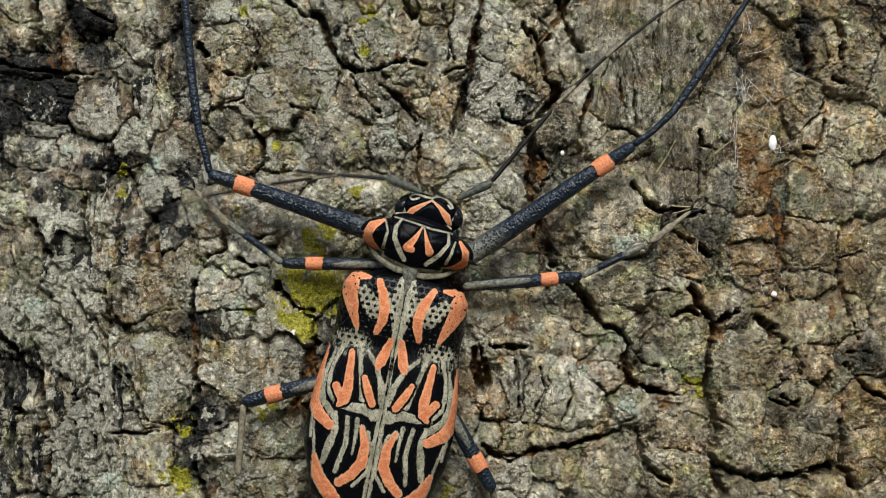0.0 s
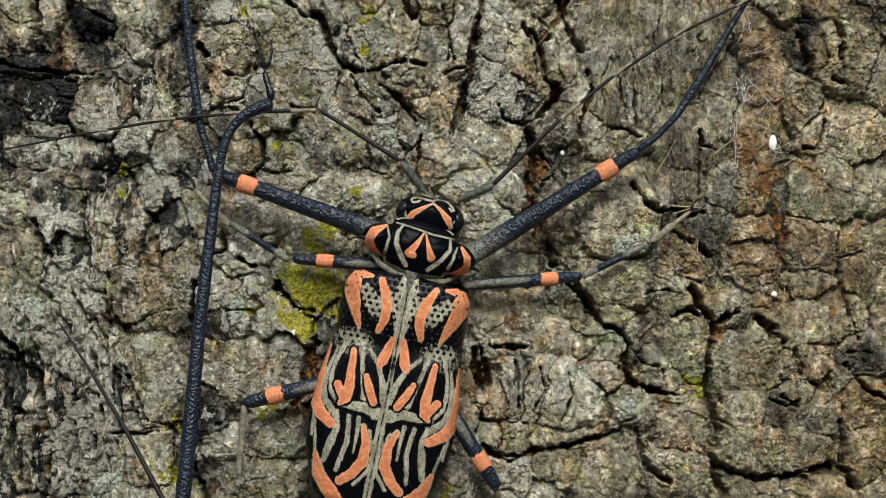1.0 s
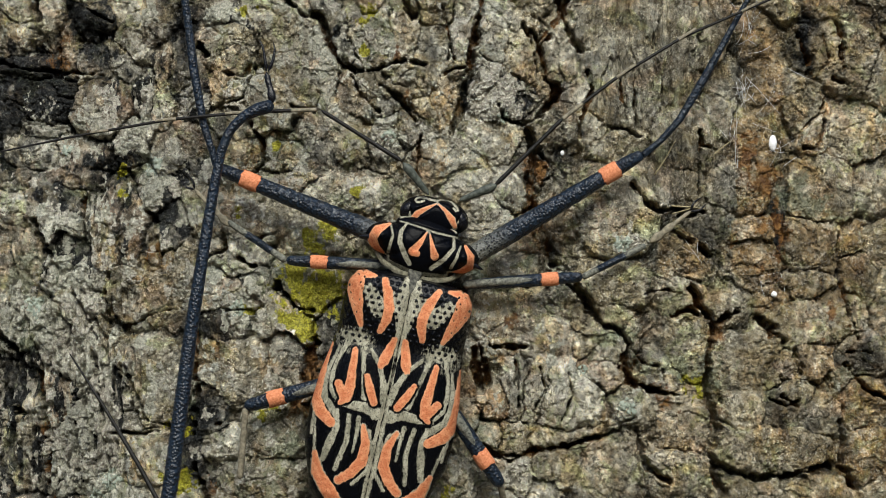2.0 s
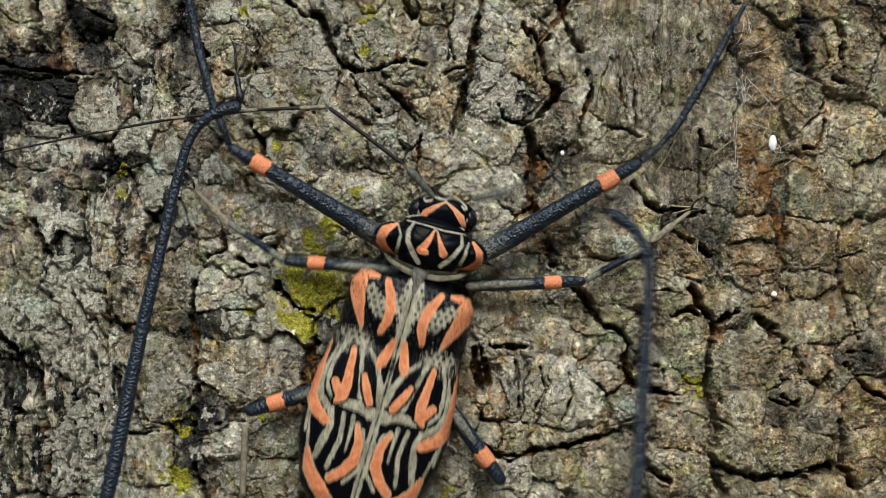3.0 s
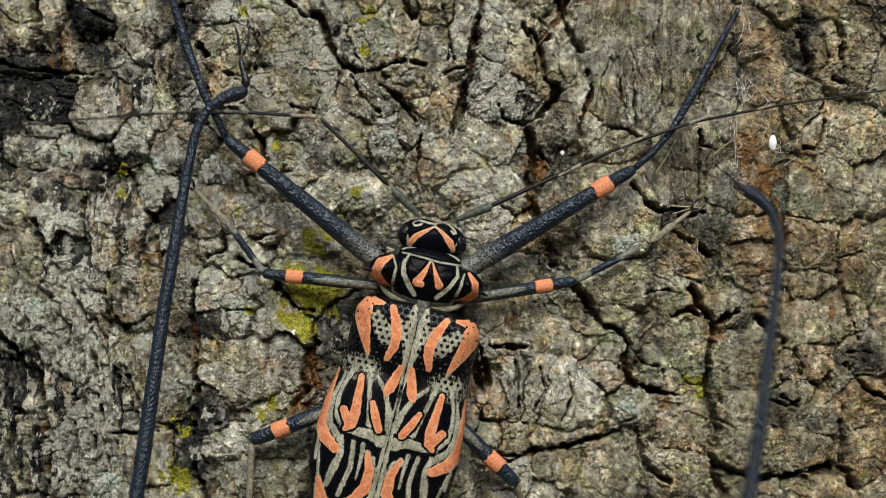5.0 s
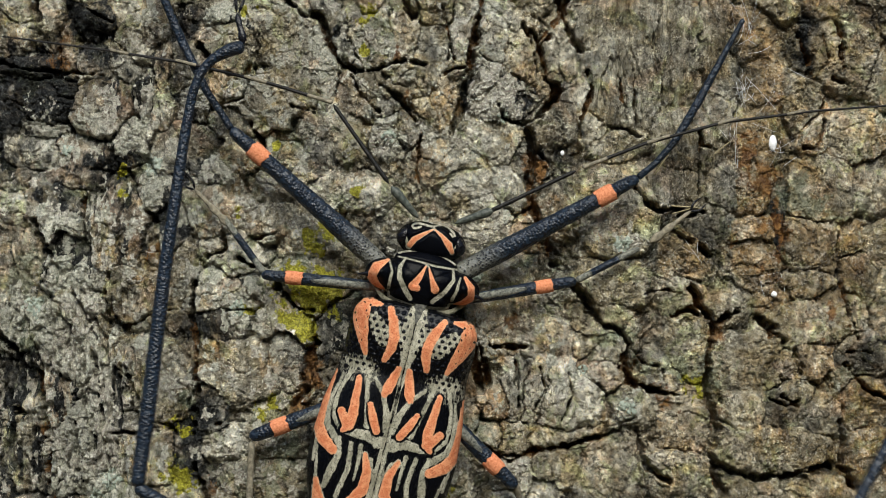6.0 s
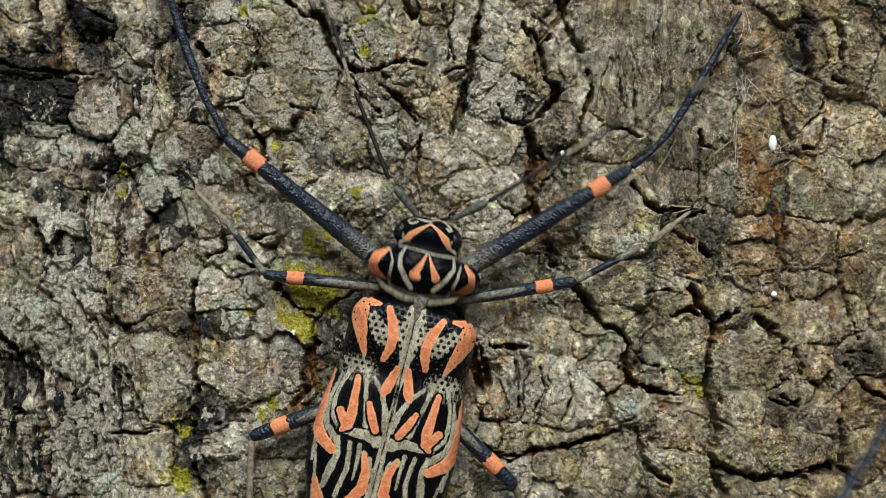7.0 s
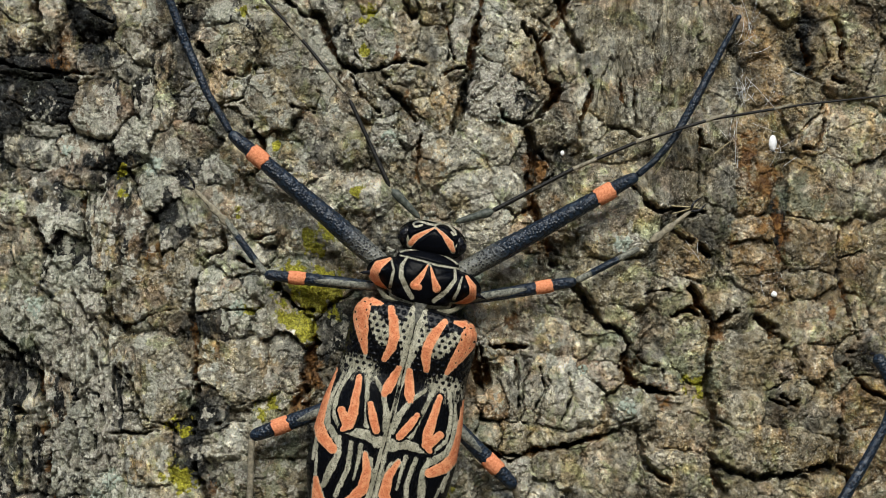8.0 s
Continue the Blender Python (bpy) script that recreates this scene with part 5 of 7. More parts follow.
ELYTRON_ORANGE = [
    [(9.69, -0.68, 2.63), (9.50, -2.64, 2.53), (8.55, -5.22, 1.75), (7.26, -8.31, 0.49)],
    [(10.69, -0.33, 0.78), (8.59, 0.50, 1.17), (6.58, 0.51, 0.30)],
    [(4.78, 0.16, 0.78), (3.74, -1.99, 1.36), (3.04, -4.33, 1.46), (3.04, -6.34, 1.36), (3.76, -8.63, 0.68)],
    [(0.92, -9.52, 0.68), (1.39, -11.25, 1.27), (1.95, -13.40, 1.46), (2.31, -14.40, 0.78)],
    [(7.16, -12.71, 0.68), (6.96, -15.88, 1.07), (6.71, -18.83, 1.46), (6.94, -21.10, 1.46), (7.79, -22.12, 0.58)],
    [(8.77, -19.05, 1.07), (7.51, -20.84, 1.27)],
    [(4.14, -16.67, 0.68), (3.21, -18.75, 1.17), (2.07, -20.87, 0.97)],
    [(11.60, -12.63, 0.49), (11.92, -16.13, 0.78), (12.19, -20.22, 1.27), (12.14, -22.41, 1.66), (10.83, -24.40, 1.85), (8.66, -25.86, 1.36)],
    [(2.92, -25.28, 0.48), (1.92, -28.03, 1.26), (1.91, -31.24, 1.64), (3.39, -33.71, 1.45), (5.17, -35.37, 1.16)],
    [(10.23, -31.64, 0.58), (9.11, -34.86, 1.74), (6.39, -37.68, 2.32), (3.56, -40.97, 1.93)],
]
ELYTRON_CREAM = [
    [(0, 0.6, 3.0), (0, -1.5, 4.2), (0, -4, 4.2), (0, -7.5, 2.2), (0, -10.5, 1.1), (0, -14, 0.5)],
    [(0, -14, 0.5), (0, -19, 0.9), (0, -23, 1.4), (0, -31, 1.3), (0, -42, 1.1)],
    [(7.2, -2.02, 1.93), (5.6, -3.9, 2.9), (4.8, -5.36, 2.0)],
    [(9.53, -10.49, 1.27), (7.26, -10.72, 1.95), (5.67, -11.03, 1.17)],
    [(7.26, -8.31, 0.49), (6.83, -10.01, 0.78)],
    [(5.91, -11.29, 0.88), (5.31, -14.45, 0.58), (4.59, -17.29, 0.68), (3.82, -20.31, 1.07)],
    [(4.51, -12.04, 0.49), (2.54, -14.26, 0.68), (1.14, -17.42, 0.88), (0.42, -20.25, 1.27)],
    [(8.60, -11.77, 0.68), (9.70, -14.56, 0.49), (10.17, -17.49, 0.68), (9.81, -20.12, 0.78), (8.53, -21.60, 0.68)],
    [(10.06, -13.14, 0.29), (10.93, -16.88, 0.58), (11.11, -19.74, 0.78), (10.53, -22.01, 0.97), (8.97, -23.42, 1.07), (7.95, -24.67, 0.58)],
    [(8.41, -22.07, 0.68), (5.88, -22.14, 1.27), (3.39, -22.01, 1.66), (0.72, -22.64, 1.85), (1.34, -22.83, 1.85)],
]
ELYTRON_CREAM += [
    [(7.96, -23.55, 0.6), (7.44, -26.42, 0.9), (8.11, -29.3, 1.3), (8.72, -32.46, 0.8)],
    [(5.75, -23.99, 0.6), (5.24, -28.37, 0.7), (6.22, -33.63, 0.6)],
    [(4.03, -24.06, 0.7), (3.79, -27, 0.45), (3.82, -30.02, 0.2)],
    [(1.81, -25.7, 0.3), (0.6, -29.14, 0.45), (0.65, -32.67, 0.5), (2.75, -35.46, 0.5)],
    [(11.9, -24.5, 0.3), (11.6, -28.5, 0.4)],
    [(11.47, -25.94, 0.3), (10.32, -31.66, 0.39)],
    [(2.87, -1.73, 0.48), (1.87, -4.48, 0.29)],
]
PRONOTUM_ORANGE = [
    [(-6.52, 2.49, 0.49), (-8.28, 0.92, 1.66), (-8.79, -0.89, 1.66), (-7.73, -2.15, 1.46), (-6.42, -2.67, 0.68)],
    [(7.11, 2.20, 0.49), (8.52, 0.70, 1.17), (8.87, -0.92, 1.27), (7.75, -2.26, 1.27), (6.38, -2.85, 0.68)],
    [(0.12, 2.70, 0.29), (-0.62, 0.55, 0.98), (-1.46, -1.12, 1.46), (-0.64, -1.25, 1.17)],
    [(0.77, 2.44, 0.29), (1.67, 0.54, 0.78), (2.47, -0.88, 1.46)],
]
PRONOTUM_CREAM = [
    [(-6.31, 2.44, 0.29), (-5.45, 0.72, 0.39), (-5.51, -2.28, 0.59)],
    [(-3.62, 3.41, 0.39), (-4.27, 1.77, 0.68), (-3.96, -0.16, 0.88), (-2.43, -2.22, 0.98), (-1.40, -3.30, 0.78)],
    [(4.82, 3.11, 0.39), (5.30, 1.31, 0.59), (4.27, -0.90, 0.78), (2.44, -3.08, 0.78)],
    [(6.36, 1.94, 0.29), (6.20, -0.09, 0.49), (5.72, -2.09, 0.59)],
    [(0.17, 2.92, 0.29), (-0.51, 0.97, 0.49), (-1.18, -0.56, 0.49)],
    [(0.59, 2.81, 0.29), (1.32, 1.26, 0.29)],
    [(-4.92, 3.43, 0.29), (-1.71, 3.31, 0.29), (1.83, 3.07, 0.39), (5.49, 3.25, 0.29)],
    [(-7.10, -3.22, 0.78), (-4.13, -4.08, 0.68), (-0.03, -4.61, 0.68), (4.81, -3.88, 0.68), (6.78, -2.86, 0.68)],
]
HEAD_ORANGE = [
    [(-3.53, -1.34, 0.98), (-2.96, -0.22, 0.98), (-1.44, 1.10, 0.59), (-0.15, 2.08, 0.20)],
    [(0.23, 2.16, 0.20), (1.72, 1.27, 0.59), (3.08, 0.06, 1.17), (3.92, -1.06, 0.69)],
]
HEAD_CREAM = [
    [(-0.08, 2.69, 0.36), (-1.06, 2.58, 0.36), (-2.08, 2.67, 0.36), (-2.88, 2.70, 0.36), (-3.53, 2.46, 0.36), (-3.84, 1.99, 0.36), (-3.47, 1.67, 0.36), (-2.89, 1.79, 0.36), (-2.28, 2.22, 0.36)],
    [(-0.08, 2.69, 0.36), (0.64, 3.05, 0.36), (1.39, 3.30, 0.36), (2.24, 3.08, 0.36), (2.91, 2.73, 0.36), (3.51, 2.25, 0.36), (3.81, 1.82, 0.36), (3.44, 1.64, 0.36), (2.96, 2.04, 0.36)],
    [(-0.08, 2.69, 0.29), (0.16, 2.04, 0.29)],
    [(-4.99, 0.35, 0.59), (-4.33, -0.41, 0.49), (-3.75, -1.69, 0.39)],
    [(4.88, 0.54, 0.59), (4.33, -0.17, 0.39)],
    [(-3.68, -1.58, 1.08), (-2.96, -0.22, 1.08), (-1.44, 1.10, 0.69), (-0.08, 2.19, 0.29)],
    [(0.21, 2.25, 0.29), (1.72, 1.27, 0.69), (3.20, -0.01, 1.27), (3.94, -1.16, 0.78)],
]


def pits(x, y, spacing, stray=0.16):
    """Distance to the rim of the nearest round pit, on a slightly uneven hexagonal net."""
    row = np.round(y / (spacing * 0.87))
    odd = np.mod(row, 2) * 0.5
    col = np.round(x / spacing - odd)
    dx = x - (col + odd) * spacing - stray * (lattice(col, row, 3) - 0.5)
    dy = y - row * spacing * 0.87 - stray * (lattice(col, row, 4) - 0.5)
    return np.hypot(dx, dy) - 0.33


def build_elytron(side, root):
    """One wing case: side -1 or 1. x runs from the seam outwards, y towards the head."""
    rows, cols = 430, 120
    y = np.linspace(2.0, -46, rows)[:, None] + np.zeros((1, cols))
    k = np.linspace(0, 1, cols)[None] + np.zeros((rows, 1))
    half = np.interp(-y, [-2.0, -1.2, 1, 5, 9, 13, 18, 24, 30, 38, 43, 46], [3.0, 9.6, 11.0, 11.3, 11.1, 11.6, 12.5, 12.9, 12.6, 10, 5.5, 1.5])
    half = (half + np.roll(half, 4, 0) + np.roll(half, -4, 0)) / 3
    turn = k * 1.92
    x = half * np.sin(np.minimum(turn, 1.92)) ** 0.85
    top = np.interp(-y, [-2.0, -1.2, 1, 5, 11, 18, 28, 38, 46], [3.0, 5.4, 6.5, 7.0, 6.0, 6.3, 6.0, 4.6, 1.5])
    z = top * np.sign(np.cos(turn)) * np.abs(np.cos(turn)) ** 0.75
    shoulder = np.exp(-((x - 8.5) / 2.6) ** 2 - ((y + 1.0) / 3.5) ** 2)
    z = z + 1.3 * shoulder - 0.45 * np.exp(-(x / 1.0) ** 2) - 0.5 * np.exp(-((x - 6) / 4) ** 2 - ((y + 10.5) / 2.2) ** 2)
    orange, cream = pattern(x, y, ELYTRON_ORANGE) - 0.17, pattern(x, y, ELYTRON_CREAM) - 0.08
    cream = np.minimum(cream, np.maximum(0.02, 0.8 * (np.hypot((x - 7.6) / 3.4, (y + 11.2) / 2.3) - 1)))      # thin felt in the hollow behind the shoulder
    cream = np.minimum(cream, orange + 0.05 - 0.24 * ease(-0.1, 0.35, fbm(x / 3, y / 5, 2, 53)) * ease(-14, -18, y))
    framed = pattern(x, y, ELYTRON_ORANGE[4:7]) - 0.17
    cream = np.maximum(cream, 0.40 - framed)      # the black frames round the inner orange spots
    hole = pits(x, y, 1.18) + 3 * ease(-11, -12.5, y + 0.25 * (x - 8) + 0.8 * vnoise(x, y, 9)) + 3 * ease(1.0, 0.8, x)
    cream = np.maximum(np.maximum(cream, -hole), 0.07 - x)
    grains = pits(x + 0.4, y + 0.3, 1.05, 0.6) + 3 * ease(-12, -14.5, y - 0.4 * (x - 7)) + 3 * ease(4.5, 3.5, x)      # glossy knobs on the black
    orange = np.where((orange > -0.75) & (x > 8.2), np.maximum(orange, -0.10 - hole), orange)
    lift = 0.10 * ease(0.1, -0.2, np.minimum(orange, cream)) + 0.24 * ease(0.12, -0.25, hole) * ease(0.0, 0.3, orange) + 0.14 * ease(0.10, -0.22, grains) * ease(0.0, 0.25, np.minimum(orange, cream))
    seam = ease(0.35, 0.1, x)
    z = z + lift - 0.25 * seam
    mesh = from_grid("elytron", np.stack([side * x, y, z], -1) * MM, attributes={"orange": orange, "cream": cream})
    if side > 0:
        mesh.flip_normals()
    return part("elytron", mesh, SHELL, root, "wing case patterned in black, coral orange and greyish cream")


def dome(name, wide, long, high, orange, cream, root, label, outline, rows=150, cols=220, dents=(), rim=False):
    """A rounded shield on a polar net; outline gives its reach for an angle."""
    a = np.linspace(0, 2 * np.pi, cols, endpoint=False)[None]
    r = np.linspace(0.002, 1.25, rows)[:, None]
    reach = outline(a)
    flat = np.minimum(r, 1) ** 0.9
    x, y = wide * reach * flat * np.cos(a), long * reach * flat * np.sin(a)
    drop = np.where(r <= 1, np.sqrt(np.clip(1 - (np.minimum(r, 1) * 0.96) ** 2.6, 0, 1)), 0.0)
    z = high * drop - np.where(r > 1, (r - 1) * 14, 0)
    for dx, dy, size, deep in dents:
        z = z + deep * np.exp(-((x - dx) ** 2 + (y - dy) ** 2) / size ** 2)
    o, c = pattern(x, y, orange), pattern(x, y, cream)
    z = z - 0.28 * ease(0.5, -0.1, c) + 0.10 * ease(0.1, -0.2, o)
    if rim:
        back = np.sin(a) + 0 * r
        c = np.minimum(c, np.where(back < -0.25, np.abs(r - 0.985) * long - 0.32, np.where(back > 0.82, np.abs(r - 0.98) * long - 0.16, 9)))
    mesh = from_grid(name, np.stack([x, y, z], -1) * MM, wrap=True, attributes={"orange": o, "cream": c})
    return part(name, mesh, FRONT, root, label)


def band(parent, at, radius, length, root_label="matt orange ring round the leg"):
    """A ring of felt with ragged ends, a little thicker than the leg."""
    t, a = np.linspace(0, 1, 40)[:, None], np.linspace(0, 2 * np.pi, 48, endpoint=False)[None]
    seed = 500 + int(10 * radius)
    ends = [0.30 * fbm(np.cos(a) * 2.2 + k, np.sin(a) * 2.2, 3, seed + k, 0.7) for k in (0, 7)]
    y = at - length / 2 + ends[0] + t * (length + ends[1] - ends[0])
    swell = radius * (0.97 + 0.09 * np.sin(np.pi * t) ** 0.4 + 0.02 * fbm(np.cos(a) * 4 + t * 3, np.sin(a) * 4, 3, seed))
    co = np.stack([swell * np.cos(a), y, swell * np.sin(a)], -1) * MM
    return part("orange_band", from_grid("orange_band", co, wrap=True), ORANGE, parent, root_label)


def build_beetle():
    root = tagged(new("harlequin_beetle"), "large longhorn beetle patterned black, coral and cream, clinging to bark", "beetle")
    parts = {"root": root}
    for side in (-1, 1):
        build_elytron(side, root)
    part("scutellum", tube("scutellum", [(0, 4.5, 3.6), (0, 2.4, 4.4), (0, -0.2, 5.9), (0, -1.4, 6.2)], [1.9, 1.2, 0.5, 0.12], 18, flat=0.2), SLATE, root, "small grey-felted plate between the wing cases")
    part("abdomen", tube("abdomen", [(0, 5.0, -0.5), (0, -2, -1), (0, -20, -1.5), (0, -42, -1.5)], [7.5, 10, 11, 3], 24, flat=0.36), GLOSS, root)
    parts["pronotum"] = dome("pronotum", 9.2, 4.9, 4.6, PRONOTUM_ORANGE, PRONOTUM_CREAM, root, "thorax shield with orange side knobs and cream lines",
                             lambda a: 1 + 0.10 * np.cos(2 * a) ** 2 - 0.13 * np.exp(-((np.abs(np.cos(a)) - 0.72) / 0.10) ** 2),
                             dents=((-7.6, 0.2, 1.6, 1.5), (7.6, 0.2, 1.6, 1.5), (-2.6, 0.3, 2.2, 0.5), (2.6, 0.3, 2.2, 0.5)), rim=True)
    collar = tube("thorax_collar", [(-8.6, -1.8, 0.6), (-6.0, -4.2, 1.6), (-2.5, -5.3, 2.4), (2.5, -5.3, 2.4), (6.0, -4.2, 1.6), (8.6, -1.8, 0.6)], [0.3, 0.45, 0.55, 0.55, 0.45, 0.3], 20, flat=0.5, ridge=0.12)
    part("thorax_collar", collar, OLIVE, parts["pronotum"], "greyish cream felt rim of the thorax")
    for side in (-1, 1):
        part("thorax_spine", tube("thorax_spine", [(side * 8.2, -0.4, 2.0), (side * 9.6, -0.6, 2.2), (side * 11.3, -1.0, 2.0)], [0.9, 0.45, 0.08], 10), GLOSS, parts["pronotum"], "short black pointed spine")
    parts["head"] = dome("head", 5.7, 3.7, 4.2, HEAD_ORANGE, HEAD_CREAM, root, "glossy black head with orange V and fine cream lines", lambda a: 1 + 0.06 * np.cos(2 * a) - 0.10 * np.exp(-((a - np.pi / 2) / 0.35) ** 2))
    for side in (-1, 1):
        eye = tube("eye", [(side * 3.9, 1.6, 2.2), (side * 5.0, -0.2, 2.0), (side * 5.1, -1.6, 1.6)], [0.9, 1.25, 0.8], 16)
        part("eye", eye, GLOSS, parts["head"], "glossy black kidney-shaped eye")
    part("neck", tube("neck", [(0, -3.0, 0.2), (0, -7.5, 0.0)], [4.6, 6.0], 20, flat=0.6), GLOSS, parts["head"])
    # legs: y runs from the knee
    for key, flip in (("left", 1), ("right", -1)):
        femur = tube("foreleg_femur", [(0, -0.4, 0), (0, 2, 0), (0, 8, 0), (0, 20, 0), (0, 28, 0), (0, 36, 0)], [0.85, 1.15, 1.36, 1.62, 1.84, 1.70], 26, ridge=0.05)
        parts[key + "_fore_femur"] = part("foreleg_femur", femur, THIGH, root, "long blue-black grained thigh with grey-felted root")
        band(parts[key + "_fore_femur"], 6.3, 1.50, 3.3)
        bow = -flip if key == "left" else 1
        line = [(0, 0, 0), (bow * 0.3, 3.5, 0.3), (bow * 0.9, 8, 0.3), (bow * 0.8, 18, 0.2), (bow * 0.2, 28, 0), (0, 34, 0), (0, 46, 0)] if key == "left" else \
               [(0, 0, 0), (bow * 1.2, 4, 0.3), (bow * 1.9, 9, 0.3), (bow * 1.5, 17, 0.2), (bow * 0.6, 27, 0), (0, 34.2, 0)]
        shin = tube("foreleg_tibia", line, np.interp([p[1] for p in line], [0, 4, 18, 30, 46], [0.65, 0.62, 0.82, 0.66, 0.6] if key == "left" else [0.62, 0.55, 0.78, 0.45, 0.3]), 18, ridge=0.05)
        parts[key + "_fore_tibia"] = part("foreleg_tibia", shin, LEG, root, "thin bowed blue-black shin with fine grain")
        for name, long, base in (("middle", 21, 1.0), ("hind", 20, 1.25)):
            femur = tube(name + "_leg_femur", [(0, -0.3, 0), (0, 1.5, 0), (0, 7, 0), (0, 14, 0), (0, long, 0)], [0.75 * base, 0.95 * base, 1.1 * base, 1.05 * base, 0.8 * base], 18, flat=0.9, ridge=0.03)
            parts[key + "_" + name + "_femur"] = part(name + "_leg_femur", femur, LEG, root, "blue-black thigh with grey felt and an orange ring")
            band(parts[key + "_" + name + "_femur"], 5.6, 1.14 * base, 3.0)
            felt = tube("grey_felt", [(0.1, 8.0, 0.55 * base), (0.1, 12, 0.55 * base), (0.1, long, 0.5 * base)], [0.42 * base, 0.70 * base, 0.66 * base], 18, flat=0.9, ridge=0.04)
            part("grey_felt", felt, DUST, parts[key + "_" + name + "_femur"], "thigh base covered in grey felt")
            shin = tube(name + "_leg_tibia", [(0, 0, 0), (0, 4, 0), (0, 10, 0), (0, 13, 0)], [0.62, 0.55, 0.6, 0.5], 14, ridge=0.05)
            if name == "middle":
                dark = tube("dark_band", [(0, 3.2, 0.05), (0, 8.6, 0.05)], [0.62, 0.64], 14, caps=False, ridge=0.04)
            parts[key + "_" + name + "_tibia"] = part(name + "_leg_tibia", shin, DUST if name == "middle" else STRAW, root, "grey-felted shin")
        part("dark_band", dark, LEG, parts[key + "_middle_tibia"], "blue-black middle of the shin")
        # feet of the middle legs stay on the bark: four joints and two claws
        foot = tube("tarsus", [(0, 0, 0), (0, 2.2, 0.1), (0, 2.6, 0), (0, 4.6, 0.1), (0, 5.0, 0), (0, 9.5, 0)], [0.5, 0.8, 0.45, 0.75, 0.4, 0.35], 12, flat=0.6)
        parts[key + "_tarsus"] = part("tarsus", foot, STRAW, root, "straw-grey jointed foot")
        for turn in (-1, 1):
            part("claw", tube("claw", [(0, 9.2, 0), (turn * 0.9, 10.6, 0.1), (turn * 0.7, 12.6, -0.5)], [0.24, 0.2, 0.05], 8), GLOSS, parts[key + "_tarsus"], "dark pointed claw")
        # feelers
        scape = tube("antenna_scape", [(0, 0, 0), (0, 3, 0), (0, 6, 0), (0, 7.3, 0)], [0.45, 0.62, 0.85, 0.5], 14)
        parts[key + "_scape"] = part("antenna_scape", scape, SCAPE, root, "thickened grey base joint of the feeler")
        middle = tube("antenna_joint", [(0, 0, 0), (0, 1, 0), (0, 9, 0), (0, 16.6, 0), (0, 17, 0)], [0.28, 0.42, 0.35, 0.36, 0.32], 12)
        parts[key + "_middle"] = part("antenna_joint", middle, FEELER, root)
        bend = -1 if key == "left" else 1.8
        tip = tube("antenna_tip", [(0, 0, 0), (0, 12, 0), (bend * 0.8, 26, 0), (bend * 3, 42, 0), (bend * 6, 60, 0)], [0.34, 0.30, 0.27, 0.22, 0.13], 10)
        parts[key + "_tip"] = part("antenna_tip", tip, FEELER, root, "long thin banded feeler")
        for k, pos in enumerate((0.2, 12.2, 25.0, 37.0)):
            off = np.interp(pos + 2, [0, 12, 26, 42, 60], [0, 0, 0.8, 3, 6]) * bend
            off0 = np.interp(pos, [0, 12, 26, 42, 60], [0, 0, 0.8, 3, 6]) * bend
            part("pale_ring", tube("pale_ring", [(off0, pos, 0.03), (off, pos + 4.5 - k * 0.4, 0.03)], [0.37 - 0.03 * k, 0.34 - 0.03 * k], 10, caps=False), STRAW, parts[key + "_tip"], "pale straw ring on the feeler")
    return parts


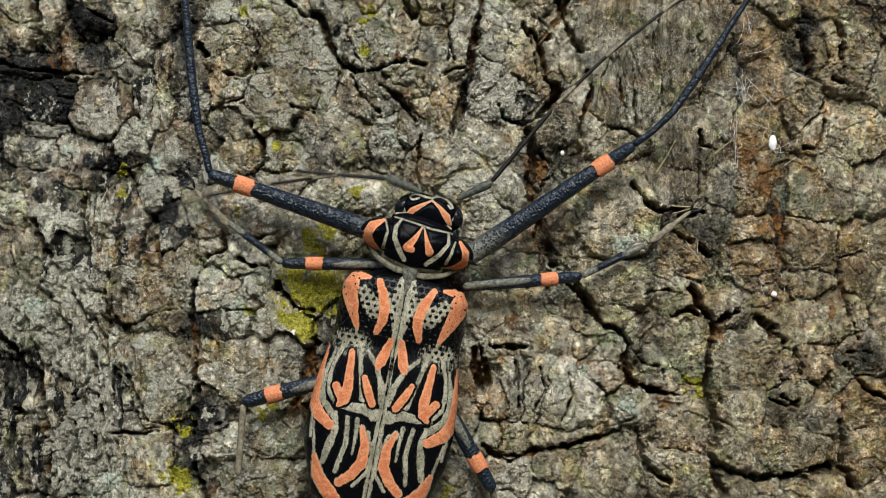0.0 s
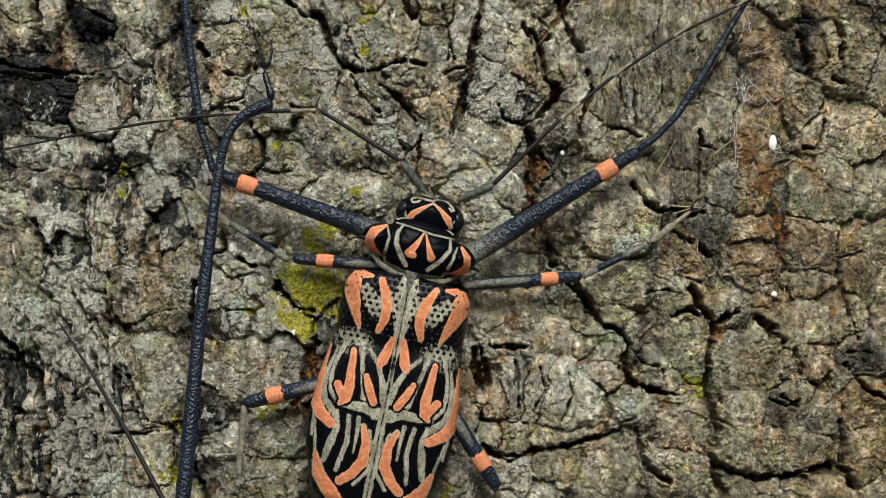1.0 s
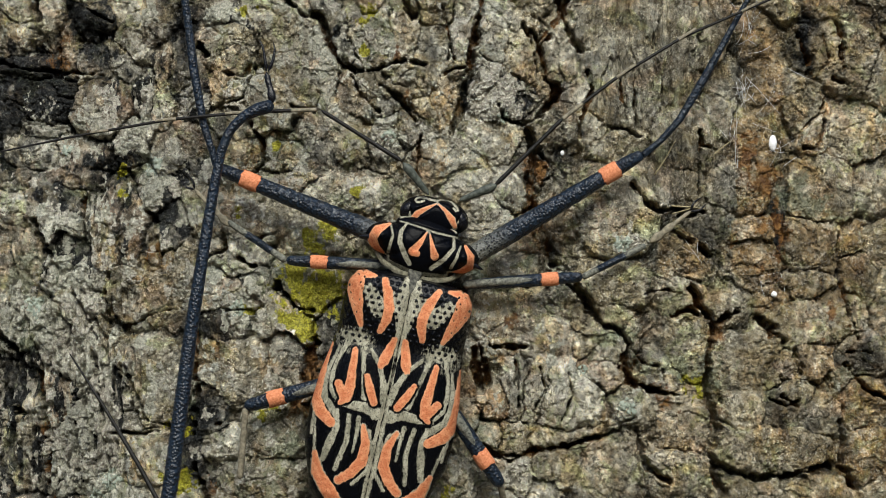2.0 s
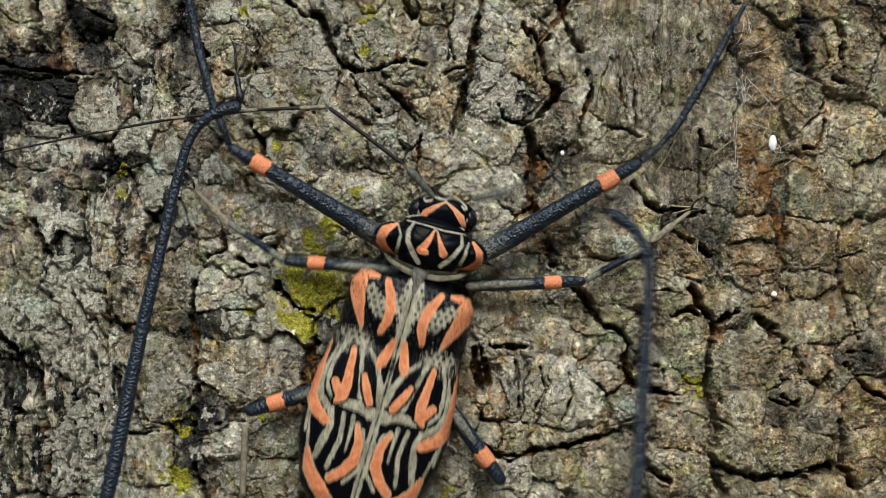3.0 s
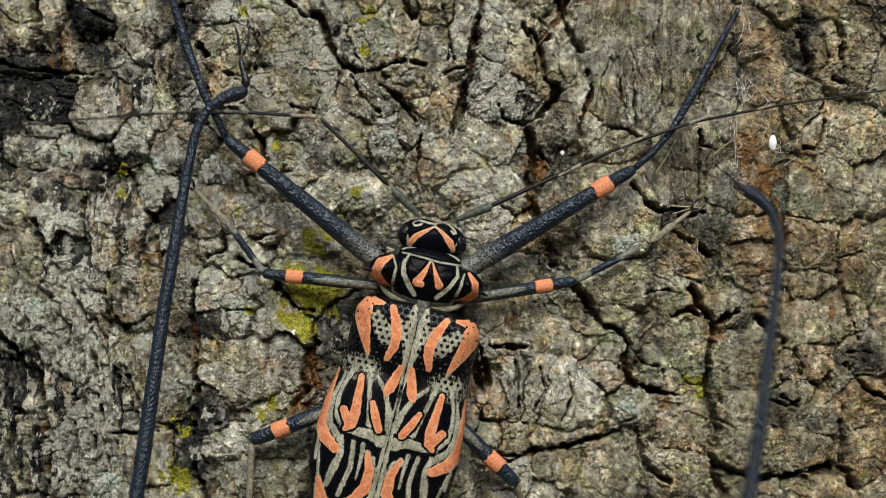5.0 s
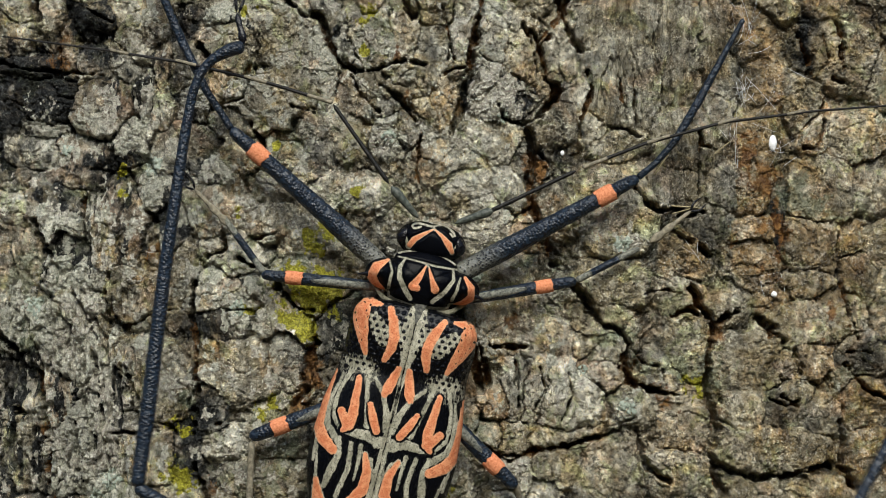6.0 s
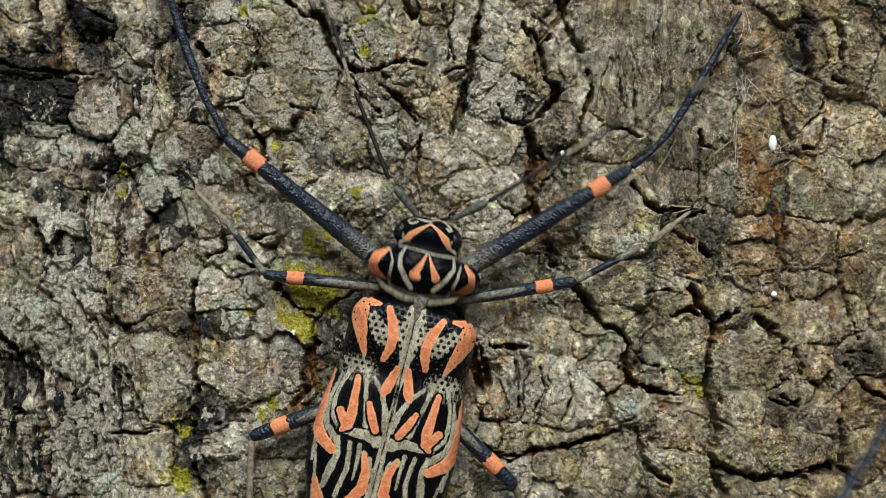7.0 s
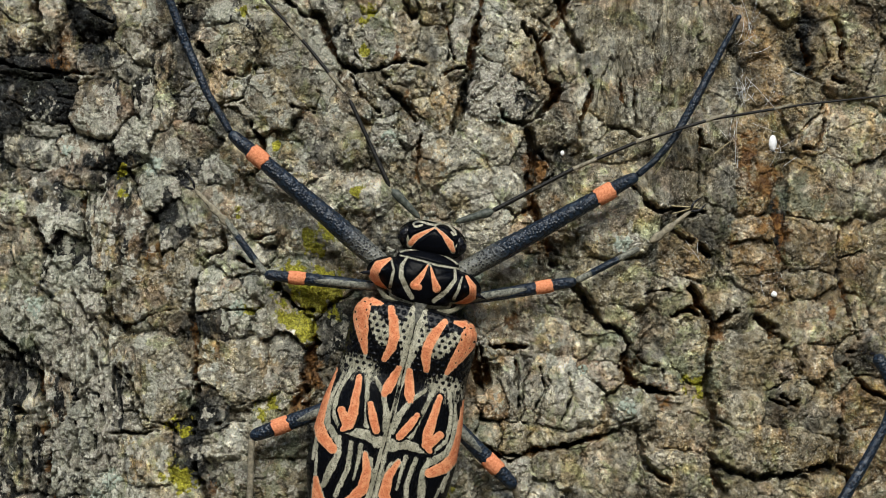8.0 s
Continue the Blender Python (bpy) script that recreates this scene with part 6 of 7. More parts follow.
def build_rival():
    """The long forelegs and feelers that reach in from a second beetle below."""
    root = tagged(new("harlequin_beetle"), "long black forelegs and feelers of a second beetle on bark", "beetle")
    parts = {"root": root}
    for key, s in (("left", 1), ("right", -1)):
        # y runs down the shin from its bend to the knee; s turns the hooked end inwards
        line = [(s * 7.9, 4.6, 0.2), (s * 5.4, 3.6, 0.3), (s * 2.8, 1.8, 0.3), (s * 0.9, -1.0, 0.2), (0, -4.8, 0), (s * -0.3, -12, 0), (s * -0.5, -35, 0), (0, -60, 0), (0, -73, 0)]
        shin = tube("foreleg_tibia", line, [1.15, 1.15, 0.85, 0.8, 0.8, 0.9, 1.15, 1.35, 1.2], 24, ridge=0.05)
        parts[key + "_tibia"] = part("foreleg_tibia", shin, LEG, root, "very long blue-black grained shin with a hooked tip")
        # one foot reaches up over the bark, the other down to it
        reach = lambda x, y, z: (s * (x + 1.6), y + 1.0, z) if key == "left" else (s * (7.9 + 0.12 * (y - 3.8)), 4.8 + 0.15 * (y - 3.8), -0.75 * (y - 3.8))
        foot = tube("tarsus", [reach(6.0, 3.8, 0.1), reach(5.6, 5.4, 0), reach(5.1, 6.6, -0.2), reach(4.7, 7.4, -0.3), reach(4.0, 9.4, -0.6)], [0.55, 0.75, 0.4, 0.6, 0.4], 14, flat=0.6)
        part("tarsus", foot, GLOSS, parts[key + "_tibia"], "glossy black jointed foot")
        for turn, near, tip in ((-1, (4.1, 9.2), [(3.5, 11.4), (2.7, 14.0), (1.7, 15.0)]), (1, (4.3, 9.2), [(4.9, 11.2), (5.0, 13.4), (4.3, 15.0)])):
            line = [reach(*near, -0.5)] + [reach(x, y, -0.6 - 0.2 * j) for j, (x, y) in enumerate(tip)]
            if key == "right":
                line = [(x, y + turn * 0.4 * j, z) for j, (x, y, z) in enumerate(line)]
            part("claw", tube("claw", line, [0.32, 0.28, 0.2, 0.05], 10), GLOSS, parts[key + "_tibia"], "long dark pointed claw")
        femur = tube("foreleg_femur", [(0, -0.5, 0), (0, 2, 0), (0, 9, 0), (0, 30, 0)], [0.9, 1.3, 1.7, 2.3], 22, ridge=0.05)
        parts[key + "_femur"] = part("foreleg_femur", femur, LEG, root, "blue-black grained thigh")
        feeler = tube("antenna", [(0, -30, 0), (0, 0, 0), (0, 12, 0), (s * -0.6, 24, 0), (s * -1.6, 36, 0)], [0.5, 0.45, 0.40, 0.30, 0.14], 10)
        parts[key + "_antenna"] = part("antenna", feeler, FEELER, root, "long thin dark feeler")
    return parts


BEETLE = build_beetle()
RIVAL = build_rival()


# ---- movement ----
TIMES = sorted(set([k / 10 for k in range(0, 18)] + [2.05, 2.4, 2.65] + [k / 10 for k in range(28, 48)] + [5.05, 5.4, 5.65] + [k / 10 for k in range(58, 81)]))


def spread(rows, t):
    """The values of a table of rows at t, straight between them."""
    times = [r[0] for r in rows]
    return [float(np.interp(t, times, [r[k] for r in rows])) for k in range(1, len(rows[0]))]


def place(u, v, h):
    return Vector((u * MM, -h * MM, MID + v * MM))


def limb(a, b):
    """The pose at a whose y axis points at b and whose z axis points away from the bark."""
    y = (b - a).normalized()
    x = y.cross(Vector((0, -1, 0))).normalized()
    z = x.cross(y)
    return Matrix.Translation(a) @ Matrix((x, y, z)).transposed().to_4x4()


def plate_pose(u, v, h, tilt):
    t = radians(tilt)
    up, right = Vector((math.sin(t), 0, math.cos(t))), Vector((math.cos(t), 0, -math.sin(t)))
    return Matrix.Translation(place(u, v, h)) @ Matrix((right, up, Vector((0, -1, 0)))).transposed().to_4x4()


# Shifts of body, thorax and head from where they rest at the end: (seconds, u, v, turn).
BODY_SHIFT = [(0, -1.85, 4.96, -3.2), (0.5, -1.75, 5.15, -3.2), (1, -1.46, 5.15, -2.8), (1.7, -1.17, 4.86, -2.4), (2.8, -0.49, 5.35, 0.5),
        (2.9, -0.49, 5.35, 1), (3, -0.49, 4.57, 2), (3.1, -1.17, 0.58, 0.5), (3.2, 0.29, 0, 0), (3.5, 1.07, -0.29, 0),
        (4, 0.97, -0.19, 0), (4.5, 0.58, 0.29, 0), (4.7, 0.58, 0.19, 0), (5.8, -0.19, 0, 0), (6, 0, -0.1, 0),
        (6.5, 0, 0, 0), (6.6, 0.58, -0.39, 0), (6.7, 0.58, -0.39, 0), (6.8, 0, 0, 0), (7, -0.19, 0, 0),
        (8, 0, 0, 0)]
THORAX_SHIFT = [(0, -1.17, 6.42, 3.5), (0.3, -1.26, 6.42, 3.5), (0.5, -1.36, 5.54, 3.5), (1, -0.88, 5.44, 3.5), (1.7, -0.49, 5.74, 3.5),
        (2.8, 0.29, 5.64, 3), (2.9, 0.29, 5.64, 3), (3, 1.17, 6.03, 1), (3.1, 0.97, 3.4, 0), (3.2, 1.75, 0.49, 0),
        (3.3, 0.97, -0.19, 0), (3.4, 1.75, 0.29, 0), (3.5, 1.85, 1.56, 0), (3.7, 1.36, 1.36, 0), (3.8, 1.17, -0.1, 0),
        (3.9, 1.17, 0.1, 0), (4, 1.65, 1.56, 0), (4.1, 1.26, 1.94, 0), (4.2, 1.26, 1.94, 0), (4.3, 0.68, 0.88, 0),
        (4.5, 0.49, 0, 0), (4.7, 0.58, 0, 0), (5.8, -0.19, 2.14, 0), (5.9, -0.39, 0.39, 0), (6, -0.29, -0.19, 0),
        (6.5, 0, 0, 0), (6.7, 0.19, -0.19, 0), (6.8, -0.19, 2.43, 0), (6.9, -0.29, 2.92, 0), (7, -0.19, 1.75, 0),
        (7.1, -0.19, 0, 0), (8, 0, 0, 0)]
HEAD_SHIFT = [(0, -0.58, 4.67, 1), (0.3, -0.58, 4.86, 1), (0.5, -0.68, 4.18, 1), (1, -0.39, 4.18, 1), (1.7, -0.1, 4.08, 1),
        (2.8, 1.46, 4.47, 0), (2.9, 1.46, 4.47, 0), (3, 1.85, 4.47, 0), (3.1, 1.85, 1.17, 0), (3.2, 1.56, -0.29, 0),
        (3.3, 0.97, -0.29, 0), (3.4, 1.36, 0, 0), (3.5, 1.07, 0.19, 0), (3.7, 0.97, 0.39, 0), (3.8, 1.17, -0.29, 0),
        (4, 0.78, 0.39, 0), (4.2, 0.19, 0.97, 0), (4.5, 0.1, 0.19, 0), (4.7, 0.19, 0, 0), (5.8, -0.68, 0.78, 0),
        (6, -0.19, -0.29, 0), (6.5, 0, 0, 0), (6.7, 0, 0, 0), (6.8, -0.78, 0.78, 0), (6.9, -1.17, 1.17, 0),
        (7, -0.78, 0.58, 0), (7.1, 0, 0, 0), (8, 0, 0, 0)]

# Limbs: (seconds, u and v of the joint, u and v of what it points at).
LEFT_FORE_FEMUR = [(0, -40.7, 13.1, -12.7, 3.3), (1, -40.1, 13.3, -12, 3.1), (1.7, -39.8, 13.6, -11.8, 2.9),
        (2.8, -38.84, 15.9, -11, 2.3), (3, -37.29, 17.85, -10.2, 1.6), (3.1, -35.88, 19.89, -11.7, 0.1),
        (3.2, -36.42, 19.33, -11.92, -0.2), (3.3, -36.06, 21.22, -12.15, -0.5), (3.4, -35.49, 22, -12.38, -0.8),
        (3.5, -35.43, 22.06, -12.6, -1.1), (3.7, -35.99, 20.9, -12.6, -1.1), (3.8, -36.66, 20.72, -12.6, -1.1),
        (4, -35.34, 21.85, -12.6, -1.1), (4.1, -35.67, 21.82, -12.63, -1.1), (4.2, -36.43, 20.75, -12.67, -1.1),
        (4.3, -37.38, 19.88, -12.7, -1.1), (4.5, -38.06, 19.58, -12.7, -1.1), (4.6, -37.84, 19.61, -12.7, -1.1),
        (4.7, -37.88, 19.27, -12.7, -1.1), (5.8, -37.9, 19.5, -12.7, -1.1), (5.9, -38.3, 19.9, -12.7, -1.1),
        (6, -36.9, 20.8, -12.6, -1.1), (6.5, -36.5, 21.6, -12.6, -0.9), (6.6, -37.1, 20.6, -12.6, -0.9),
        (6.8, -36.7, 21, -12.6, -0.9), (7, -37.9, 19.3, -12.6, -0.9), (7.5, -37.5, 19.9, -12.6, -0.9),
        (8, -37.1, 20.2, -12.6, -0.9)]
LEFT_FORE_TIBIA = [(0, -40.7, 13.1, -44.7, 39.8), (1, -40.1, 13.3, -44.8, 40.8), (1.7, -39.8, 13.6, -44.8, 40.8),
        (2.8, -38.84, 15.9, -44.3, 40.8), (3, -37.29, 17.85, -43.6, 40.8), (3.1, -35.88, 19.89, -43.6, 41.8),
        (3.2, -36.42, 19.33, -44.4, 41.8), (3.3, -36.06, 21.22, -45.2, 41.8), (3.4, -35.49, 22, -46, 41.8),
        (3.5, -35.43, 22.06, -46.5, 41.8), (3.7, -35.99, 20.9, -45, 41.8), (3.8, -36.66, 20.72, -45.17, 41.8),
        (4, -35.34, 21.85, -45.5, 41.8), (4.1, -35.67, 21.82, -45.73, 41.8), (4.2, -36.43, 20.75, -45.97, 41.8),
        (4.3, -37.38, 19.88, -46.2, 41.8), (4.5, -38.06, 19.58, -46.8, 41.8), (4.6, -37.84, 19.61, -46.65, 41.8),
        (4.7, -37.88, 19.27, -46.5, 41.8), (5.8, -37.9, 19.5, -46.4, 41.8), (5.9, -38.3, 19.9, -47, 41.8),
        (6, -36.9, 20.8, -47.6, 41.8), (6.5, -36.5, 21.6, -48, 42.8), (6.6, -37.1, 20.6, -47.5, 42.8),
        (6.8, -36.7, 21, -45.5, 41.8), (7, -37.9, 19.3, -46.8, 41.8), (7.5, -37.5, 19.9, -46.6, 42.8),
        (8, -37.1, 20.2, -46.8, 41.8)]
RIGHT_FORE_FEMUR = [(0, 33.2, 18.1, 6.5, 0.1), (0.5, 33.6, 17.5, 6.5, 0.1), (1, 34, 17.1, 6.5, -0.1),
        (1.7, 34.4, 16.9, 6.5, -0.1), (2.8, 35.2, 15.4, 7.3, -0.4), (3, 34.4, 15.1, 7, -0.7),
        (3.1, 32.4, 15.5, 6.5, -2.1), (3.2, 33.6, 14.9, 6.5, -2.7), (3.4, 35.2, 12.3, 6, -3.1),
        (3.5, 33.8, 13.9, 5.7, -2.7), (3.7, 34, 14.9, 5.7, -2.7), (3.8, 36.5, 10.2, 5.7, -3.3),
        (3.9, 36.5, 11.2, 5.7, -3.3), (4, 33.4, 14.9, 5.7, -2.9), (4.1, 30.4, 18.1, 5.7, -2.9),
        (4.2, 31.6, 16.5, 5.5, -2.9), (4.3, 33, 14.7, 5.5, -2.9), (4.5, 33.6, 13.3, 5.3, -2.9),
        (4.7, 33.7, 13.7, 5.3, -2.9), (5.8, 32.2, 14.9, 5, -2.7), (5.9, 33.2, 13.9, 5, -2.9),
        (6, 33.9, 12.3, 5.1, -3.1), (6.5, 34.2, 12.1, 5.1, -3.1), (6.7, 33.9, 12.5, 5.1, -3.1),
        (6.8, 32.4, 14.3, 4.9, -2.7), (6.9, 31.4, 14.9, 4.9, -2.7), (7, 32.8, 14.1, 4.9, -2.9),
        (7.1, 33.8, 12.7, 5.1, -3.1), (8, 33.8, 12.7, 5.1, -3.1)]
RIGHT_FORE_TIBIA = [(0, 33.2, 18.1, 53.1, 43.4), (1, 34, 17.1, 53.1, 43.4), (2.8, 35.2, 15.4, 52.9, 42.7),
        (3, 34.4, 15.1, 52.9, 42.7), (3.1, 32.4, 15.5, 51.3, 43.4), (3.3, 33.6, 14.9, 52.3, 42.4),
        (3.4, 35.2, 12.3, 52.1, 42.1), (3.5, 33.8, 13.9, 51.9, 42.1), (3.7, 34, 14.9, 52.3, 42.4),
        (3.8, 36.5, 10.2, 51.3, 41.9), (3.9, 36.5, 11.2, 51.3, 41.9), (4, 33.4, 14.9, 52.3, 42.4),
        (4.1, 30.4, 18.1, 51.3, 43.4), (4.2, 31.6, 16.5, 51.7, 43.1), (4.3, 33, 14.7, 51.9, 42.5),
        (4.5, 33.6, 13.3, 52.3, 42.1), (4.7, 33.7, 13.7, 51.9, 42.3), (5.8, 32.2, 14.9, 52.3, 42.3),
        (6, 33.9, 12.3, 53.3, 41.1), (6.5, 34.2, 12.1, 52.5, 41.1), (6.8, 32.4, 14.3, 52.3, 42.3),
        (6.9, 31.4, 14.9, 51.9, 42.7), (7, 32.8, 14.1, 52.5, 41.9), (8, 33.8, 12.7, 52.5, 41.5)]
LEFT_MIDDLE_FEMUR = [(0, -28.1, -2.5, -9.3, -2.7), (0.5, -26.4, -1.9, -9.3, -2.7), (1, -26.2, -1.7, -9.3, -2.9),
        (1.4, -27.7, -2.5, -9.3, -2.9), (1.7, -27.2, -2.1, -9.3, -2.9), (2.8, -27.4, -1.7, -9.3, -3.1),
        (3, -27.7, -2.1, -9.3, -3.4), (3.1, -31.1, -4.7, -11.3, -6.3), (3.5, -31.5, -4.2, -11.3, -6.3),
        (4.5, -31.5, -4.2, -11.3, -6.3), (5.8, -31.7, -4.5, -11.3, -6.6), (8, -31.1, -4.5, -11.3, -6.6)]
LEFT_MIDDLE_TIBIA = [(0, -28.1, -2.5, -37, 4.1), (0.5, -26.6, -1.9, -37, 4.3), (1.7, -27.4, -2.3, -37, 4.3),
        (2.8, -27.4, -1.7, -37, 4.1), (3, -27.7, -2.1, -37, 4.1), (3.1, -31.1, -4.7, -37.7, 3.6),
        (3.5, -31.5, -4.2, -37.7, 4.3), (8, -31.1, -4.5, -37.7, 4.3)]
RIGHT_MIDDLE_FEMUR = [(0, 24.2, -4.8, 3.6, -6.6), (1.7, 24.2, -4.8, 3.6, -6.3), (2.8, 24.4, -5.1, 4, -6.3),
        (3, 24.8, -5.6, 4, -6.6), (3.1, 24.4, -6.3, 4, -9.3), (3.5, 24, -6.1, 4, -9),
        (4, 24, -6.1, 4, -9), (4.5, 23.2, -5.6, 3.8, -8.8), (8, 23.2, -5.7, 3.6, -9)]
RIGHT_MIDDLE_TIBIA = [(0, 24.2, -4.8, 36.4, 1.1), (2.8, 24.4, -5.1, 36.6, 1.1), (3, 24.8, -5.6, 36.9, 0.9),
        (3.5, 24, -6.1, 36.4, 1.1), (4.5, 23.2, -5.6, 36.4, 1.1), (8, 23.2, -5.7, 36.4, 1.1)]
LEFT_HIND_FEMUR = [(0, -35, -26.9, -16.2, -21.8), (1.7, -34.7, -27.2, -16.2, -22.4), (2.8, -34.3, -28.6, -16.2, -22.6),
        (3, -34.5, -28.6, -16.2, -22.8), (3.1, -35.1, -31.4, -16.2, -25.1), (3.2, -34.3, -31.8, -16, -25.6),
        (3.4, -33.5, -33.6, -16, -26.8), (3.5, -33.5, -34.2, -16, -27), (4, -33.5, -34, -16, -26.8),
        (4.7, -33.5, -33.8, -16.2, -26.8), (6, -33.7, -33, -16.4, -26.4), (8, -33.6, -32.9, -16.2, -26.4)]
LEFT_HIND_TIBIA = [(0, -35, -27.1, -36.4, -43.7), (1.7, -34.7, -27.3, -36.2, -43.7), (2.8, -34.3, -28.8, -35.8, -44.7),
        (3.1, -34.9, -31.8, -35.2, -45.7), (3.5, -33.5, -34.4, -34.6, -50.7), (8, -33.6, -33.1, -34.2, -49.7)]
RIGHT_HIND_FEMUR = [(0, 8.7, -42.3, 0.6, -27.6), (1, 9.5, -41.9, 1.1, -28.1), (1.7, 9.9, -41.7, 1.3, -28.1),
        (2.8, 10.8, -40.7, 1.3, -27.6), (3, 10.5, -41, 1.3, -28.1), (3.1, 9.9, -43.5, 1.1, -30),
        (3.5, 13.3, -41.1, 1.6, -30), (4, 13.2, -41.1, 1.6, -29.9), (4.7, 13, -41, 1.6, -29.9),
        (5.8, 12.7, -41.7, 1.2, -29.9), (8, 12.6, -41.7, 1.3, -30.1)]
RIGHT_HIND_TIBIA = [(0, 8.6, -42.2, 9.4, -45.8), (1.7, 9.8, -41.6, 10.6, -45.3), (2.8, 10.7, -40.6, 11.6, -44.3),
        (3.1, 9.8, -43.4, 10.9, -47), (3.5, 13.1, -41, 14.1, -44.8), (8, 12.5, -41.6, 13.4, -45.3)]
LEFT_SCAPE = [(0, -3.5, 9.7, -9.2, 12.1), (0.1, -3.3, 9.7, -7.1, 13.6), (0.2, -3.3, 9.7, -7.6, 15),
        (0.5, -3.1, 9.6, -7.4, 15.2), (1.7, -2.7, 9.4, -7.1, 15.2), (2.8, -1.6, 9.1, -6.8, 15),
        (3, -1.4, 8.9, -6.7, 14.6), (3.1, -1.4, 5.5, -6.5, 12.1), (3.5, -2.2, 5.2, -6.5, 11.4),
        (4, -2.5, 5.2, -7.4, 11.7), (4.5, -3.5, 5.5, -9.2, 10.9), (4.7, -3.7, 5.5, -9.2, 10.7),
        (5.8, -4.3, 5.4, -9.4, 11.4), (6.6, -4.1, 5.2, -9.4, 11.1), (6.8, -4.3, 5.5, -9.6, 12.1),
        (7.1, -3.9, 5.2, -9, 11.7), (8, -3.9, 5.2, -9.2, 10.7)]
LEFT_MIDDLE = [(0, -9.2, 12.1, -18.1, 12.9), (0.1, -7.1, 13.6, -17.1, 15.3), (0.2, -7.6, 15, -22, 22.2),
        (0.5, -7.4, 15.2, -21.4, 24.1), (1.7, -7.1, 15.2, -21.4, 24.2), (2.8, -6.8, 15, -21.2, 24.3),
        (3, -6.7, 14.6, -20, 24.7), (3.1, -6.5, 12.1, -18.3, 23.9), (3.5, -6.5, 11.4, -19.5, 23.7),
        (4, -7.4, 11.7, -20, 23.7), (4.3, -9.2, 11.9, -21.5, 23.2), (4.5, -9.2, 10.9, -22.8, 22.5),
        (4.7, -9.2, 10.7, -22.4, 22.3), (5.8, -9.4, 11.4, -19.1, 25.1), (6.5, -9.2, 11.1, -19.1, 25.3),
        (6.6, -9.4, 11.1, -19.3, 24.2), (6.7, -9.4, 11.1, -15.3, 25.1), (6.8, -9.6, 12.1, -17.3, 27.6),
        (6.9, -9.6, 12.1, -15.6, 27.6), (7.1, -9, 11.7, -15.9, 29.6), (7.5, -9.2, 10.9, -17.6, 28.6),
        (8, -9.2, 10.7, -16.6, 26.8)]
LEFT_TIP = [(0, -18.1, 12.9, -33, 11), (0.1, -17.1, 15.3, -33, 14.9), (0.2, -22, 22.2, -38, 24.3),
        (0.5, -21.8, 24.1, -57.8, 23.4), (1.7, -21.8, 24.2, -57.8, 23), (2.8, -21.6, 24.3, -57.8, 23.4),
        (3, -20.2, 24.7, -57.8, 23.3), (3.1, -18.5, 24.1, -57.8, 25), (3.5, -19.8, 23.7, -57.8, 24.8),
        (4, -20.2, 23.7, -57.8, 24.4), (4.3, -21.8, 23.2, -57.8, 23.4), (4.5, -23, 22.5, -57.8, 23.2),
        (4.7, -22.6, 22.3, -57.8, 22.4), (5.8, -19.3, 25.1, -53.8, 34.5), (6, -19.1, 25.4, -53.8, 36.2),
        (6.5, -19.3, 25.3, -53.8, 37.1), (6.6, -19.4, 24.5, -51.8, 36.2), (6.7, -15.5, 25.1, -28.1, 49.5),
        (6.8, -17.5, 27.8, -24.1, 49.5), (6.9, -15.9, 27.6, -20.2, 49.5), (7.1, -16.3, 29.8, -24.1, 49.5),
        (7.5, -17.9, 28.8, -30.1, 49.5), (8, -16.9, 27, -35, 49.5)]
RIGHT_SCAPE = [(0, 2.2, 8.5, 8.2, 11.4), (0.5, 2.2, 8.3, 8.2, 10.9), (1.7, 2.4, 8.3, 8.6, 10.9),
        (2.8, 3.5, 8.4, 9.6, 10.9), (2.9, 3.7, 8.4, 9.6, 10.7), (3, 4.7, 8.4, 10.6, 9.7),
        (3.1, 4.1, 4, 10.4, 2.1), (3.2, 4.1, 3.8, 11, 2.5), (3.3, 3.5, 4.2, 10.4, 4.2),
        (3.4, 3.1, 4.5, 8.9, 6.6), (3.5, 2.7, 5.2, 8.6, 7.4), (3.7, 2.7, 5.2, 8.6, 8.1),
        (3.8, 3.3, 4.8, 9.6, 5.4), (3.9, 3.3, 5, 9.6, 5.8), (4, 2.5, 5, 8.2, 7.9),
        (4.1, 2.2, 5, 7.6, 7.7), (4.3, 2.2, 4.8, 8.2, 6.8), (4.5, 2.2, 5, 8.2, 6.2),
        (4.7, 2.2, 5, 7.6, 7), (5.8, 1.6, 4.8, 7.6, 7.5), (6, 2, 4.4, 7.9, 6.4),
        (6.6, 2.2, 4.4, 8.2, 6.4), (6.8, 1.6, 5, 7.3, 8.1), (6.9, 1.2, 5.2, 7.3, 8.5),
        (7, 1.4, 5, 7.6, 8.1), (7.1, 2, 4.6, 8.2, 6.6), (8, 2, 4.6, 8.2, 6.4)]
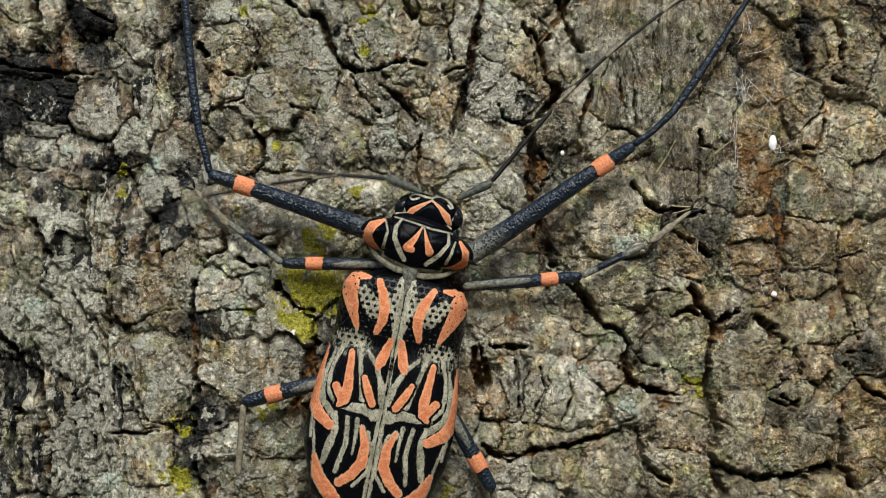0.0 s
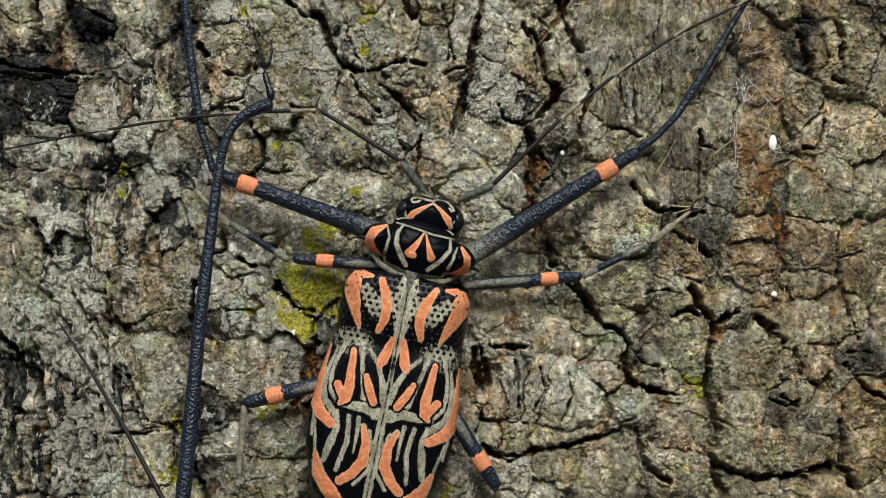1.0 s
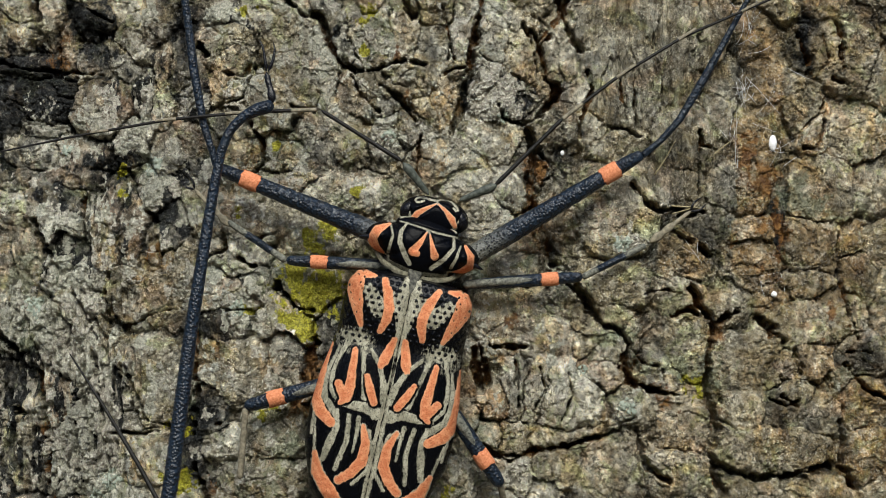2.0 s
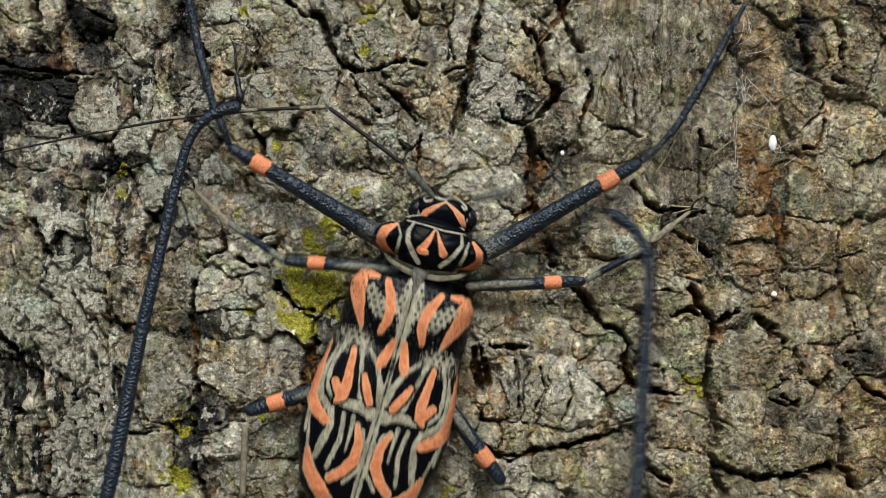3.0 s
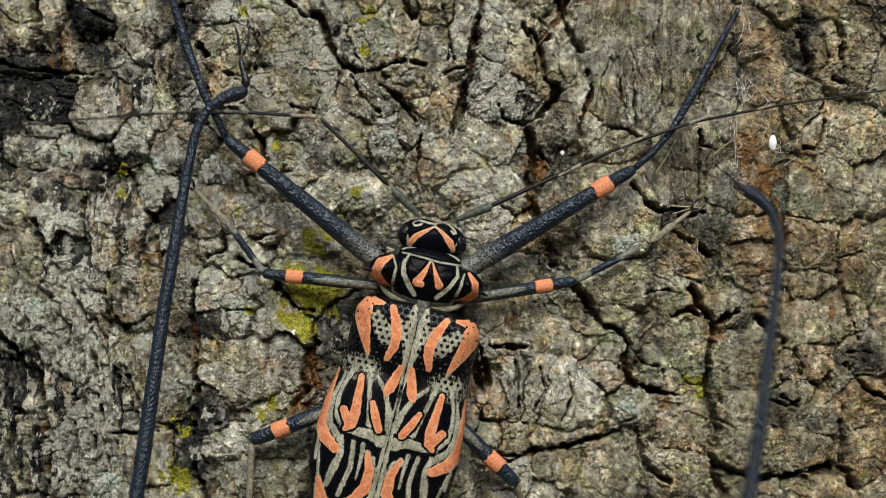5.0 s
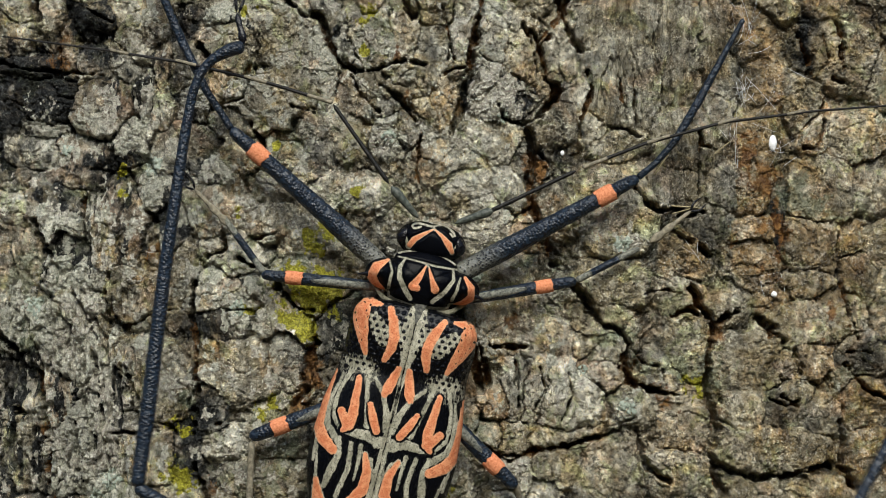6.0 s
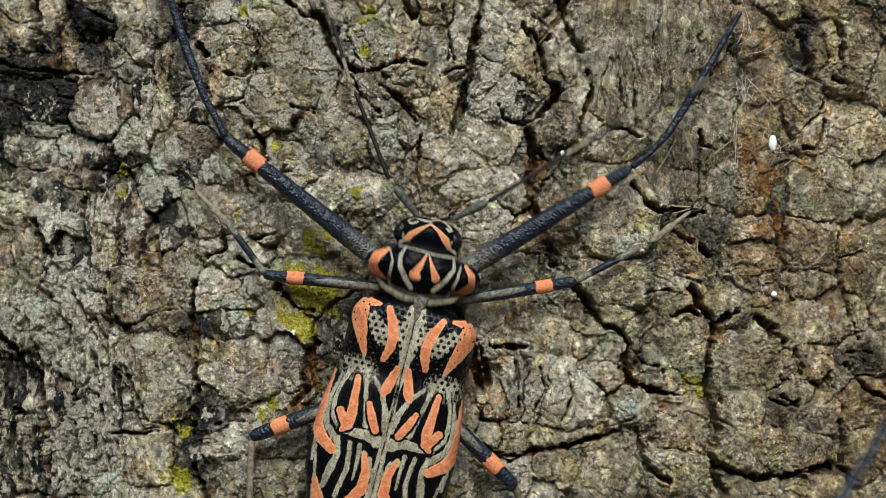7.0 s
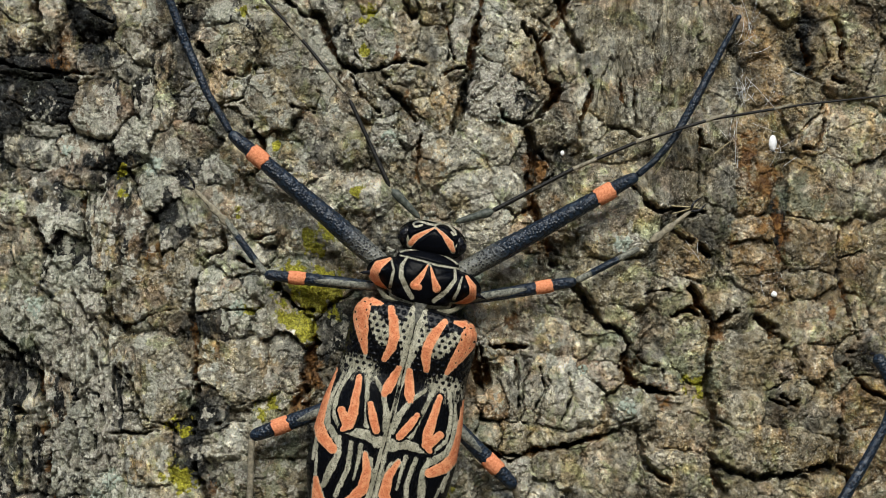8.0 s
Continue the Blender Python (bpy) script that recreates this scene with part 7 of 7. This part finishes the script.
RIGHT_MIDDLE = [(0, 8.2, 11.4, 19.7, 25.1), (0.5, 8.2, 10.9, 20.2, 22.5), (1.7, 8.6, 10.9, 20.4, 22.4),
        (2.8, 9.6, 10.9, 21.2, 22.7), (2.9, 9.6, 10.7, 21.2, 22.7), (3, 10.6, 9.7, 23.2, 13.8),
        (3.1, 10.4, 2.1, 22.2, -2.8), (3.2, 11, 2.5, 21.7, -2.8), (3.3, 10.4, 4.2, 23.2, 3),
        (3.4, 8.9, 6.6, 21.2, 10.9), (3.5, 8.6, 7.4, 19.7, 11.7), (3.7, 8.6, 8.1, 23.2, 16),
        (3.8, 9.6, 5.4, 24.7, 6.5), (3.9, 9.6, 5.8, 24.7, 7.5), (4, 8.2, 7.9, 22.2, 12.7),
        (4.1, 7.6, 7.7, 20.2, 13.8), (4.3, 8.2, 6.8, 23.2, 9.9), (4.5, 8.2, 6.2, 23.4, 9.4),
        (4.7, 7.6, 7, 19.3, 11.7), (5.8, 7.6, 7.5, 21.2, 15.3), (6, 7.9, 6.4, 24.2, 14.1),
        (6.6, 8.2, 6.4, 22.7, 13.8), (6.8, 7.3, 8.1, 20.7, 16.8), (6.9, 7.3, 8.5, 22.2, 19.7),
        (7, 7.6, 8.1, 21.2, 16.3), (7.1, 8.2, 6.6, 23.2, 14.6), (7.3, 8.2, 6.6, 22.2, 14.2),
        (8, 8.2, 6.4, 22.4, 13.8)]
RIGHT_TIP = [(0, 19.7, 25.1, 27.2, 32.4), (0.3, 19.7, 23.7, 27.4, 30.6), (0.5, 20.2, 22.5, 27.4, 28.6),
        (1.7, 20.4, 22.4, 28.2, 28.5), (2.8, 21.2, 22.7, 29.1, 28.5), (2.9, 21.2, 22.7, 29.1, 28.5),
        (3, 23.2, 13.8, 36, 19.8), (3.1, 22.2, -2.8, 41, -12.7), (3.2, 21.7, -2.8, 41, -11.7),
        (3.3, 23.2, 3, 45.9, 2.1), (3.4, 21.2, 10.9, 33.1, 15.8), (3.5, 19.7, 11.7, 31.1, 16.8),
        (3.7, 23.2, 16, 33.1, 21), (3.8, 24.7, 6.5, 41, 8.8), (3.9, 24.7, 7.5, 41, 9.9),
        (4, 22.2, 12.7, 36, 16.8), (4.1, 20.2, 13.8, 31.1, 18.3), (4.3, 23.2, 9.9, 37, 12.9),
        (4.5, 23.4, 9.4, 37, 12.7), (4.7, 19.3, 11.7, 31.1, 16.8), (5.8, 21.2, 15.3, 31.1, 20.8),
        (6, 24.2, 14.1, 39, 19.8), (6.6, 22.7, 13.8, 34.1, 18.6), (6.8, 20.7, 16.8, 29.1, 23.2),
        (6.9, 22.2, 19.7, 31.1, 25.7), (7, 21.2, 16.3, 31.1, 22.2), (7.1, 23.2, 14.6, 34.1, 19.6),
        (7.3, 22.2, 14.2, 34.1, 19.8), (7.5, 22.4, 14, 34.1, 19.6), (8, 22.4, 13.8, 34.1, 18.8)]

# The second beetle: its shins run from the bend near the foot to the knee.
RIVAL_LEFT_TIBIA = [(0, -84.3, -54.5, -71.6, -121.1), (0.1, -56.5, 8.9, -46.6, -42.4), (0.2, -34.5, 24.5, -36, -42.4),
        (0.3, -36.8, 22, -41.3, -42.4), (0.5, -37.6, 21.4, -44.1, -42.4), (1.7, -37.7, 21.4, -44.6, -42.4),
        (2.8, -37.5, 21.4, -52.3, -42.4), (2.9, -40.2, 21.1, -55.7, -42.4), (3, -43.5, 21.8, -57.3, -42.4),
        (3.1, -42.8, 22, -55.2, -42.4), (3.2, -42.5, 22.7, -53.7, -42.4), (3.3, -43.8, 22, -55.6, -42.4),
        (3.5, -41.9, 23, -52.8, -42.4), (3.7, -41.6, 22.5, -52.5, -42.4), (3.8, -42.1, 23, -52.3, -42.4),
        (4, -41.7, 23.5, -51.4, -42.4), (4.3, -42.3, 22.5, -52.5, -42.4), (4.5, -41.4, 22.7, -52.3, -42.4),
        (4.7, -41.6, 21.6, -53.7, -42.4), (5.8, -44, 31.8, -47, -40.3), (5.9, -44.1, 31.8, -50.6, -37.4),
        (6, -42.6, 31.5, -51.2, -34.5), (6.2, -43.5, 31.5, -57.5, -34.5), (6.5, -43.3, 31.5, -58.5, -35),
        (6.6, -46.6, 29.4, -61.4, -37.9), (6.7, -74.5, -25.3, -100.5, -90.4), (6.8, -100.9, -59.4, -118.7, -126),
        (8, -100.9, -59.4, -118.7, -126)]
RIVAL_RIGHT_TIBIA = [(0, 69.8, -69.2, 74.7, -135.6), (1.7, 69.8, -69.2, 74.7, -135.6), (2.4, 58.1, -25.3, 61.2, -92.3),
        (2.65, 49.4, 0.1, 46.8, -53.8), (2.8, 47, 2.5, 43.7, -42.4), (2.9, 42.7, 2, 39.1, -42.4),
        (3, 35.9, 1.1, 32.3, -42.4), (3.1, 33.6, 3, 34.1, -42.4), (3.2, 34.7, 2, 37.9, -42.4),
        (3.3, 33.6, 4, 32.1, -42.4), (3.4, 38.6, 1.6, 41, -42.4), (3.5, 38.6, 1.6, 40.4, -42.4),
        (3.7, 40.4, 3.5, 40.4, -42.4), (3.8, 40.9, 4.5, 40.3, -42.4), (3.9, 41.6, 4.5, 39.8, -42.4),
        (4, 41.8, 5.5, 37.7, -42.4), (4.1, 40.5, 15.5, 31.4, -42.4), (4.2, 44.8, 15.6, 29.1, -42.4),
        (4.3, 47, 14.8, 36.7, -42.4), (4.4, 48.6, 13, 38.65, -42.4), (4.5, 48.6, 9.6, 40.6, -42.4),
        (4.7, 47.8, 15.5, 42.9, -53.8), (5.05, 62, 2, 51.6, -63.4), (5.65, 79.6, -11.6, 67, -53.8),
        (5.8, 83.5, -15.5, 67, -44.2), (5.9, 78.6, -16.7, 61.2, -41.3), (6, 81.6, -24.3, 70.8, -42.2),
        (6.2, 79.8, -23.3, 73.2, -42.4), (6.5, 79.6, -24.3, 73.2, -42.4), (6.7, 85.5, -19.4, 72.7, -42.2),
        (6.8, 77.7, -16.1, 54.5, -42.4), (6.9, 78.6, -11.2, 55.4, -42.4), (7, 81.6, -22.3, 69.4, -39.4),
        (7.1, 83.5, -19.4, 76.1, -42.4), (7.3, 75.9, -10.1, 67.5, -42.4), (7.5, 80.6, -24.3, 68.9, -40.3),
        (8, 78.8, -26.4, 67.9, -42.4)]
RIVAL_LEFT_ANTENNA = [(0, -26, -74, -44, -45), (0.1, -38, -58, -54, -30), (0.2, -45.8, -42.2, -54.3, -25.9),
        (0.5, -48.8, -41.8, -59.3, -23.5), (1.7, -48.6, -41.5, -59.3, -23.5), (2.4, -44, -55, -58, -30),
        (2.8, -38, -95, -55, -58), (4.3, -38, -95, -55, -58), (4.4, -45.7, -44, -52.9, -25.4),
        (4.5, -46.4, -41.6, -53.4, -22.5), (4.7, -45.7, -46.4, -52.9, -28.4), (5.4, -38, -95, -55, -58),
        (8, -38, -95, -55, -58)]
RIVAL_RIGHT_ANTENNA = [(0, 47, -98, 62, -66), (3.2, 47, -98, 62, -66), (3.4, 39.8, -42.1, 53.6, -29.4),
        (3.5, 41.5, -40.1, 57.2, -24), (3.6, 49, -48.4, 64.4, -37.2), (3.8, 46.3, -42.5, 56.4, -34.1),
        (4, 47, -98, 62, -66), (4.4, 47, -98, 62, -66), (4.6, 30.6, -39.6, 45.5, -26.4),
        (4.7, 33.5, -46.4, 48.7, -34.3), (5.4, 47, -98, 62, -66), (6.2, 47, -98, 62, -66),
        (6.4, 51, -44.5, 75.1, -34.3), (6.5, 49.9, -40.6, 75.1, -29.6), (6.6, 51.9, -47.4, 76.2, -37.2),
        (6.8, 47, -98, 62, -66), (8, 47, -98, 62, -66)]


def move(body, name, rows, h0, h1):
    """Key a limb of a body: rows as above, h0 and h1 how far its two points stand off the bark."""
    ob = body[name]
    poses = []
    for t in TIMES:
        a, b, c, d = spread(rows, t)
        poses.append((t, body["at"][t].inverted() @ limb(place(a, b, h0), place(c, d, h1))))
    walk(ob, poses)


def motions():
    rest = (-4.37, -11.56)
    BEETLE["at"] = {}
    for t in TIMES:
        du, dv, turn = spread(BODY_SHIFT, t)
        BEETLE["at"][t] = plate_pose(rest[0] + du, rest[1] + dv, BODY_H, 14.2 + turn)
    walk(BEETLE["root"], [(t, BEETLE["at"][t]) for t in TIMES])
    for name, table, (u, v), h in (("pronotum", THORAX_SHIFT, (-3.31, -5.45), 6.8), ("head", HEAD_SHIFT, (-1.85, 1.56), 5.6)):
        rows = []
        for t in TIMES:
            du, dv, turn = spread(table, t)
            rows.append((t, BEETLE["at"][t].inverted() @ plate_pose(u + du, v + dv, h, 12 + turn)))
        walk(BEETLE[name], rows)
    for name, rows, h0, h1 in (
            ("left_fore_femur", LEFT_FORE_FEMUR, 5.5, 6.5), ("left_fore_tibia", LEFT_FORE_TIBIA, 5.5, 3.5),
            ("right_fore_femur", RIGHT_FORE_FEMUR, 5.5, 6.5), ("right_fore_tibia", RIGHT_FORE_TIBIA, 5.5, 2.5),
            ("left_middle_femur", LEFT_MIDDLE_FEMUR, 4, 5.5), ("left_middle_tibia", LEFT_MIDDLE_TIBIA, 4, 2),
            ("right_middle_femur", RIGHT_MIDDLE_FEMUR, 4, 5.5), ("right_middle_tibia", RIGHT_MIDDLE_TIBIA, 4, 2),
            ("left_hind_femur", LEFT_HIND_FEMUR, 4, 5.5), ("left_hind_tibia", LEFT_HIND_TIBIA, 4, 2),
            ("right_hind_femur", RIGHT_HIND_FEMUR, 4, 5.5), ("right_hind_tibia", RIGHT_HIND_TIBIA, 3.5, 1),
            ("left_scape", LEFT_SCAPE, 9, 9), ("left_middle", LEFT_MIDDLE, 9, 8), ("left_tip", LEFT_TIP, 8, 5),
            ("right_scape", RIGHT_SCAPE, 9, 9), ("right_middle", RIGHT_MIDDLE, 9, 8), ("right_tip", RIGHT_TIP, 8, 7)):
        move(BEETLE, name, rows, h0, h1)
    for name, rows in (("left_tarsus", [(0, -37.4, 3.9, -46.8, 13.6), (8, -37.4, 3.9, -46.8, 13.6)]), ("right_tarsus", [(0, 36.4, 1.1, 44, 6.9), (8, 36.4, 1.1, 44, 6.9)])):
        move(BEETLE, name, rows, 2, 1)
    RIVAL["at"] = {t: Matrix.Translation(place(0, -70, 12)) for t in TIMES}
    RIVAL["root"].matrix_world = RIVAL["at"][0.0]
    for key, table in (("left", RIVAL_LEFT_TIBIA), ("right", RIVAL_RIGHT_TIBIA)):
        rows, poses = [], []
        for t in TIMES:
            a, b, c, d = spread(table, t)
            m = limb(place(a, b, 11), place(c, d, 17)) @ pose(0, 0, 0, 0, 0, 180)
            poses.append((t, RIVAL["at"][t].inverted() @ m))
            end = m @ Vector((0, -73 * MM, 0))
            hip = end + Vector(((20 if key == "left" else -20) * MM, 0.004, -14 * MM))
            rows.append((t, RIVAL["at"][t].inverted() @ limb(end, hip)))
        walk(RIVAL[key + "_tibia"], poses)
        walk(RIVAL[key + "_femur"], rows)
    move(RIVAL, "left_antenna", RIVAL_LEFT_ANTENNA, 14, 8)
    move(RIVAL, "right_antenna", RIVAL_RIGHT_ANTENNA, 14, 8)


motions()
